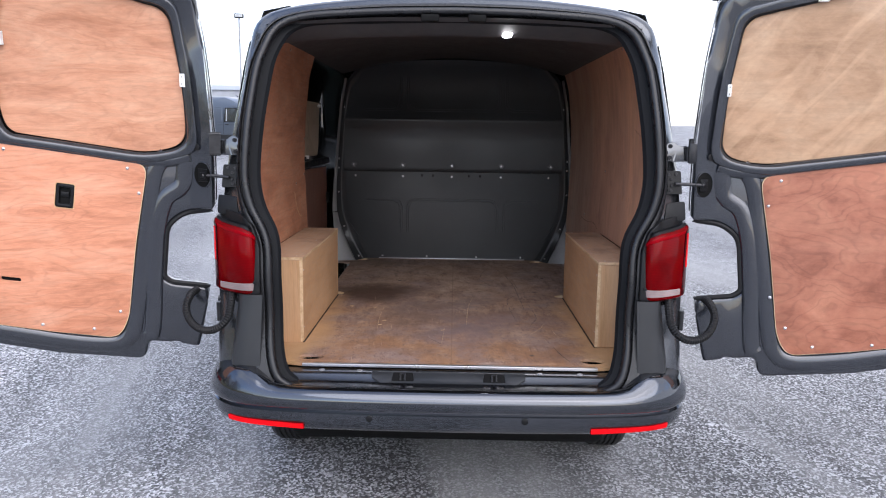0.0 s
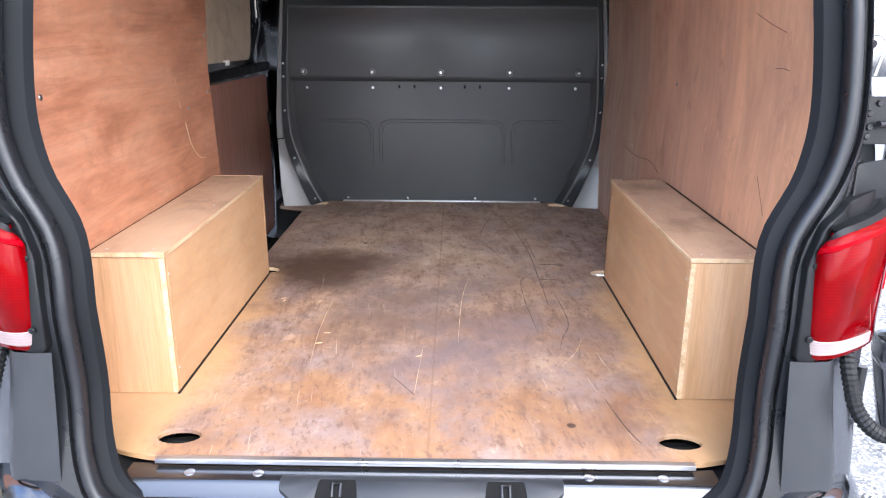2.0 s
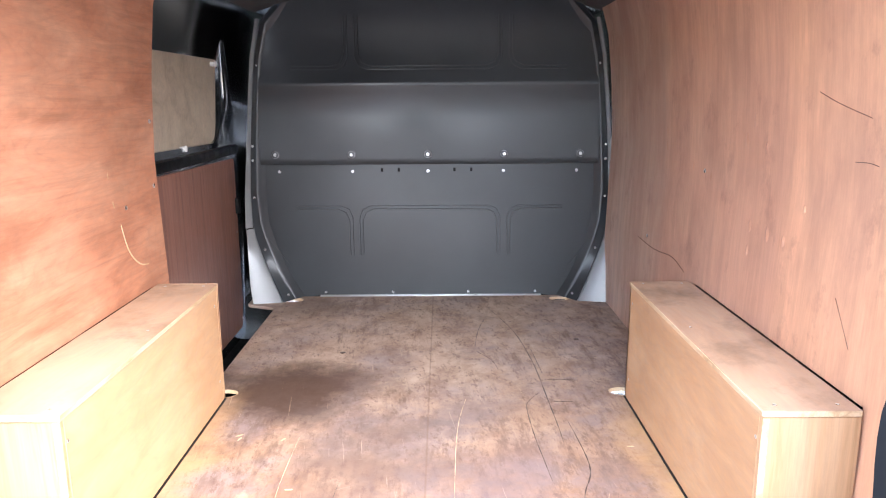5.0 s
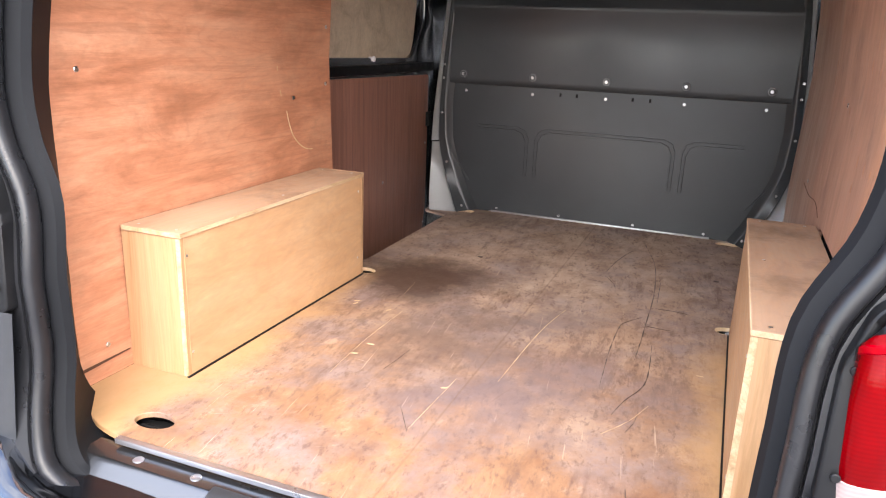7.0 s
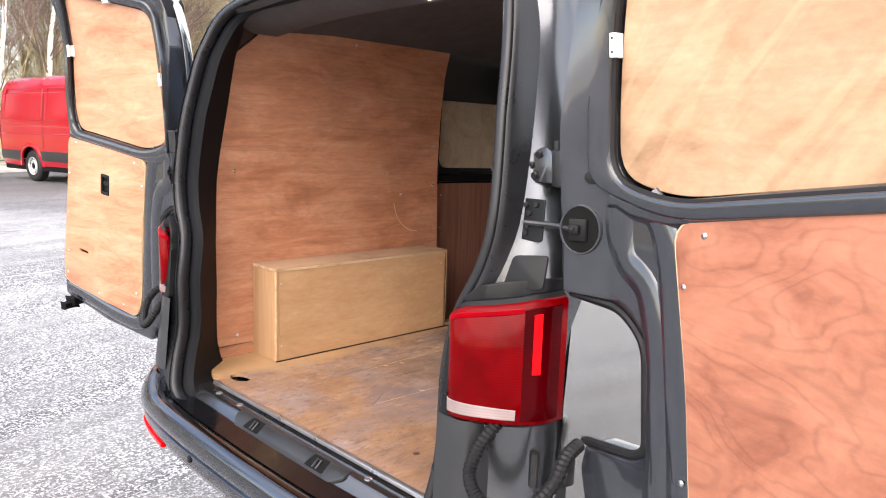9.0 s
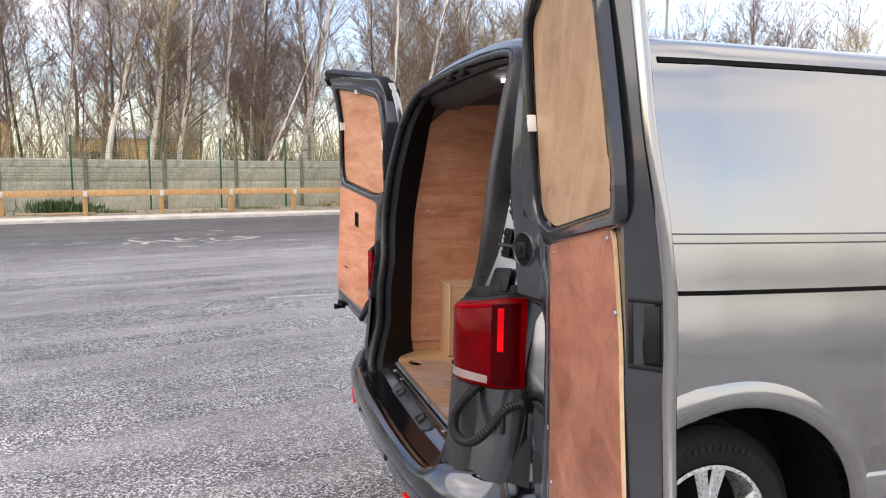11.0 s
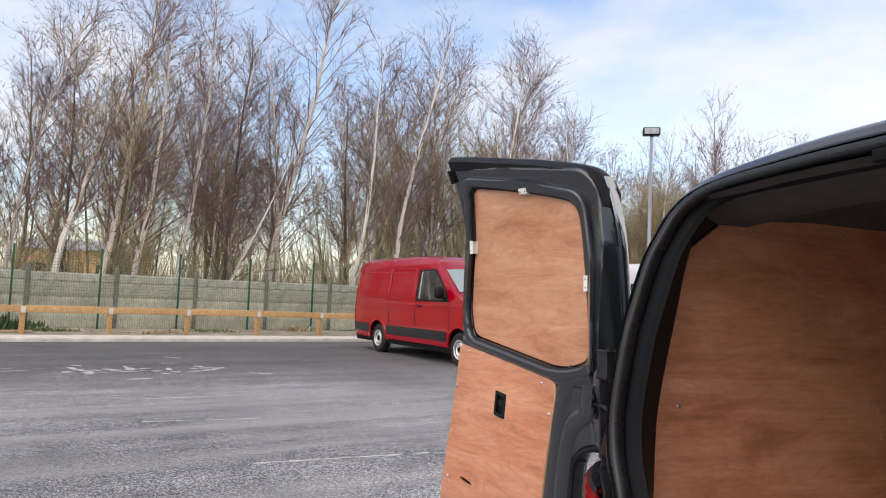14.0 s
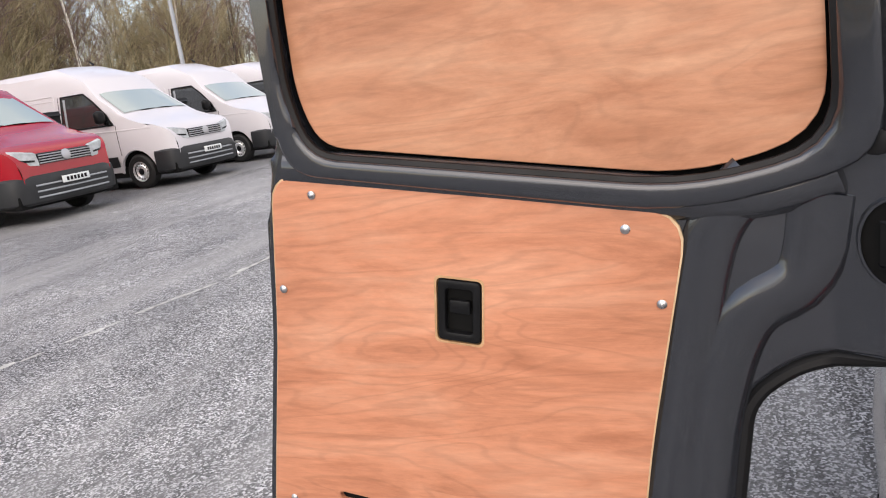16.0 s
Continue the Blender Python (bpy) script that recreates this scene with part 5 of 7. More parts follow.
for s in (1, -1):
    flip = lambda rs: [[(s * x, y, z) for x, y, z in r] for r in rs]
    bm = loft(fresh(), flip(lamp_band(lambda u: 0.887, top_z, 0.012)), True, True)
    tl = part("tail_lamp", bm, M_RED_LENS, van, "red tail lamp with a clear lower strip", 50)
    bm = loft(fresh(), flip(lamp_band(lambda u: 0.894, lambda u: 0.936 - 0.012 * u, 0.0135, 0.09, 0.60)), True, True)
    part("reversing_lens", bm, M_CLEAR_LENS, tl, "clear white lens strip")
    bm = loft(fresh(), flip(lamp_band(lambda u: 0.893, lambda u: top_z(u) - 0.008, 0.0132, 0.64, 0.96)), True, True)
    part("light_guide", bm, M_RED_DARK, tl, "dark red light guide housing")
    bm = loft(fresh(), flip(lamp_band(lambda u: 0.99, lambda u: top_z(u) - 0.022, 0.0150, 0.71, 0.78)), True, True)
    part("light_bar", bm, M_RED_BRIGHT, tl, "bright red light bar")
    bm = loft(fresh(), flip(lamp_band(lambda u: top_z(u) - 0.028, lambda u: top_z(u) - 0.004, 0.0138, 0.10, 0.62)), True, True)
    part("light_band", bm, M_RED_MID, tl, "red band along the top of the lamp")
    bm = loft(fresh(), flip(lamp_band(lambda u: 0.883, lambda u: top_z(u) + 0.004, 0.0145, 0.0, 0.07)), True, True)
    part("lamp_edge", bm, M_TRIM, tl, "black inner edge of the lamp")
    bm = loft(fresh(), flip(lamp_band(lambda u: 0.881, lambda u: top_z(u) + 0.008, 0.004)), True, True)
    part("lamp_bezel", bm, M_TRIM, tl)
    # dark trim beside the lamp, and lower corner
    bm = fresh()
    plate(bm, rounded([(0.672, 0.885), (0.71, 0.885), (0.713, 1.085), (0.735, 1.108), (0.80, 1.14), (0.85, 1.15), (0.852, 1.185), (0.80, 1.178), (0.74, 1.165), (0.70, 1.13), (0.676, 1.06)], 0.012), 0, 0.026, (), 0.004, 2, lambda x, y, z: (s * x, frame_y(x, y) - z + 0.002, y))
    part("lamp_trim", bm, M_TRIM, van)
    for z in (0.93, 1.06):
        bm = fresh()
        disc(bm, (s * 0.69, frame_y(0.69, z) - 0.024, z), (0, -1, 0), 0.006, 0.003, 10)
        part("lamp_screw", bm, M_TRIM, van)
    bm = fresh()
    pl = [(0.668, 0.0), (0.70, -0.003), (0.738, 0.002), (0.752, 0.012), (0.762, 0.04), (0.775, 0.075), (0.80, 0.10), (0.852, 0.125), (0.872, 0.19)]
    loft(bm, [[(s * (x * k + (w if 0.69 < x < 0.79 else 0)), y + dy, z) for x, y in pl] for z, k, w, dy in ((0.56, 1.012, 0.020, -0.050), (0.60, 1.012, 0.020, -0.050), (0.66, 1.010, 0.018, -0.047), (0.72, 1.005, 0.013, -0.042), (0.80, 1.0, 0.006, -0.036), (0.885, 0.995, 0.0, -0.03))], False)
    part("corner_panel", bm, M_CORNER, van, "satin grey corner trim", 40)
    bm = fresh()
    plate(bm, rounded([(0.775, 0.735), (0.80, 0.725), (0.85, 0.735), (0.85, 0.80), (0.80, 0.822), (0.768, 0.80)], 0.01), 0, 0.008, (), 0.002, 1, lambda x, y, z: (s * x, 0.068 - z + 0.35 * (x - 0.775), y))
    hb = part("hinge_bracket", bm, M_FRAME, van)
    for x, z in ((0.788, 0.756), (0.786, 0.793), (0.815, 0.745)):
        bm = fresh()
        disc(bm, (s * x, 0.060 + 0.35 * (x - 0.775), z), (0, -1, 0), 0.008, 0.006, 10)
        part("bolt", bm, M_DARKSTEEL, hb)
    # added dark panel stands in for the shade beside the hinges
    bm = fresh()
    loft(bm, [[(s * (side_x(z) * taper(y) + 0.003), y + rear_y(z) + 0.02, z) for y in (0.115, 0.15, 0.20, 0.26)] for z in np.linspace(1.165, 1.80, 12)], False)
    part("shut_face", bm, M_TRIM, van, "", 60)
    # upper hinge plate with bolts
    plate_y = lambda z: frame_y(0.785, z) - 0.001
    bm = fresh()
    plate(bm, rounded([(0.80, 1.372), (0.855, 1.374), (0.855, 1.428), (0.82, 1.43), (0.80, 1.445), (0.778, 1.438), (0.760, 1.405), (0.775, 1.376)], 0.008), 0, 0.006, (), 0.0015, 1, lambda x, y, z: (s * x, plate_y(1.40) + 0.15 * (y - 1.40) - z, y))
    hp = part("hinge_plate", bm, M_FRAME, van)
    for x, z in ((0.786, 1.387), (0.773, 1.406), (0.789, 1.428)):
        bm = fresh()
        disc(bm, (s * x, plate_y(1.40) + 0.15 * (z - 1.40) - 0.006, z), (0, -1, -0.2), 0.008, 0.006, 10)
        part("bolt", bm, M_DARKSTEEL, hp)
    bm = fresh()
    tube(bm, [(s * 0.850, 0.100, 1.378), (s * 0.850, 0.100, 1.425)], 0.010, 12)
    part("hinge_pin", bm, M_DARKSTEEL, hp)
    bm = fresh()
    plate(bm, rounded([(0.768, 1.258), (0.832, 1.258), (0.826, 1.34), (0.766, 1.34)], 0.006), 0, 0.004, (), 0.001, 1, lambda x, y, z: (s * x, plate_y(1.30) + 0.15 * (y - 1.30) - z, y))
    cp = part("check_strap_plate", bm, M_TRIM, van)
    for x, z in ((0.782, 1.327), (0.808, 1.329), (0.792, 1.311), (0.793, 1.288), (0.790, 1.272)):
        bm = fresh()
        disc(bm, (s * x, plate_y(1.30) + 0.15 * (z - 1.30) - 0.004, z), (0, -1, 0), 0.006, 0.005, 8)
        part("bolt", bm, M_DARKSTEEL, cp)
    bm = fresh()
    cap_y = min(frame_y(0.775, 1.225), frame_y(0.80, 1.19)) - 0.004
    plate(bm, rounded([(0.765, 1.16), (0.848, 1.165), (0.846, 1.232), (0.775, 1.225)], 0.01), 0, 0.004, (), 0.001, 2, lambda x, y, z: (s * x, cap_y + 0.28 * (x - 0.78) + 0.25 * (y - 1.2) - z, y))
    part("lamp_cap", bm, M_TRIM, van)
    for py, pz, pr in ((0.105, 1.016, 0.017), (0.13, 1.27, 0.014)):
        q = jamb_tree.ray_cast(Vector((0, py, pz)), Vector((s, 0, 0)))
        nrm = q[1] if q[1].x * s < 0 else -q[1]
        bm = fresh()
        disc(bm, q[0] - nrm * 0.001, nrm, pr, 0.003, 16)
        part("jamb_plug", bm, M_RUBBER, van)
# ---- rear barn doors ----
def door_pose(s):
    if s < 0:
        x, y, n, o = Vector((0.97575, 0.21888, 0)), Vector((0.0081, -0.03609, 0.99932)), Vector((0.21873, -0.97508, -0.03699)), Vector((-0.8635, 0.1558, 0.9006))
    else:
        x, y, n, o = Vector((0.97577, -0.21877, 0)), Vector((0, 0, 1)), Vector((-0.21877, -0.97577, 0)), Vector((0.8715, 0.151, 0.889))
    return Matrix(((x.x, y.x, n.x, o.x), (x.y, y.y, n.y, o.y), (x.z, y.z, n.z, o.z), (0, 0, 0, 1)))


OUTLINE = [(0.105, 1.072), (0.06, 1.02), (0.03, 0.815), (0.014, 0.56), (0.02, 0.275), (0.13, 0.264), (0.195, 0.215), (0.218, 0.01), (0.185, -0.012), (0.055, -0.03), (0.06, -0.085), (0.10, -0.267), (0.18, -0.242), (0.282, -0.236), (0.298, -0.306), (0.60, -0.262), (0.93, -0.19), (0.90, 0.0), (0.822, 0.30), (0.785, 0.50), (0.748, 0.585), (0.741, 0.85), (0.75, 1.07), (0.75, 1.15), (0.45, 1.115)]
RADII = [0.05, 0.05, 0.05, 0.05, 0.01, 0.03, 0.05, 0.03, 0.03, 0.02, 0.01, 0.012, 0.02, 0.02, 0.03, 0.02, 0.03, 0.05, 0.05, 0.05, 0.04, 0.05, 0.05, 0.02, 0.05]
WINDOW = [(0.665, 1.078), (0.36, 1.03), (0.14, 0.98), (0.104, 0.72), (0.098, 0.50), (0.24, 0.468), (0.70, 0.54), (0.722, 0.62), (0.71, 0.8)]
WRADII = [0.05, 0.1, 0.05, 0.1, 0.06, 0.08, 0.09, 0.05, 0.1]
UPLY = [(0.662, 1.071), (0.36, 1.024), (0.148, 0.975), (0.111, 0.72), (0.106, 0.512), (0.235, 0.477), (0.69, 0.55), (0.712, 0.62), (0.70, 0.8)]
OUTLINE_R = OUTLINE[:16] + [*[tuple(q) for q in spline([(0.93, -0.19), (0.90, 0.0), (0.860, 0.2), (0.842, 0.42), (0.834, 0.6), (0.815, 0.80), (0.795, 1.0), (0.785, 1.165)], 3)], (0.45, 1.125)]
RADII_R = RADII[:16] + [0.03] + [0.02] * 20 + [0.02, 0.05]
WINDOW_R = [(0.725, 1.088), (0.36, 1.03), (0.14, 0.98), (0.104, 0.72), (0.098, 0.50), (0.24, 0.468), (0.79, 0.55), (0.80, 0.61), (0.78, 0.80)]
UPLY_R = [(0.72, 1.08), (0.36, 1.024), (0.148, 0.975), (0.111, 0.72), (0.105, 0.508), (0.24, 0.477), (0.78, 0.557), (0.79, 0.61), (0.772, 0.80)]
LPLY = [(0.765, 0.521), (0.245, 0.438), (0.303, 0.145), (0.345, -0.14), (0.385, -0.212), (0.60, -0.178), (0.905, -0.118), (0.885, 0.0), (0.808, 0.30)]


def rear_door(s):
    M = VAN.inverted() @ door_pose(s)
    fx = lambda pts: [(s * u, w) for u, w in pts]
    outline, radii, window, uply, lply = (OUTLINE, RADII, WINDOW, UPLY, LPLY) if s < 0 else (OUTLINE_R, RADII_R, WINDOW_R, UPLY_R, LPLY)
    bm = fresh()
    plate(bm, fx(rounded(outline, radii, 4)), -0.064, -0.004, [fx(rounded(window, WRADII, 5))], 0.012, 3)
    for co, no in (((s * 0.102, 0, 0), (1, 0, 0)), ((0, 0.28, 0), (0, 1, 0)), ((0, 0.25, 0), (0, 1, 0))):
        bmesh.ops.bisect_plane(bm, geom=bm.verts[:] + bm.edges[:] + bm.faces[:], plane_co=co, plane_no=no)
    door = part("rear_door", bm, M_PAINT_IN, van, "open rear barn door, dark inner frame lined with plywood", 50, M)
    bm = fresh()
    plate(bm, fx(rounded([(u * 0.995 + 0.002, w) for u, w in outline], radii, 4)), -0.077, -0.0645, (), 0.0, 1)
    part("outer_skin", bm, M_PAINT, door, "grey metallic painted outer skin")
    # painted skin turned round the hinge edge
    bm = fresh()
    loft(bm, [[(s * (u + d), w, z) for d, z in ((0.0, -0.076), (-0.003, -0.066), (-0.003, -0.048), (0.0, -0.04))] for u, w in spline([(0.058, 1.045), (0.044, 0.95), (0.028, 0.815), (0.017, 0.65), (0.012, 0.50), (0.016, 0.30)], 5)], False)
    # left edge in the lit tone of the paint, right edge in the shaded tone
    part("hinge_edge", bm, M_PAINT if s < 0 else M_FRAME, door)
    # seal between the inner frame and the outer skin
    if s > 0:
        bm = fresh()
        tube(bm, [(u + 0.001, w, -0.062) for u, w in spline([(0.93, -0.19), (0.90, 0.0), (0.860, 0.2), (0.842, 0.42), (0.834, 0.6), (0.815, 0.80), (0.795, 1.0), (0.785, 1.165)], 4)], 0.0065, 8)
        part("edge_seal", bm, M_RUBBER, door)
        bm = fresh()
        loft(bm, [[(u + d, w, z) for d, z in ((-0.01, -0.0775), (0.010, -0.0765), (0.019, -0.071), (0.021, -0.064), (0.018, -0.058), (0.004, -0.054))] for u, w in spline([(0.93, -0.19), (0.90, 0.0), (0.860, 0.2), (0.842, 0.42), (0.834, 0.6), (0.815, 0.80), (0.795, 1.0), (0.785, 1.165)], 4)], False)
        part("skin_edge", bm, M_PAINT, door, "grey painted rolled edge of the skin", 60)
    # top lip that overhangs the roof edge
    bm = fresh()
    rings = []
    for u, w in spline([(0.05, 1.0), (0.09, 1.062), (0.25, 1.105), (0.5, 1.148), (0.68, 1.176), (0.75, 1.184)], 5):
        rings.append([(s * u, w - 0.05, -0.072), (s * u, w - 0.004, -0.088), (s * u, w + 0.010, -0.07), (s * u, w + 0.006, -0.03), (s * u, w - 0.012, -0.008), (s * u, w - 0.045, -0.004)])
    loft(bm, rings, True, True)
    part("top_lip", bm, M_TRIM, door)
    # window surround, raised
    bm = fresh()
    outer = [(0.69, 1.11), (0.36, 1.06), (0.115, 1.005), (0.075, 0.72), (0.062, 0.48), (0.24, 0.437), (0.74, 0.52), (0.742, 0.62), (0.735, 0.8)] if s < 0 else [(0.75, 1.118), (0.36, 1.06), (0.115, 1.005), (0.075, 0.72), (0.062, 0.48), (0.24, 0.437), (0.825, 0.525), (0.828, 0.61), (0.805, 0.8)]
    plate(bm, fx(rounded(outer, WRADII, 5)), -0.006, 0.014, [fx(rounded(window, WRADII, 5))], 0.008, 3)
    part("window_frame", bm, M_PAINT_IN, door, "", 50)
    bm = fresh()
    ring = [Vector((s * u, w, 0.002)) for u, w in rounded(window, WRADII, 5)]
    rings = []
    for i, p in enumerate(ring):
        d = (ring[(i + 1) % len(ring)] - ring[i - 1]).normalized()
        a, b = Vector((0, 0, 1)), d.cross(Vector((0, 0, 1)))
        rings.append([p + 0.006 * (math.cos(t) * a + math.sin(t) * b) for t in (2 * math.pi * k / 6 for k in range(6))])
    loft(bm, rings, True, False, True)
    part("window_rubber", bm, M_RUBBER, door)
    bm = fresh()
    plate(bm, fx(rounded(uply, WRADII, 5)), -0.02, -0.008, (), 0.001, 1)
    part("upper_panel", bm, M_PLY_DOOR if s < 0 else M_PLY_PALE, door, "orange plywood window blank" if s < 0 else "pale ochre plywood window blank with wiped marks")
    # added black plate darkens the gap round the plywood like shade
    bm = fresh()
    plate(bm, fx(rounded(window, WRADII, 5)), -0.036, -0.030)
    part("window_backing", bm, M_BLACK, door)
    # lower ply with handle cut-out and slot
    H = (0.527, 0.326)
    ca, sa = math.cos(radians(8)), math.sin(radians(8))
    rot = lambda x, y: (H[0] + x * ca - y * sa, H[1] + x * sa + y * ca)
    hole = [rot(x, y) for x, y in ((-0.032, -0.045), (0.032, -0.045), (0.032, 0.045), (-0.032, 0.045))]
    slot = [(0.697, 0.014), (0.762, 0.024), (0.762, 0.038), (0.697, 0.028)]
    bm = fresh()
    plate(bm, fx(rounded(lply, [0.04, 0.05, 0.05, 0.05, 0.06, 0.02, 0.05, 0.05, 0.05], 5)), -0.003, 0.006, [fx(rounded(hole, 0.008)), fx(rounded(slot, 0.008))] if s < 0 else (), 0.0015, 1)
    low = part("lower_panel", bm, M_PLY_DOOR_L if s < 0 else M_PLY_DOOR_R, door, "orange plywood panel" if s < 0 else "reddish brown plywood panel")
    bm = fresh()
    grown = [(0.6 + (u - 0.6) * 1.007, 0.15 + (w - 0.15) * 1.005) for u, w in lply]
    plate(bm, fx(rounded(grown, [0.04, 0.05, 0.05, 0.05, 0.06, 0.02, 0.05, 0.05, 0.05], 5)), -0.0025, 0.0045, [fx(rounded([(0.6 + (u - 0.6) * 0.98, 0.15 + (w - 0.15) * 0.98) for u, w in lply], 0.04, 5))], 0, 1)
    part("panel_edge", bm, M_PLY_EDGE, door, "pale sawn plywood edge")
    if s < 0:
        bm = fresh()
        plate(bm, fx(rounded([rot(x, y) for x, y in ((-0.029, -0.042), (0.029, -0.042), (0.029, 0.042), (-0.029, 0.042))], 0.008)), -0.004, 0.008, [fx(rounded([rot(x, y) for x, y in ((-0.018, -0.03), (0.018, -0.03), (0.018, 0.03), (-0.018, 0.03))], 0.005))], 0.003, 2)
        hd = part("inner_handle", bm, M_TRIM, door, "black recessed release handle")
        bm = fresh()
        plate(bm, fx([rot(x, y) for x, y in ((-0.018, -0.03), (0.018, -0.03), (0.018, 0.03), (-0.018, 0.03))]), -0.0036, -0.002)
        part("handle_recess", bm, M_BLACK, hd)
        bm = fresh()
        plate(bm, fx(rounded([rot(x, y) for x, y in ((-0.014, -0.004), (0.014, -0.004), (0.014, 0.014), (-0.014, 0.014))], 0.003)), -0.002, 0.005, (), 0.002, 2)
        part("release_lever", bm, M_TRIM, hd)
        bm = fresh()
        big = rounded([rot(x, y) for x, y in ((-0.0335, -0.0465), (0.0335, -0.0465), (0.0335, 0.0465), (-0.0335, 0.0465))], 0.009)
        plate(bm, fx(big), -0.0025, 0.0066, [fx(rounded([rot(x, y) for x, y in ((-0.0305, -0.0435), (0.0305, -0.0435), (0.0305, 0.0435), (-0.0305, 0.0435))], 0.008))])
        part("cutout_edge", bm, M_PLY_BOX_END, low)
        bm = fresh()
        plate(bm, fx(slot), -0.0036, -0.0028)
        part("slot_shadow_plate", bm, M_BLACK, door)
    spots = [(0.312, 0.424), (0.278, 0.333), (0.745, 0.497), (0.79, 0.375), (0.371, -0.11), (0.467, -0.173), (0.66, -0.15), (0.80, 0.02), (0.31, 0.0)] if s > 0 else [(0.312, 0.424), (0.278, 0.333), (0.709, 0.491), (0.783, 0.362), (0.371, -0.11), (0.467, -0.173), (0.64, -0.148), (0.845, 0.02), (0.87, -0.08)]
    for u, w in spots:
        bm = fresh()
        disc(bm, (s * u, w, 0.006), (0, 0, 1), 0.0058, 0.0028, 12, 0.0015)
        part("screw", bm, M_STEEL, low)
    for u, w, a in ((0.108, 0.736, 0), (0.688, 0.862, 0), (0.366, 1.027, 90)) if s < 0 else ((0.112, 0.736, 0), (0.38, 1.03, 90)):
        bm = fresh()
        if a:
            box(bm, s * (u - 0.017), s * (u + 0.017), w - 0.005, w + 0.009, -0.006, 0.016, 0.002)
        else:
            box(bm, s * (u - 0.008), s * (u + 0.006), w - 0.021, w + 0.021, -0.006, 0.016, 0.002)
        cl = part("panel_clip", bm, M_WHITE_PLASTIC, door, "white plastic panel clip")
        for k in (-0.012, 0.012):
            bm = fresh()
            disc(bm, (s * (u + (k if a else 0)), w + (0 if a else k), 0.016), (0, 0, 1), 0.0025, 0.0015, 8)
            part("screw", bm, M_DARKSTEEL, cl)
    # pressed ribs
    for nm, path, r in (("mid_rib", [(0.745, 0.528), (0.66, 0.515), (0.45, 0.483), (0.25, 0.452), (0.16, 0.452), (0.10, 0.47)], 0.026), ("inner_rib", [(0.175, 0.468), (0.212, 0.43), (0.235, 0.36), (0.262, 0.20), (0.29, 0.04), (0.318, -0.12), (0.34, -0.2), (0.40, -0.24), (0.55, -0.225), (0.75, -0.18), (0.89, -0.15)], 0.034), ("hinge_rib", [(0.115, 0.45), (0.13, 0.36), (0.19, 0.31), (0.225, 0.2), (0.243, 0.05), (0.25, -0.05), (0.262, -0.18), (0.275, -0.215)], 0.034)):
        bm = fresh()
        pts = [(s * p[0], p[1], -0.008) for p in spline(path, 5)]
        tube(bm, pts, r, 14)
        for v in bm.verts:
            v.co.z = -0.01 + (v.co.z + 0.008) * (0.75 if r < 0.03 else 0.45)
        part(nm, bm, M_PAINT_IN, door, "", 60)
    bm = fresh()
    ring = [(s * u, w, -0.012) for u, w in rounded([(0.03, 0.27), (0.13, 0.256), (0.19, 0.21), (0.212, 0.015), (0.185, -0.006), (0.055, -0.025)], [0.005, 0.03, 0.05, 0.03, 0.03, 0.005], 5)]
    tube(bm, ring, 0.009, 8)
    part("lamp_cutout_seal", bm, M_RUBBER, door)
    # plugs and check strap pocket on the hinge side
    for u, w in ((0.084, 0.535), (0.071, 0.503)):
        bm = fresh()
        disc(bm, (s * u, w, 0.002), (0, 0, 1), 0.013, 0.004, 14)
        part("rubber_plug", bm, M_RUBBER, door)
    bm = fresh()
    plate(bm, fx(circle(0.052, 0.403, 0.033, 0.048, 22)), -0.006, 0.003, [fx(circle(0.052, 0.403, 0.029, 0.044, 22))], 0.003, 2)
    pk = part("check_strap_pocket", bm, M_PAINT_IN, door)
    # flat black disc paints the shade of a deep pocket
    bm = fresh()
    plate(bm, fx(circle(0.052, 0.403, 0.030, 0.045, 22)), -0.003, -0.001)
    part("pocket_floor", bm, M_BLACK, pk)
    bm = fresh()
    box(bm, s * 0.036, s * 0.064, 0.380, 0.424, -0.002, 0.007, 0.003)
    box(bm, s * 0.040, s * 0.056, 0.394, 0.412, 0.004, 0.014, 0.003)
    part("strap_box", bm, M_TRIM, pk)
    bm = fresh()
    e = M.inverted() @ Vector((s * 0.80, rear_y(1.3) + 0.015, 1.295))
    tube(bm, [(s * 0.05, 0.403, 0.048), ((s * 0.05 + e.x) / 2, (0.403 + e.y) / 2, 0.05), tuple(e)], 0.006, 8)
    part("check_strap", bm, M_DARKSTEEL, pk)
    # hinge leaves and cable conduit
    for w, dw in ((0.515, 0.036), (-0.11, 0.036)):
        bm = fresh()
        e = M.inverted() @ Vector((s * 0.858, 0.098 if w > 0 else 0.08, 0.905 + w))
        box(bm, s * -0.012, s * 0.016, w - dw, w + dw, *((0.022, 0.056) if w > 0 else (-0.03, -0.006)), 0.005)
        hg = part("hinge", bm, M_DARKSTEEL, door)
        bm = fresh()
        tube(bm, [tuple(e + Vector((0, -dw, 0))), tuple(e + Vector((0, dw, 0)))], 0.009, 10)
        part("hinge_pin", bm, M_DARKSTEEL, hg)
    bm = fresh()
    loop = [M.inverted() @ Vector((s * x, y, z)) for x, y, z in ((0.792, 0.03, 0.885), (0.785, -0.01, 0.845), (0.79, -0.04, 0.80), (0.825, -0.05, 0.765), (0.875, -0.04, 0.755), (0.925, -0.02, 0.775), (0.955, 0.01, 0.82), (0.952, 0.05, 0.862), (0.945, 0.10, 0.872))]
    pts = spline([tuple(q) for q in loop], 12)
    tube(bm, pts, [0.0148 if i % 2 else 0.0122 for i in range(len(pts))], 10)
    part("cable_conduit", bm, M_RUBBER, door, "black corrugated cable conduit", 20)
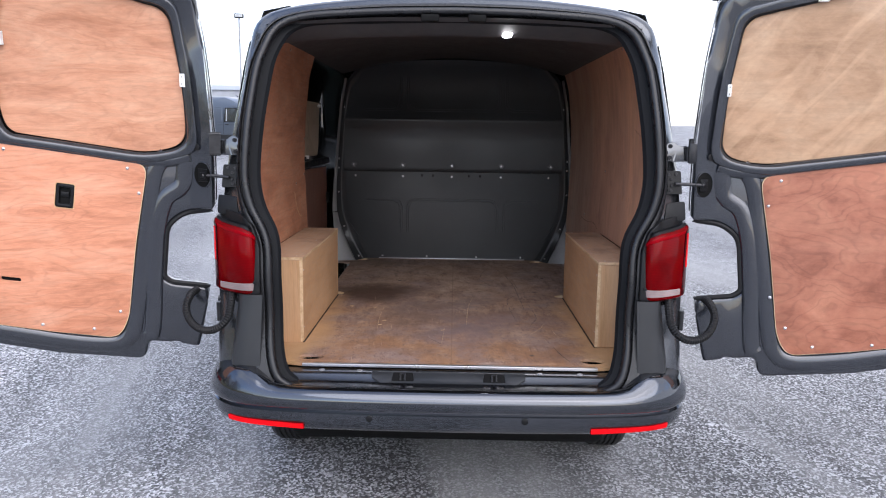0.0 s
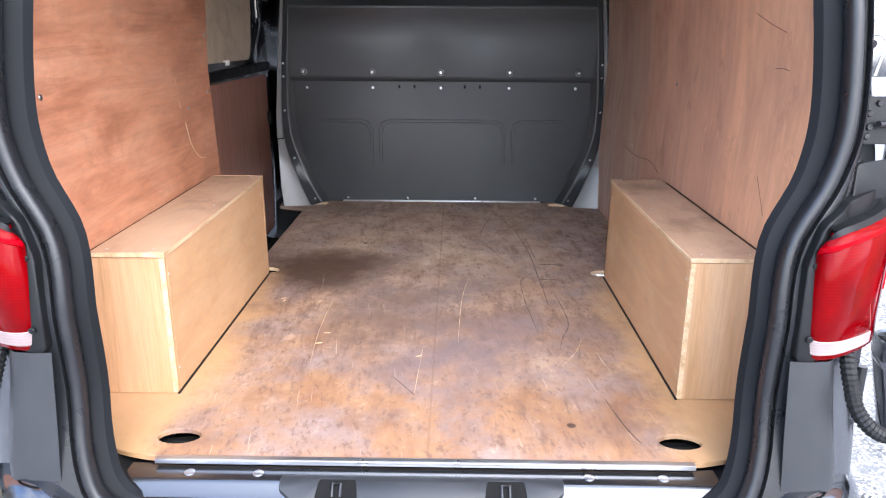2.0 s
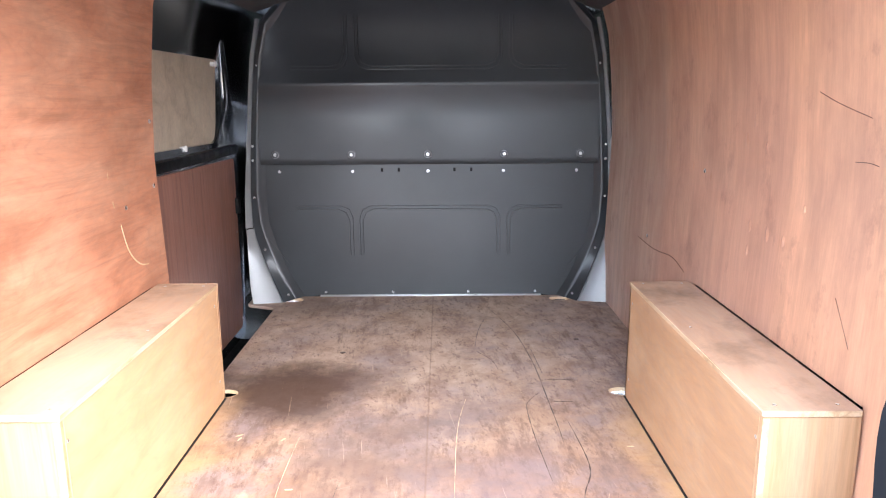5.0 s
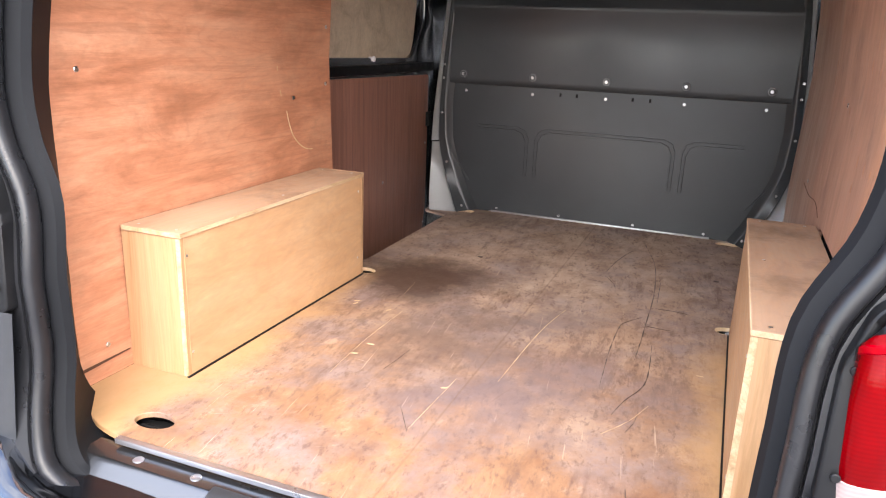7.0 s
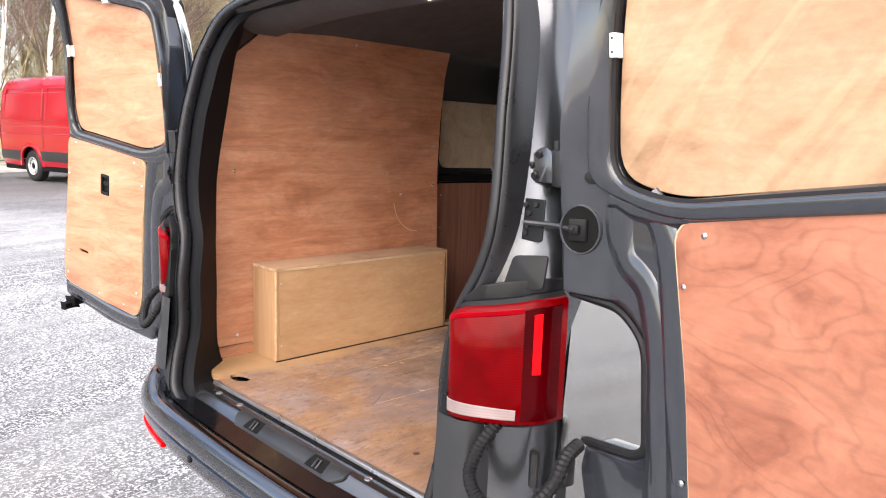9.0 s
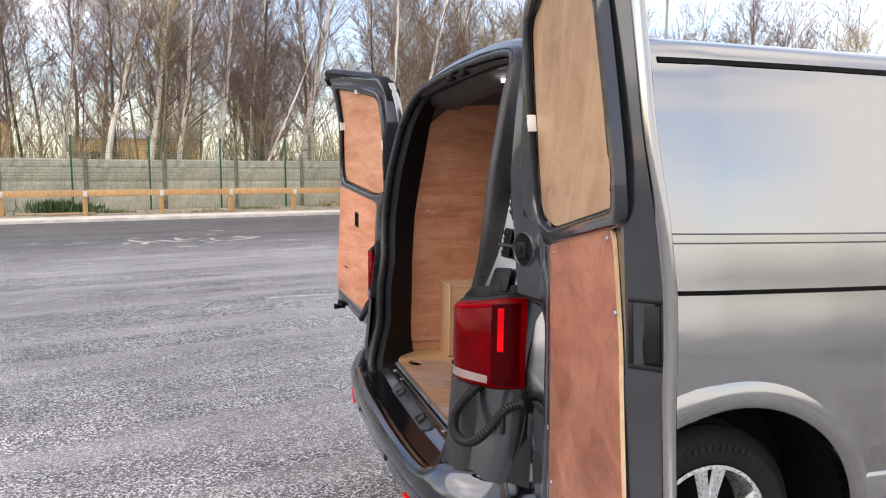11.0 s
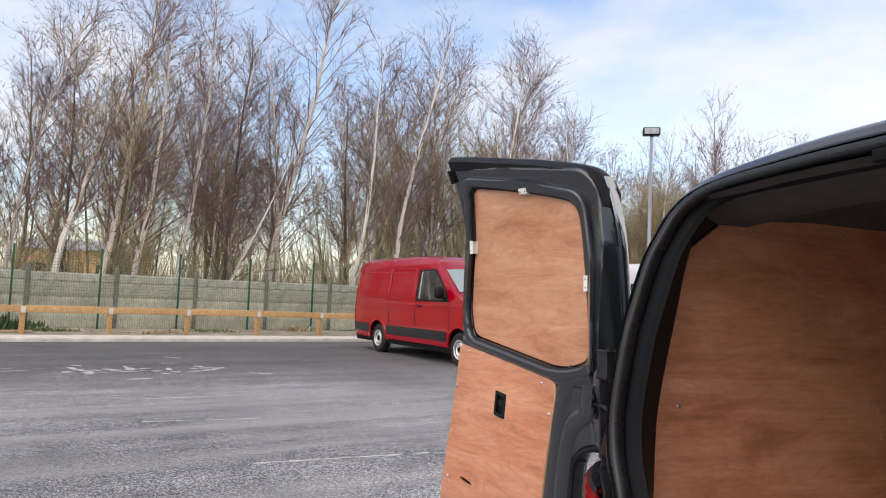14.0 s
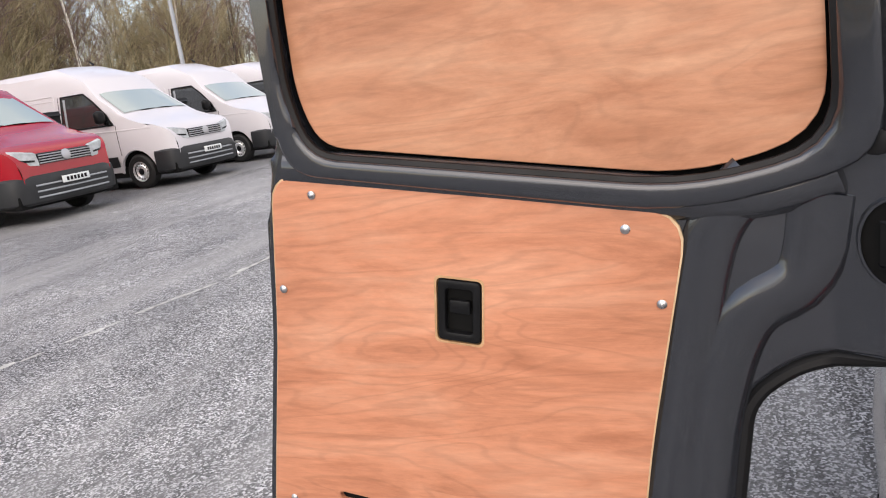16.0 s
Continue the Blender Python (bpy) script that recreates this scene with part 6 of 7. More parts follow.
    if s < 0:
        bm = fresh()
        box(bm, s * 0.86, s * 0.92, -0.235, -0.205, -0.05, 0.0, 0.006)
        box(bm, s * 0.88, s * 0.91, -0.25, -0.225, -0.03, 0.03, 0.006)
        part("lower_latch", bm, M_BLACK, door)
        bm = fresh()
        box(bm, s * 0.738, s * 0.757, 1.10, 1.135, -0.03, 0.004, 0.005)
        part("upper_latch", bm, M_BLACK, door)
    else:
        # latch on the shut face
        def on_face(bm, q0, q1, w0, w1, o0, o1, bevel=0.001):
            """A block on the sloping shut face: q across it, w up it, o out of it."""
            box(bm, q0, q1, w0, w1, o0, o1, bevel)
            for v in bm.verts:
                if v.co.z < 0.5:
                    q, w, o = v.co
                    e = float(np.interp(w, [0.2, 0.42], [0.860, 0.842]))
                    v.co = (e - 0.036 + 0.034 * q / 0.052 + o * 0.84, w, -0.010 - q - o * -0.54 + 2.0)
            return bm

        def settle(bm):
            for v in bm.verts:
                v.co.z -= 2.0
            return bm

        bm = fresh()
        for q0, q1, w0, w1 in ((0.0, 0.052, 0.288, 0.296), (0.0, 0.052, 0.398, 0.406), (0.0, 0.007, 0.2965, 0.3975), (0.045, 0.052, 0.2965, 0.3975)):
            on_face(bm, q0, q1, w0, w1, -0.004, 0.005)
        lf = part("latch_frame", settle(bm), M_TRIM, door, "black door latch set in the shut face")
        part("latch_recess", settle(on_face(fresh(), 0.006, 0.046, 0.294, 0.40, -0.004, 0.0015, 0)), M_BLACK, lf)
        part("latch_body", settle(on_face(fresh(), 0.022, 0.044, 0.300, 0.394, -0.002, 0.004)), M_TRIM, lf)
    # beside the hinges the inner panel folds up towards the body
    for ob in (door, *door.children_recursive):
        if ob.name.split(".")[0] in ("outer_skin", "hinge_edge", "hinge", "hinge_pin", "top_lip", "cable_conduit", "check_strap"):
            continue
        for v in ob.data.vertices:
            u = abs(v.co.x)
            if v.co.z > -0.03 and u < 0.102 and v.co.y > 0.25:
                v.co.z += 0.062 * (0.102 - u) / 0.09 * min(1.0, (v.co.y - 0.25) / 0.03) * min(1.0, max(0.12, (1.0 - v.co.y) / 0.35))
    if s > 0:
        # the shut face slopes back from the plywood's edge
        edge_u = lambda w: float(np.interp(w, [-0.19, 0.0, 0.2, 0.42, 0.6, 0.8, 1.0, 1.165], [0.93, 0.90, 0.860, 0.842, 0.834, 0.815, 0.795, 0.785]))
        for v in door.data.vertices:
            if v.co.z > -0.03 and v.co.x > edge_u(v.co.y) - 0.025 and -0.15 < v.co.y < 1.13:
                v.co.x -= 0.034
        # the upper half leans back from the lower
        for ob in (door, *door.children_recursive):
            for v in ob.data.vertices:
                w = v.co.y - 0.42
                if v.co.z < -0.03:
                    v.co.z += 0.02 * min(1.0, max(0.0, w / 0.25))
                k = min(1.0, max(0.0, (w + 0.16) / 0.32))
                v.co.z += (0.09 * k - 0.03 * (1 - k)) * w + 0.006 * math.exp(-(w / 0.12) ** 2)
    else:
        # the top curls in towards the roof
        for ob in (door, *door.children_recursive):
            for v in ob.data.vertices:
                v.co.z += 0.09 * (max(0.0, v.co.y - 0.85) / 0.33) ** 2
    return door


rear_door(-1)
rear_door(1)
# ---- wheels of the grey van ----
def wheel(parent, m, R=0.345, W=0.22, rim_r=0.225, spokes=5, steel=False, tread=True):
    """A wheel about its local x axis, outer face at +x."""
    prof = [(rim_r - 0.005, -W / 2 + 0.01), (rim_r + 0.01, -W / 2), (R - 0.05, -W / 2 - 0.004), (R - 0.012, -W / 2 + 0.02), (R, -W / 2 + 0.04)]
    for k in range(1, 5):
        x = -W / 2 + 0.04 + (W - 0.08) * k / 5
        prof += [(R, x - 0.005), (R - 0.008, x - 0.004), (R - 0.008, x + 0.004), (R, x + 0.005)] if tread else [(R, x)]
    prof += [(R, W / 2 - 0.04), (R - 0.012, W / 2 - 0.02), (R - 0.05, W / 2 + 0.004), (rim_r + 0.01, W / 2), (rim_r - 0.005, W / 2 - 0.01)]
    bm = revolve(fresh(), prof, 56)
    w = part("wheel", bm, M_TYRE, parent, "black tyre on a silver wheel", 30, m)
    bm = revolve(fresh(), [(rim_r, W / 2 + 0.002), (rim_r - 0.012, W / 2 + 0.004), (rim_r - 0.02, W / 2 - 0.02), (rim_r - 0.03, 0.0), (rim_r - 0.03, -W / 2)], 48)
    part("rim", bm, M_ALLOY, w)
    bm = revolve(fresh(), [(0.0, -0.02), (rim_r - 0.03, -0.02)], 32)
    part("hub_backing", bm, M_BLACK, w)
    if steel:
        bm = revolve(fresh(), [(0.05, W / 2 - 0.02), (0.09, W / 2 - 0.03), (0.12, W / 2 - 0.01), (rim_r - 0.045, W / 2 - 0.03), (rim_r - 0.02, W / 2 - 0.06)], 40)
        part("steel_disc", bm, M_ALLOY, w)
        for k in range(14):
            a = 2 * math.pi * k / 14
            bm = fresh()
            disc(bm, (W / 2 - 0.028, 0.15 * math.cos(a), 0.15 * math.sin(a)), (1, 0, 0), 0.016, 0.008, 8)
            part("vent_hole", bm, M_BLACK, w)
        bm = fresh()
        disc(bm, (W / 2 - 0.02, 0, 0), (1, 0, 0), 0.065, 0.02, 16, 0.005)
        part("hub_cap", bm, M_TRIM, w)
    else:
        for k in range(spokes):
            for da in (-0.17, 0.17):
                a = 2 * math.pi * k / spokes + 0.3
                c, s = math.cos(a), math.sin(a)
                c2, s2 = math.cos(a + da), math.sin(a + da)
                bm = fresh()
                p0, p1 = Vector((W / 2 - 0.012, 0.05 * c, 0.05 * s)), Vector((W / 2 - 0.008, (rim_r - 0.012) * c2, (rim_r - 0.012) * s2))
                t = Vector((0, -s, c))
                rings = []
                for q, wd in ((p0, 0.022), (p0.lerp(p1, 0.5), 0.02), (p1, 0.026)):
                    rings.append([q + t * wd, q + t * wd * 0.7 + Vector((0.01, 0, 0)), q - t * wd * 0.7 + Vector((0.01, 0, 0)), q - t * wd, q + Vector((-0.03, 0, 0))])
                loft(bm, rings, True, True)
                part("spoke", bm, M_ALLOY, w)
        bm = fresh()
        disc(bm, (W / 2 - 0.015, 0, 0), (1, 0, 0), 0.075, 0.02, 20, 0.004)
        part("hub_cap", bm, M_ALLOY, w)
    return w


wr1 = wheel(van, pose(0.72, WY, WZ - 0.01), 0.345, 0.19)
for i in range(10):   # plain raised marks on the tyre wall
    a = radians(62 + i * 5.2)
    bm = fresh()
    box(bm, 0.0955, 0.0995, -0.008, 0.008, -0.012, 0.012, 0.001, 1)
    part("sidewall_mark", bm, M_TYRE, wr1, "", 35, pose(0.003, 0.285 * math.cos(a), 0.285 * math.sin(a), math.degrees(a) - 90))
wheel(van, pose(-0.72, WY, WZ - 0.01, 0, 0, 180), 0.345, 0.19)
wheel(van, pose(0.72, 3.8, WZ - 0.01))
wheel(van, pose(-0.72, 3.8, WZ - 0.01, 0, 0, 180))
# ---- yard edge: kerb, verge, timber rail, concrete wall, green fence ----
FD = Vector((-0.243, 0.970, 0)).normalized()      # along the rail
FN = Vector((-FD.y, FD.x, 0))                      # away from the yard
FO = Vector((-23.55, -0.77, 0))


def yard(a, b, z=0.0):
    """a metres along the rail, b metres beyond it."""
    return FO + FD * a + FN * b + Vector((0, 0, z))


def yard_pose(a, b, z=0.0):
    x, y = FD, FN
    o = yard(a, b, z)
    return Matrix(((x.x, y.x, 0, o.x), (x.y, y.y, 0, o.y), (0, 0, 1, o.z), (0, 0, 0, 1)))


bm = fresh()
plate(bm, [(-60, -1.9), (60, -1.9), (60, -0.55), (-60, -0.55)], 0.0, 0.10, (), 0.02)
kerb = part("pavement", bm, M_KERB, None, "pale concrete edge strip along the yard", 35)
kerb.matrix_world = yard_pose(0, 0)
tagged(kerb, "", "pavement", "", "structure")
bm = fresh()
rows = []
for i in range(161):
    a = -60 + i * 0.75
    rows.append([(a, b, 0.09 + 0.05 * noise.noise((a * 0.5, b * 0.8, 0)) + (0.02 if b > 0 else 0)) for b in (-0.56, 0.0, 0.6, 1.3, 2.0, 2.7)])
loft(bm, rows, False)
verge = part("verge", bm, M_VERGE, None, "strip of bare gravelly earth with sparse grass")
verge.matrix_world = yard_pose(0, 0)
tagged(verge, "", "verge", "", "structure")
bm = fresh()
rows = [[(-90 + i * 6, b, -0.02 + h + 0.25 * noise.noise((i * 0.7, b * 0.1, 3))) for b, h in ((2.65, 0.12), (6, 0.3), (14, 0.5), (40, 0.6), (120, 0.5))] for i in range(31)]
loft(bm, rows, False)
wood_floor = part("woodland_floor", bm, M_VERGE, None, "brown leaf-littered woodland floor")
wood_floor.matrix_world = yard_pose(0, 0)
tagged(wood_floor, "", "ground", "", "structure")

# timber rail
rail = thing("timber_rail", "low orange timber knee rail on square posts", "fence", yard_pose(0, 0))
bm = fresh()
box(bm, -0.07, 0.07, -0.07, 0.07, 0.05, 0.86, 0.012)
post0 = part("post", bm, M_TIMBER, rail, "", 35, pose(-2.29 * 14, 0.09, 0))
for k in range(-13, 12):
    again(post0, pose(2.29 * k, 0.09, 0))
bm = fresh()
box(bm, -0.062, 0.062, -0.105, -0.092, 0.69, 0.875, 0.004)
strap0 = part("rail_strap", bm, M_KERB, rail, "pale galvanised strap", 35, pose(-2.29 * 14, 0, 0))
for k in range(-13, 12):
    again(strap0, pose(2.29 * k, 0, 0))
bm = fresh()
box(bm, -2.26, 2.26, -0.05, 0.05, -0.1, 0.1, 0.012)
beam0 = part("rail_beam", bm, M_TIMBER, rail, "", 35, pose(-2.29 * 13, -0.035, 0.80))
for k in range(-11, 12, 2):
    again(beam0, pose(2.29 * k, -0.035, 0.80 + 0.006 * ((k * 7) % 3 - 1), 0, 0.25 * ((k * 5) % 3 - 1)))

# concrete post and panel wall
wall = thing("concrete_wall", "weathered concrete post and panel wall, lichen stained", "wall", yard_pose(0, 2.75))
SP = 2.62
bm = fresh()
box(bm, -0.075, 0.075, -0.08, 0.08, 0.0, 2.02, 0.02)
tube(bm, [(0, 0, 2.0), (0, 0, 2.2)], [0.075, 0.05], 8)
cp0 = part("concrete_post", bm, M_CPOST, wall, "", 35, pose(-SP * 14 + 0.9, 0, 0))
for k in range(-13, 13):
    again(cp0, pose(SP * k + 0.9, 0, 0))


def wall_board(z0, z1, seed):
    bm = fresh()
    nx, nz = 26, 8
    front = []
    for j in range(nz + 1):
        z = z0 + 0.014 + (z1 - z0 - 0.028) * j / nz
        edge = min(j, nz - j) / nz
        front.append([(-SP / 2 + 0.07 + (SP - 0.14) * i / nx, -0.03 - 0.022 * min(1, edge * 8) - 0.008 * noise.noise((i * 1.7 + seed, j * 1.9, seed)), z) for i in range(nx + 1)])
    loft(bm, front, False)
    box(bm, -SP / 2 + 0.07, SP / 2 - 0.07, -0.029, 0.03, z0 + 0.004, z1 - 0.004)
    return bm


boards = [part("concrete_panel", wall_board(z0, z1, i), M_CONCRETE if i == 3 else M_LICHEN, wall, "", 50, pose(SP * -13.5 + 0.9, 0, 0)) for i, (z0, z1) in enumerate(((0.05, 0.62), (0.62, 1.14), (1.14, 1.62), (1.62, 1.93)))]
for b in boards:
    for k in range(-13, 12):
        again(b, pose(SP * (k + 0.5) + 0.9, 0.004 * ((k * 3) % 5 - 2), 0.008 * ((k * 7) % 5 - 2)))

# green mesh fence before the wall
fence = thing("mesh_fence", "green wire mesh security fence on slim steel posts", "fence", yard_pose(0, 2.45))
bm = fresh()
box(bm, -0.03, 0.03, -0.03, 0.03, 0.0, 2.75, 0.006)
gp = part("fence_post", bm, M_GREEN, fence, "", 35, pose(-2.52 * 14 + 0.25, 0, 0))
for k in range(-13, 13):
    again(gp, pose(2.52 * k + 0.25, 0, 0))
bm = fresh()
for z in np.arange(1.25, 2.7, 0.1):
    box(bm, -1.26, 1.26, -0.006, -0.003, z - 0.0025, z + 0.0025)
for x in np.arange(-1.23, 1.24, 0.075):
    box(bm, x - 0.0022, x + 0.0022, -0.002, 0.001, 0.1, 2.72)
mesh0 = part("mesh_panel", bm, M_GREEN, fence, "", 0, pose(-2.52 * 13.5 + 0.25, 0, 0))
for k in range(-13, 12):
    again(mesh0, pose(2.52 * (k + 0.5) + 0.25, 0, 0))
# ---- worn road markings ----
def road_strip(name, pts, width, seed, wear=0.35):
    """A flaking painted stripe as a row of small uneven patches lying on the asphalt."""
    r = random.Random(seed)
    bm = fresh()
    pts = [Vector((x, y, 0)) for x, y in pts]
    for a, b in zip(pts, pts[1:]):
        d = b - a
        n = max(1, int(d.length / 0.16))
        u = d.normalized()
        v = Vector((-u.y, u.x, 0))
        for k in range(n):
            if r.random() < wear:
                continue
            c = a + d * ((k + 0.5) / n) + v * r.gauss(0, width * 0.12)
            hl, hw = d.length / n * r.uniform(0.5, 0.75), width * r.uniform(0.16, 0.4)
            ring = [c + u * (hl * math.cos(t) * r.uniform(0.75, 1.2)) + v * (hw * math.sin(t) * r.uniform(0.75, 1.2)) for t in (2 * math.pi * j / 9 for j in range(9))]
            bm.faces.new([bm.verts.new((p.x, p.y, 0.004)) for p in ring])
    ob = part(name, bm, M_PAINTLINE, None, "faded flaking white paint line on the asphalt", 0)
    return tagged(ob, "", "road marking", "worn road markings", "structure")


road_strip("road_marking_1", [(-10.1, -1.45), (-10.4, -0.2)], 0.07, 1, 0.08)
road_strip("road_marking_2", [(-8.27, -1.36), (-8.34, -0.07)], 0.07, 2, 0.08)
road_strip("road_marking_3", [(-6.0, -0.3), (-6.15, 1.47), (-6.25, 3.3), (-6.55, 4.6), (-6.8, 6.5)], 0.10, 3, 0.12)
road_strip("road_marking_4", [(-13.6, -5.05), (-13.9, -4.65)], 0.08, 4)
for i, (x, y, dx, dy) in enumerate(((-14.3, -2.9, 0.7, 0.35), (-13.9, -2.5, 0.75, 0.1), (-14.4, -1.95, 0.85, 0.3), (-13.6, -1.7, -0.2, 0.6), (-14.2, -1.2, 0.7, 0.2), (-14.6, -0.7, 0.5, 0.5), (-13.5, -0.8, -0.5, 0.5), (-16.6, -1.3, 0.2, 0.4))):
    road_strip("road_marking_%d" % (i + 5), [(x, y), (x + dx, y + dy)], 0.26, 20 + i, 0.25)
smear = random.Random(5)
for i in range(22):
    x, y = -13.9 + smear.gauss(0, 0.75), -1.7 + smear.gauss(0, 1.25)
    road_strip("road_marking_%d" % (i + 13), [(x, y), (x + smear.uniform(-0.3, 0.4), y + smear.uniform(0.15, 0.6))], smear.uniform(0.1, 0.3), 60 + i, 0.35)
# ---- weeds and litter along the foot of the wall ----
def weed(a, b, h, w, n, seed, mat, label):
    r = random.Random(seed)
    ob = thing("weed_clump", label, "weed", yard_pose(a, b, 0.1), "weeds along the verge")
    bm = fresh()
    for k in range(n):
        x, y = r.gauss(0, w * 0.4), r.gauss(0, w * 0.2)
        top = Vector((x + r.gauss(0, 0.10), y + r.gauss(0, 0.08), h * r.uniform(0.3, 1.0)))
        s = Vector((r.uniform(-1, 1), r.uniform(-1, 1), r.uniform(-0.3, 0.3))).normalized() * r.uniform(0.012, 0.035)
        low = Vector((x, y, -0.03))
        mid = low.lerp(top, 0.6)
        bm.faces.new([bm.verts.new(p) for p in (low, mid - s, top, mid + s)])
    part("leaves", bm, mat, ob, "", 0)


weed(-5.4, 1.5, 0.55, 1.0, 420, 1, M_LEAF, "dark green bramble bush against the wall")
weed(-4.6, 1.3, 0.40, 0.7, 220, 2, M_LEAF, "dark green bramble bush against the wall")
weed(-7.8, 0.4, 0.18, 1.4, 260, 3, M_GRASS, "low tuft of yellow-green grass on the verge")
weed(-3.7, 0.9, 0.14, 1.0, 160, 4, M_GRASS, "low tuft of yellow-green grass on the verge")
weed(-9.6, 1.2, 0.35, 0.8, 180, 5, M_GRASS, "ragged tuft of grass at the wall's foot")
weed(1.0, 1.0, 0.14, 1.2, 160, 6, M_GRASS, "low tuft of yellow-green grass on the verge")
weed(-7.3, 2.2, 0.45, 0.4, 120, 7, M_TWIG_OLIVE, "dry brown weeds at the wall's foot")
weed(4.5, 1.8, 0.3, 0.8, 140, 8, M_TWIG_OLIVE, "dry brown weeds at the wall's foot")
weed(-0.8, 0.3, 0.10, 0.9, 120, 9, M_TWIG_OLIVE, "flattened dry weeds on the verge")
fallen = thing("loose_plank", "pale loose timber plank lying on the verge", "plank", yard_pose(-5.4, 0.35, 0.13))
bm = fresh()
box(bm, -1.1, 1.1, -0.05, 0.05, 0.0, 0.05, 0.006)
part("plank", bm, M_PLY_EDGE, fallen)
# ---- bare woodland behind the wall ----
def grow(bm_t, bm_w, p, d, length, r, level, rng, spread, droop, seg=5):
    """A limb as a bent tapered tube, with its side shoots."""
    n = max(3, int(length / 0.9)) if level == 0 else (max(3, int(length / 0.55)) if level == 1 else 2)
    pts, rad = [Vector(p)], [r]
    q = Vector(d).normalized()
    for i in range(n):
        t = (i + 1) / n
        wob = (0.04, 0.15, 0.24)[level]
        q = (q + Vector((rng.gauss(0, wob), rng.gauss(0, wob), rng.gauss(0, wob * 0.5) + (0.06 if level < 2 else -droop)))).normalized()
        pts.append(pts[-1] + q * (length / n))
        rad.append(r * (1 - 0.88 * t))
    thin = level >= 2
    tube(bm_w if level else bm_t, pts, rad, 3 if thin else (4 if level else seg + 1), False)
    return pts, rad


def tree_mesh(seed, height, trunk_r, kind):
    rng = random.Random(seed)
    bt, bw = fresh(), fresh()
    lean = Vector((rng.gauss(0, 0.03), rng.gauss(0, 0.03), 1))
    stems = [(Vector((0, 0, -0.3)), lean, height, trunk_r)]
    if kind == "multi":
        for k in range(rng.randint(3, 5)):
            a = rng.uniform(0, 6.28)
            stems.append((Vector((0.25 * math.cos(a), 0.25 * math.sin(a), -0.3)), Vector((0.28 * math.cos(a), 0.28 * math.sin(a), 1)), height * rng.uniform(0.6, 0.95), trunk_r * rng.uniform(0.5, 0.8)))
    for p, d, h, r in stems:
        pts, rad = grow(bt, bw, p, d, h, r, 0, rng, 0, 0)
        n = len(pts)
        lo = 0.22 if kind == "birch" else 0.12
        for k in range(int(h * (3.4 if len(stems) == 1 else 2.1))):
            f = rng.uniform(lo, 0.98)
            i = min(n - 2, int(f * (n - 1)))
            base = pts[i].lerp(pts[i + 1], rng.random())
            a = rng.uniform(0, 6.28)
            up = rng.uniform(0.7, 1.9)
            L = h * (0.24 * (1 - f) + 0.10) * rng.uniform(0.7, 1.25)
            bp, br = grow(bt, bw, base, (math.cos(a), math.sin(a), up), L, rad[i] * 0.24 + 0.005, 1, rng, 0, 0)
            for j in range(int(3 + L * 3.6)):
                g = rng.uniform(0.2, 1)
                ii = min(len(bp) - 2, int(g * (len(bp) - 1)))
                q = bp[ii].lerp(bp[ii + 1], rng.random())
                dd = (bp[ii + 1] - bp[ii]).normalized() + Vector((rng.gauss(0, 0.45), rng.gauss(0, 0.45), rng.gauss(0.2, 0.35)))
                l2 = rng.uniform(0.5, 1.25)
                tp, tr = grow(bt, bw, q, dd, l2, 0.0105, 2, rng, 0, 0.10 if kind == "birch" else 0.0)
                for _ in range(5):
                    q2 = tp[rng.randint(1, len(tp) - 1)]
                    d3 = dd + Vector((rng.gauss(0, 0.8), rng.gauss(0, 0.8), rng.gauss(0, 0.6)))
                    e = q2 + d3.normalized() * rng.uniform(0.2, 0.5)
                    side = d3.orthogonal().normalized() * 0.006
                    bw.faces.new([bw.verts.new(p) for p in (q2 - side, q2 + side, e)])
    return bt, bw


def make_tree(name, label, seed, height, r, kind, bark, twig):
    ob = thing(name, label, "tree", None, "trees behind the wall")
    bt, bw = tree_mesh(seed, height, r, kind)
    part("trunk", bt, bark, ob)
    part("crown", bw, twig, ob, "mass of bare thin twigs")
    return ob


protos = []
for sd, h, r in ((1, 13.5, 0.13), (2, 14.5, 0.15), (3, 12.5, 0.11)):
    protos.append(make_tree("birch_tree", "bare silver birch with white trunk and purplish twigs", sd, h, r, "birch", M_BIRCH, M_TWIG))
for sd, h, r, bk in ((11, 11.5, 0.10, M_BARK), (12, 13.0, 0.12, M_BARK_OLIVE), (13, 10.0, 0.08, M_BARK)):
    protos.append(make_tree("bare_tree", "bare dark-barked tree without leaves", sd, h, r, "plain", bk, M_TWIG))
for sd, h, r in ((21, 10.5, 0.075), (22, 9.0, 0.06)):
    protos.append(make_tree("willow_tree", "many-stemmed tree with olive budding twigs", sd, h, r, "multi", M_BARK_OLIVE, M_TWIG_OLIVE))
rng = random.Random(77)
first = [True] * len(protos)


def plant(i, a, b, turn=None, size=1.0, lean=0.0):
    m = yard_pose(a, b, 0.1) @ pose(0, 0, 0, 0, lean, 0) @ pose(0, 0, 0, 0, 0, rng.uniform(0, 360) if turn is None else turn) @ Matrix.Scale(size, 4)
    if first[i]:
        protos[i].matrix_basis = m
        first[i] = False
    else:
        o = copy_thing(protos[i], m)
        o.matrix_basis = m


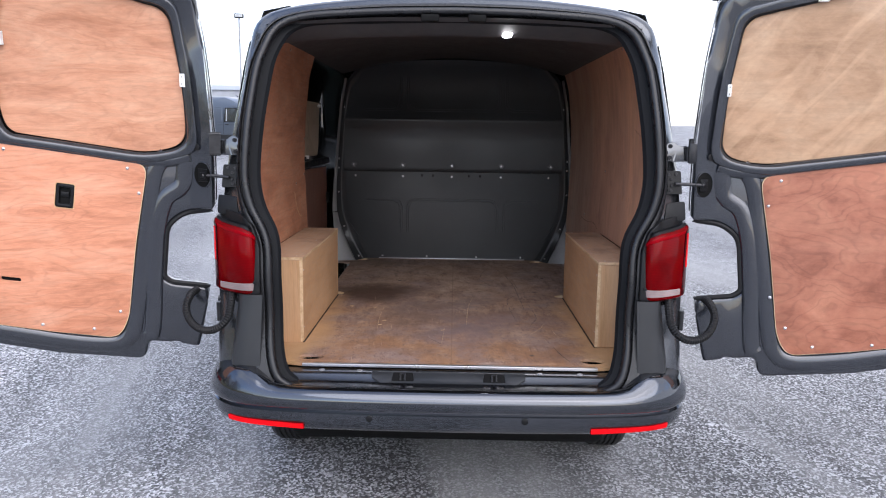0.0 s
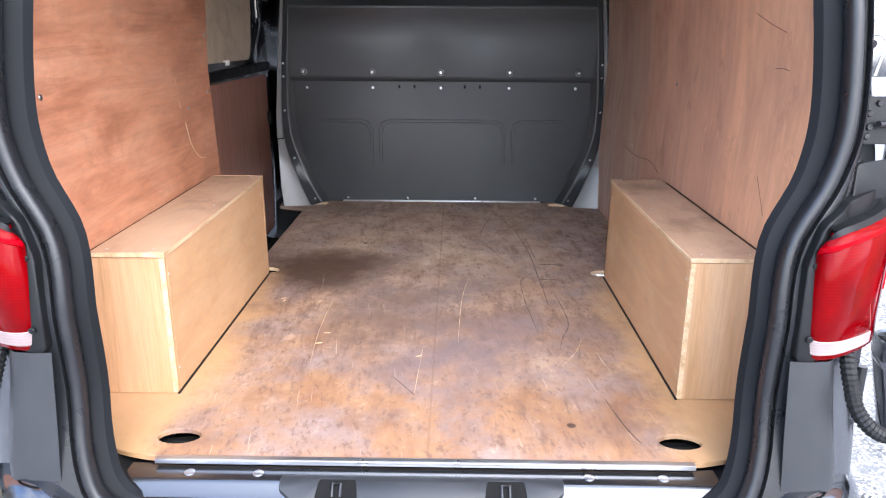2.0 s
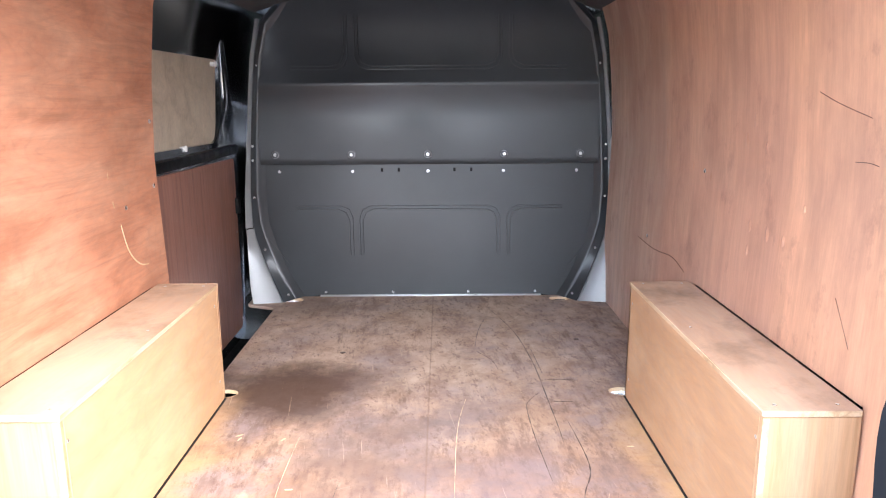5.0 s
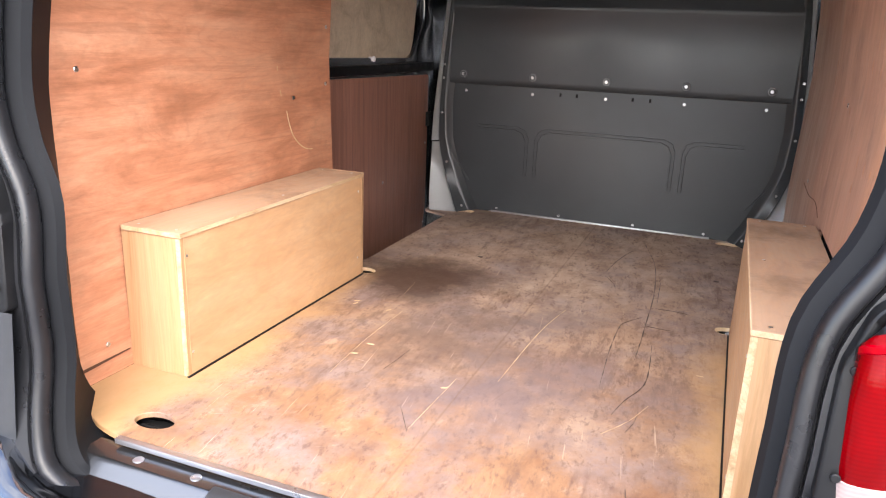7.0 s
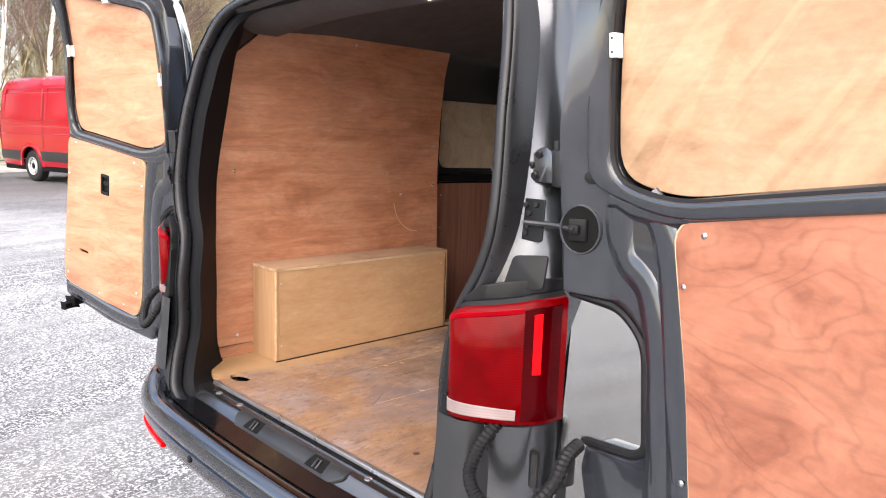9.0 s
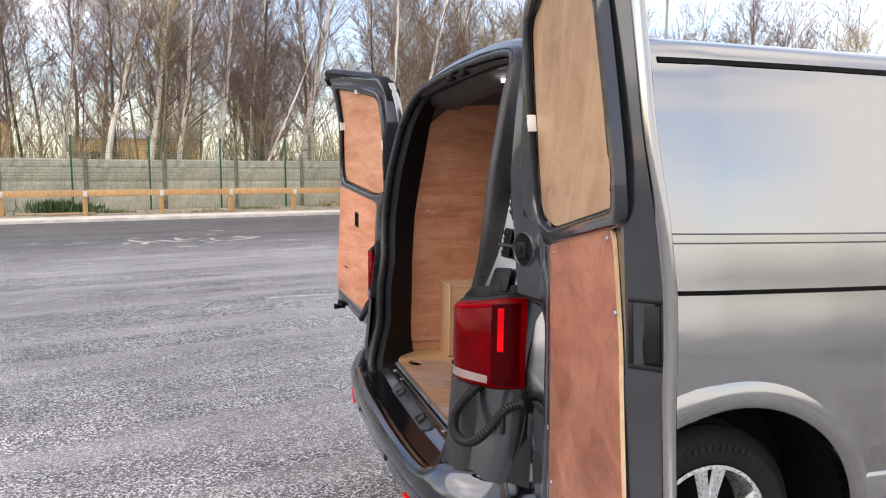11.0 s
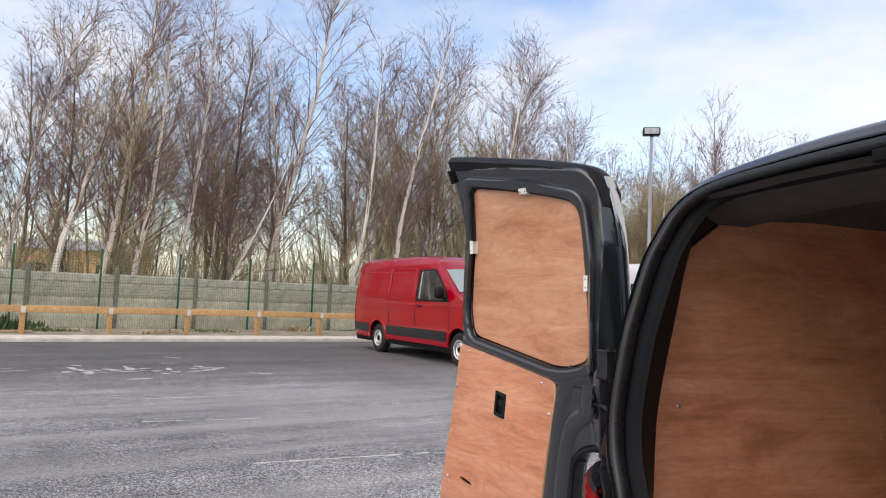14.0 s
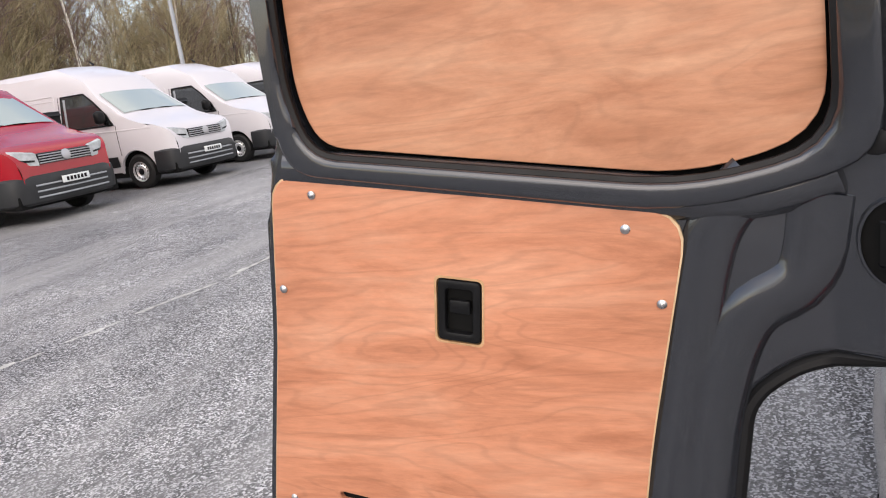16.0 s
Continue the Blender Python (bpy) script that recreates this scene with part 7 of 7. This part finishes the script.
# birches that stand out along the wall
for a, b, s, tilt in ((-3.6, 4.2, 0.9, 4), (-2.2, 4.6, 1.05, 8), (-1.2, 4.0, 0.95, 8), (0.3, 4.3, 1.1, 13), (1.7, 4.0, 0.6, 24), (7.6, 4.2, 1.05, 0), (9.6, 4.5, 1.1, 8), (-7.5, 5.5, 1.0, -4), (-10.0, 6.5, 1.0, 5), (13.5, 7.0, 1.0, 3), (17.0, 6.5, 1.05, -3), (4.6, 6.0, 1.1, 3), (22.0, 6.0, 1.0, 2), (-5.0, 7.0, 1.0, 5), (6.0, 8.0, 1.0, -3), (3.0, 9.0, 1.0, 4)):
    plant(rng.choice((0, 1, 2)), a, b, None, s, tilt)
for a, b, s in ((11.5, 6.5, 1.15), (13.0, 7.5, 1.2), (15.0, 6.0, 1.1), (12.2, 9.0, 1.2), (18.5, 7.0, 1.05), (21.0, 8.0, 1.0), (25.0, 7.0, 0.95), (28.0, 6.0, 1.0), (31.0, 8.0, 1.05), (35.0, 6.5, 1.0), (39.0, 8.0, 1.0), (33.0, 12.0, 1.1)):
    plant(rng.choice((6, 7)), a, b, None, s, rng.uniform(-3, 3))
for k in range(84):
    a, b = (rng.uniform(-17, 12), rng.uniform(4.5, 24)) if k % 2 else (rng.uniform(10, 46), rng.uniform(5, 20))
    i = rng.choice((3, 4, 5, 0, 1, 3, 4, 6)) if a < 9 else rng.choice((6, 7, 6, 3, 4, 0))
    plant(i, a, b, None, rng.uniform(0.85, 1.12), rng.uniform(-4, 4))

for a, b, s, tilt in ((13.0, 9.5, 1.05, 3), (15.2, 10.5, 1.12, -2), (17.5, 11.0, 1.0, 2), (19.5, 9.0, 1.1, 4), (22.5, 12.0, 1.05, -3), (24.5, 10.0, 0.95, 2), (27.5, 13.0, 1.0, 3), (30.0, 10.5, 0.9, -2), (34.0, 13.0, 0.95, 2), (38.0, 11.5, 0.85, -3), (42.0, 13.0, 0.9, 2)):
    plant(rng.choice((0, 1, 2, 4)), a, b, None, s, tilt)

for k in range(30):
    a, b = 28 + 1.25 * k + rng.uniform(-1, 1), rng.uniform(4.0, 9.0) if k % 2 else rng.uniform(9.0, 18.0)
    plant(rng.choice((6, 7, 3, 4, 5, 0)), a, b, None, rng.uniform(0.9, 1.2), rng.uniform(-4, 4))

# thicket of saplings and brambles behind the wall
bm = fresh()
for k in range(2700):
    a, b = rng.uniform(-24, 66), rng.uniform(3.3, 16)
    q = yard(a, b, 0.1)
    h = rng.uniform(1.6, 5.2)
    lx, ly = rng.gauss(0, 0.25), rng.gauss(0, 0.25)
    top = q + Vector((lx * h, ly * h, h))
    tube(bm, [q, q.lerp(top, 0.5) + Vector((rng.gauss(0, 0.12), rng.gauss(0, 0.12), 0)), top], [0.028, 0.019, 0.007], 3, False)
    for j in range(5):
        s0 = q.lerp(top, rng.uniform(0.3, 0.95))
        e = s0 + Vector((rng.gauss(0, 0.4), rng.gauss(0, 0.4), rng.uniform(0.1, 0.7)))
        tube(bm, [s0, e], [0.011, 0.005], 3, False)
thicket = part("thicket", bm, M_TWIG_OLIVE, None, "tangle of bare brown saplings and brambles", 0)
tagged(thicket, "", "undergrowth", "", "stuff")


# a dark conifer beyond the parked vans
def conifer(x, y, h, seed):
    r = random.Random(seed)
    ob = thing("conifer_tree", "dark green conifer with drooping layered boughs", "tree", pose(x, y, 0))
    bt = fresh()
    tube(bt, [(0, 0, -0.2), (0.1, 0, h * 0.5), (0, 0.05, h)], [0.28, 0.17, 0.02], 8, False)
    part("trunk", bt, M_BARK, ob)
    bc = fresh()
    for k in range(300):
        f = r.uniform(0.16, 0.985)
        z = h * f
        L = (h * 0.25) * min(1.0, (1 - f) * 2.6 + 0.05) ** 0.75 * r.uniform(0.5, 1.2) + 0.25
        a = r.uniform(0, 6.28)
        # each bough carries several soft tufts
        for q in range(int(3 + L * 2.2)):
            t = r.uniform(0.3, 1)
            m = Vector((math.cos(a) * L * t, math.sin(a) * L * t, z + 0.3 * t - 0.2 * t * t * L))
            m += Vector((r.gauss(0, 0.15), r.gauss(0, 0.15), r.gauss(0, 0.1)))
            w = r.uniform(0.16, 0.3)
            for j in range(17):
                c = m + Vector((r.gauss(0, w), r.gauss(0, w), r.gauss(0, w * 0.6)))
                d = Vector((math.cos(a) + r.gauss(0, 1.0), math.sin(a) + r.gauss(0, 1.0), r.gauss(0.1, 0.8))).normalized() * r.uniform(0.1, 0.2)
                s1 = d.cross(Vector((r.gauss(0, 1), r.gauss(0, 1), r.gauss(0, 1)))).normalized() * r.uniform(0.03, 0.06)
                bc.faces.new([bc.verts.new(c - d * 0.5), bc.verts.new(c + s1), bc.verts.new(c + d), bc.verts.new(c - s1)])
    part("crown", bc, M_CONIFER, ob, "dark green needled boughs", 0)


conifer(-23.0, 33.5, 12.0, 5)
# ---- parked vans ----
def big_van(name, label, M, paint, L=5.99, H=2.36, roof_h=0.0, group="parked vans"):
    """A large panel van; local y ahead, front wheel centre at y = 0."""
    v = thing(name, label, "van", M, group)
    hw, wb = 1.02, 3.64
    yf, yr = 0.98, 0.98 - L
    H = H + roof_h
    def nose_y(x):
        return 0.945 - 0.15 * (abs(x) / 0.98) ** 4 - 0.15 * max(0.0, abs(x) - 0.86) / 0.12

    # side outline (y, z) of the body above the sill
    def half_w(z):
        return float(np.interp(z, [0.35, 0.6, 1.1, 1.45, 2.0, H - 0.12, H], [0.97, 1.01, 1.02, 1.0, 0.93, 0.83, 0.70]))
    top = [(yr, 0.45), (yr - 0.02, 1.0), (yr, 1.6), (yr + 0.06, H - 0.14), (yr + 0.2, H - 0.02), (-3.0, H), (-1.9, H), (-1.35, H - 0.05 - roof_h * 0.55), (-1.05, H - 0.16 - roof_h * 0.75), (-0.75, 1.93), (-0.15, 1.52), (0.02, 1.42), (0.32, 1.32), (0.60, 1.22), (0.76, 1.15), (0.86, 1.07), (0.92, 0.95), (0.945, 0.80), (0.95, 0.62), (0.95, 0.42)]
    top = [np.array(p) for p in top]
    rings = []
    for i, (y, z) in enumerate(top):
        w = np.interp(y, [yr, yr + 0.3, 0.2, 0.6, 0.82, 0.95], [0.97, 1.0, 1.0, 0.985, 0.93, 0.82])
        rings.append([(x * half_w(z) * w, y, z - 0.05 * (abs(x) ** 4) * (1 if z > 1.25 else 0)) for x in np.linspace(-1, 1, 11)])
    bm = fresh()
    loft(bm, rings, False)
    # sides
    def arch(y):
        for c in (0.0, -wb):
            d = abs(y - c)
            if d < 0.44:
                return 0.34 + math.sqrt(0.44 ** 2 - d * d)
        return 0.36
    def roof_at(y):
        return float(np.interp(y, [p[0] for p in top[3:]], [p[1] for p in top[3:]]))
    ysd = sorted(set([yr + 0.06, yr + 0.2, -3.0, -2.5, -1.9, -1.35, -1.05, -0.75, -0.15, 0.55, 0.7, 0.78, 0.86, 0.92, 0.95] + [c + 0.44 * math.cos(math.pi * k / 14) for c in (0, -wb) for k in range(15)]))
    for s in (1, -1):
        rr = []
        for y in ysd:
            z0, z1 = arch(y), roof_at(y)
            w = np.interp(y, [yr, yr + 0.3, 0.2, 0.6, 0.82, 0.95], [0.97, 1.0, 1.0, 0.985, 0.93, 0.82])
            rr.append([(s * half_w(z) * w, y, z - 0.05 * (1 if z > 1.25 else 0) * (k == 14)) for k, z in enumerate(np.linspace(z0, max(z0 + 0.02, z1), 15))])
        loft(bm, rr, False)
    part("body", bm, paint, v, "", 35)
    bm = fresh()
    box(bm, -0.95, 0.95, yr + 0.1, 0.9, 0.25, 0.45)
    for c in (0, -wb):
        box(bm, -0.9, 0.9, c - 0.43, c + 0.43, 0.3, 0.8)
    part("underbody", bm, M_BLACK, v)
    # windscreen
    bm = fresh()
    ws = [[(x * np.interp(z, [1.5, 2.0, 2.3], [0.90, 0.80, 0.72]), y, z + 0.015 - 0.03 * abs(x) ** 4) for x in np.linspace(-1, 1, 9)] for y, z in ((-0.17, 1.535), (-0.45, 1.73), (-0.74, 1.93), (-0.98, 2.10))]
    loft(bm, ws, False)
    part("windscreen", bm, M_WINDSCREEN, v, "windscreen with reflected sky in its pale colour")
    for s in (1, -1):
        bm = fresh()
        for y0, y1, y2, y3 in ((-1.72, -0.45, -0.98, -1.72),):
            rows = [[(s * (half_w(z) + 0.006), y, z) for y, z in ((a, zz), (b, zz))] for a, b, zz in ((-1.75, -0.42, 1.33), (-1.75, -0.55, 1.52), (-1.74, -0.85, 1.8), (-1.70, -1.08, 1.98))]
            loft(bm, rows, False)
        part("side_window", bm, M_GLASS, v)
        bm = fresh()
        box(bm, s * 1.04, s * 1.25, -0.67, -0.49, 1.36, 1.62, 0.075, 3)
        box(bm, s * 0.95, s * 1.06, -0.60, -0.52, 1.34, 1.42, 0.02)
        part("door_mirror", bm, M_TRIM, v)
        bm = fresh()
        rows = [[(s * (half_w(z) + 0.012) * np.interp(y, [yr, yr + 0.3, 0.2, 0.7], [0.97, 1.0, 1.0, 0.93]), y, z) for z in (0.475, 0.49, 0.57, 0.67, 0.685)] for y in list(np.linspace(-wb + 0.46, -0.46, 10))]
        loft(bm, rows, False)
        rows = [[(s * (half_w(z) + 0.012) * np.interp(y, [yr, yr + 0.3], [0.97, 1.0]), y, z) for z in (0.475, 0.49, 0.57, 0.67, 0.685)] for y in np.linspace(yr + 0.02, -wb - 0.46, 5)]
        loft(bm, rows, False)
        part("side_moulding", bm, M_CORNER, v)
        # recessed upper panels
        for ya, yb in ((yr + 0.22, -3.12), (-2.98, -1.92)):
            bm = fresh()
            ring = rounded([(ya, 1.36), (yb, 1.36), (yb, 2.04), (ya + 0.06, 2.04)], 0.07, 4)
            tube(bm, [(s * (half_w(z) - 0.004) * float(np.interp(y, [yr, yr + 0.3], [0.97, 1.0])), y, z) for y, z in ring + ring[:1]], 0.013, 6, False)
            part("panel_crease", bm, paint, v, "", 60)
        bm = fresh()
        loft(bm, [[(s * (half_w(z + dz) + dx) * float(np.interp(y, [yr, yr + 0.3, 0.2, 0.6], [0.97, 1.0, 1.0, 0.985])), y, z + dz) for dz, dx in ((-0.03, 0.0), (-0.004, 0.011), (0.006, 0.011), (0.012, 0.0))] for y, z in zip(np.linspace(yr + 0.05, 0.5, 12), np.linspace(1.28, 1.18, 12))], False)
        part("shoulder_crease", bm, paint, v, "", 50)
        bm = fresh()
        frame_pts = [(-1.76, 1.32), (-0.40, 1.32), (-0.54, 1.52), (-0.84, 1.8), (-1.08, 1.99), (-1.71, 1.99), (-1.76, 1.32)]
        tube(bm, [(s * (half_w(z) + 0.005), y, z) for y, z in frame_pts], 0.02, 6)
        part("window_frame", bm, M_TRIM, v)
        bm = fresh()
        loft(bm, [[(s * (half_w(z) + 0.009), y, z) for y in (-1.66, -1.60)] for z in (1.36, 1.6, 1.94)], False)
        part("seat_belt_pillar", bm, M_GREYROOF, v)
        for z in (1.06, 1.95):
            bm = fresh()
            rows = [[(s * (half_w(z + dz) + dx) * np.interp(y, [yr, yr + 0.3], [0.97, 1.0]), y, z + dz) for dz, dx in ((-0.012, 0.0), (0, 0.008), (0.012, 0.0))] for y in np.linspace(yr + 0.05, -1.9, 8)]
            loft(bm, rows, False)
            part("swage_line", bm, paint, v)
        for y in (-1.80, -3.05, -0.36):
            bm = fresh()
            rows = [[(s * (half_w(z) + 0.003), y + dy, z) for dy in (-0.008, 0.008)] for z in np.linspace(0.7, 2.0 if y < -1 else 1.3, 8)]
            loft(bm, rows, False)
            part("shut_line", bm, M_BLACK, v)
        bm = fresh()
        box(bm, s * 1.005, s * 1.03, -1.70, -1.50, 1.16, 1.20, 0.008)
        part("door_handle", bm, M_TRIM, v)
        bm = fresh()
        rows = []
        for x in np.linspace(0.50, 0.985, 8):
            k = (x - 0.5) / 0.485
            for_y = nose_y(x) + 0.016
            rows.append([(s * x, for_y - d, z) for d, z in ((0.04, 0.865 + 0.05 * k), (0.0, 0.87 + 0.05 * k), (0.005, 0.96 + 0.065 * k), (0.03, 1.055 + 0.085 * k), (0.08, 1.075 + 0.09 * k))])
        loft(bm, rows, False)
        hl = part("headlamp", bm, M_HEADLAMP, v, "clear headlamp with dark surround")
        bm = fresh()
        rows = []
        for x in np.linspace(0.56, 0.93, 6):
            k = (x - 0.5) / 0.485
            rows.append([(s * x, nose_y(x) + 0.02, 0.925 + 0.05 * k), (s * x, nose_y(x) + 0.019, 0.955 + 0.055 * k)])
        loft(bm, rows, False)
        part("lamp_reflector", bm, M_TRIM, hl)
        for c in (0.0, -wb):
            wheel(v, pose(s * 0.87, c, 0.345, 0, 0, 0 if s > 0 else 180), 0.345, 0.22, 0.2, 5, True, False)
        for c in (0.0, -wb):
            bm = fresh()
            rows = []
            for k in range(17):
                a = math.pi * k / 16
                rows.append([(s * (half_w(0.34 + 0.44 * math.sin(a)) + dx) * (0.975 if c == 0 else 1), c + (0.44 + dr) * math.cos(a), 0.34 + (0.44 + dr) * math.sin(a)) for dx, dr in ((-0.02, -0.01), (0.02, 0.0), (0.02, 0.05), (0.0, 0.08))])
            loft(bm, rows, False)
            part("arch_flare", bm, paint, v)
    # grille, bumper, plate
    bm = fresh()
    box(bm, -0.505, 0.505, 0.84, 0.955, 0.885, 1.055, 0.02)
    gr = part("grille", bm, M_TRIM, v)
    for z in (0.905, 0.945, 0.985, 1.025):
        bm = fresh()
        box(bm, -0.49, 0.49, 0.95, 0.968, z - 0.009, z + 0.009, 0.003)
        part("grille_bar", bm, M_ALU, gr)
    bm = fresh()
    disc(bm, (0, 0.965, 0.98), (0, 1, 0.15), 0.085, 0.02, 24)
    part("badge", bm, M_ALU, gr, "plain round silver badge")
    bplan = spline([(0, 1.03), (0.45, 1.015), (0.75, 0.975), (0.94, 0.89), (1.02, 0.72), (1.03, 0.47)], 4)
    bplan = [np.array((-p[0], p[1])) for p in bplan[:0:-1]] + bplan
    bm = fresh()
    loft(bm, [[(p[0] * (1 - i), p[1] * (1 - i * 0.6), z) for p in bplan] for i, z in ((0.06, 0.29), (0.01, 0.33), (0.0, 0.45), (0.0, 0.60), (0.012, 0.70), (0.05, 0.735))], False)
    fb = part("front_bumper", bm, M_CORNER, v)
    for z in (0.40, 0.49, 0.58):
        bm = fresh()
        loft(bm, [[(p[0], p[1] + dy, z + dz) for p in bplan if abs(p[0]) < 0.72] for dz, dy in ((-0.014, 0.002), (-0.008, 0.014), (0.008, 0.014), (0.014, 0.002))], False)
        part("intake_bar", bm, M_GREYROOF, fb)
    bm = fresh()
    box(bm, -0.26, 0.26, 1.062, 1.078, 0.55, 0.66, 0.004)
    part("number_plate", bm, M_PLATE, fb)
    bm = fresh()
    for k in range(6):
        box(bm, -0.2 + k * 0.068, -0.155 + k * 0.068, 1.078, 1.081, 0.575, 0.635)
    part("plate_bars", bm, M_TRIM, fb)
    for s in (1, -1):
        bm = fresh()
        tube(bm, [(s * 0.62, -0.20, 1.53), (s * 0.3, -0.17, 1.545), (s * 0.02, -0.19, 1.55)], 0.012, 6)
        part("wiper", bm, M_BLACK, v)
    bm = fresh()
    tube(bm, [(0, -1.6, H), (0, -1.72, H + 0.1)], [0.03, 0.008], 6)
    part("aerial", bm, M_TRIM, v)
    return v


def face(x, y, hx, hy, z=0.0):
    """A pose at (x, y) with local y along the heading."""
    h = Vector((hx, hy, 0)).normalized()
    return Matrix(((h.y, h.x, 0, x), (-h.x, h.y, 0, y), (0, 0, 1, z), (0, 0, 0, 1)))


# front wheel mid-axle places
def park(name, label, wx, wy, hx, hy, paint, L, roof):
    h = Vector((hx, hy, 0)).normalized()
    r = Vector((h.y, -h.x, 0))
    c = Vector((wx, wy, 0)) - r * 1.08
    return big_van(name, label, face(c.x, c.y, hx, hy) @ Matrix.Scale(1.14, 4), paint, L, 2.36, roof)


park("red_van", "bright red large panel van parked by the fence", -14.8, 5.14, 0.978, 0.208, M_RED, 5.99, 0.0)
park("white_van", "white high-roof panel van parked in the row", -15.76, 9.05, 0.978, 0.208, M_WHITE, 6.8, 0.25)
park("white_van", "white high-roof panel van parked at the end of the row", -17.05, 13.04, 0.978, 0.208, M_WHITE, 6.8, 0.25)


park("white_van", "white high-roof panel van parked past the row's end", -18.45, 17.05, 0.978, 0.208, M_WHITE, 6.8, 0.25)


# a slate van far off, seen between the door and the body
big_van("slate_van", "slate grey panel van parked far across the yard", face(-15.2, 25.5, 0.87, -0.5), M_DARKVAN, 6.8, 2.36, 0.0)
big_van("slate_van", "slate grey panel van parked far across the yard", face(-9.5, 34.0, 0.95, -0.3), M_DARKVAN, 6.8, 2.36, 0.2)


# floodlight columns
def lamp_column(x, y, h, turn):
    ob = thing("floodlight_column", "slim grey steel column with a black floodlight head", "street lamp", pose(x, y, 0, 0, 0, turn), "floodlight columns")
    bm = fresh()
    tube(bm, [(0, 0, 0), (0, 0, h)], [0.08, 0.05], 8)
    part("column", bm, M_GREYROOF, ob)
    bm = fresh()
    box(bm, -0.3, 0.3, -0.16, 0.16, h + 0.05, h + 0.33, 0.04)
    box(bm, -0.04, 0.04, -0.04, 0.04, h - 0.02, h + 0.06)
    hd = part("floodlight", bm, M_TRIM, ob, "black floodlight head")
    bm = fresh()
    box(bm, -0.25, 0.25, -0.165, -0.158, h + 0.09, h + 0.29, 0.005)
    part("lens", bm, M_HEADLAMP, hd)


lamp_column(-20.5, 14.4, 7.6, 60)
lamp_column(14.0, 38.0, 8.0, 10)
lamp_column(-14.5, 47.0, 8.0, 10)


# low industrial buildings beyond the trees and the yard
def shed(name, label, m, w, d, h, wall_mat, bays):
    ob = thing(name, label, "building", m)
    bm = fresh()
    box(bm, -w / 2, w / 2, 0, d, 0, h)
    wl = part("wall", bm, wall_mat, ob)
    bm = fresh()
    rows = [[(-w / 2 - 0.2, -0.25, h), (-w / 2 - 0.2, d / 2, h + 1.0), (-w / 2 - 0.2, d + 0.2, h)], [(w / 2 + 0.2, -0.25, h), (w / 2 + 0.2, d / 2, h + 1.0), (w / 2 + 0.2, d + 0.2, h)]]
    loft(bm, rows, True, True)
    part("roof", bm, M_GREYROOF, ob)
    for k in range(bays):
        x = -w / 2 + (k + 0.5) * w / bays
        bm = fresh()
        box(bm, x - w / bays * 0.3, x + w / bays * 0.3, -0.04, 0.02, h * 0.45, h * 0.75)
        part("window", bm, M_GLASS, ob)


shed("warehouse", "buff-walled low building behind the trees", face(-58, -8, 0.0, 1.0) @ pose(0, 0, 0, 0, 0, 90), 9, 10, 4.0, M_BUFF, 2)
shed("warehouse", "buff-walled low building behind the trees", face(-58, -27, 0.0, 1.0) @ pose(0, 0, 0, 0, 0, 90), 16, 10, 5.6, M_BUFF, 2)
shed("warehouse", "long pale grey shed far across the yard", pose(-14, 90, 0), 60, 20, 5.0, M_GREYROOF, 12)
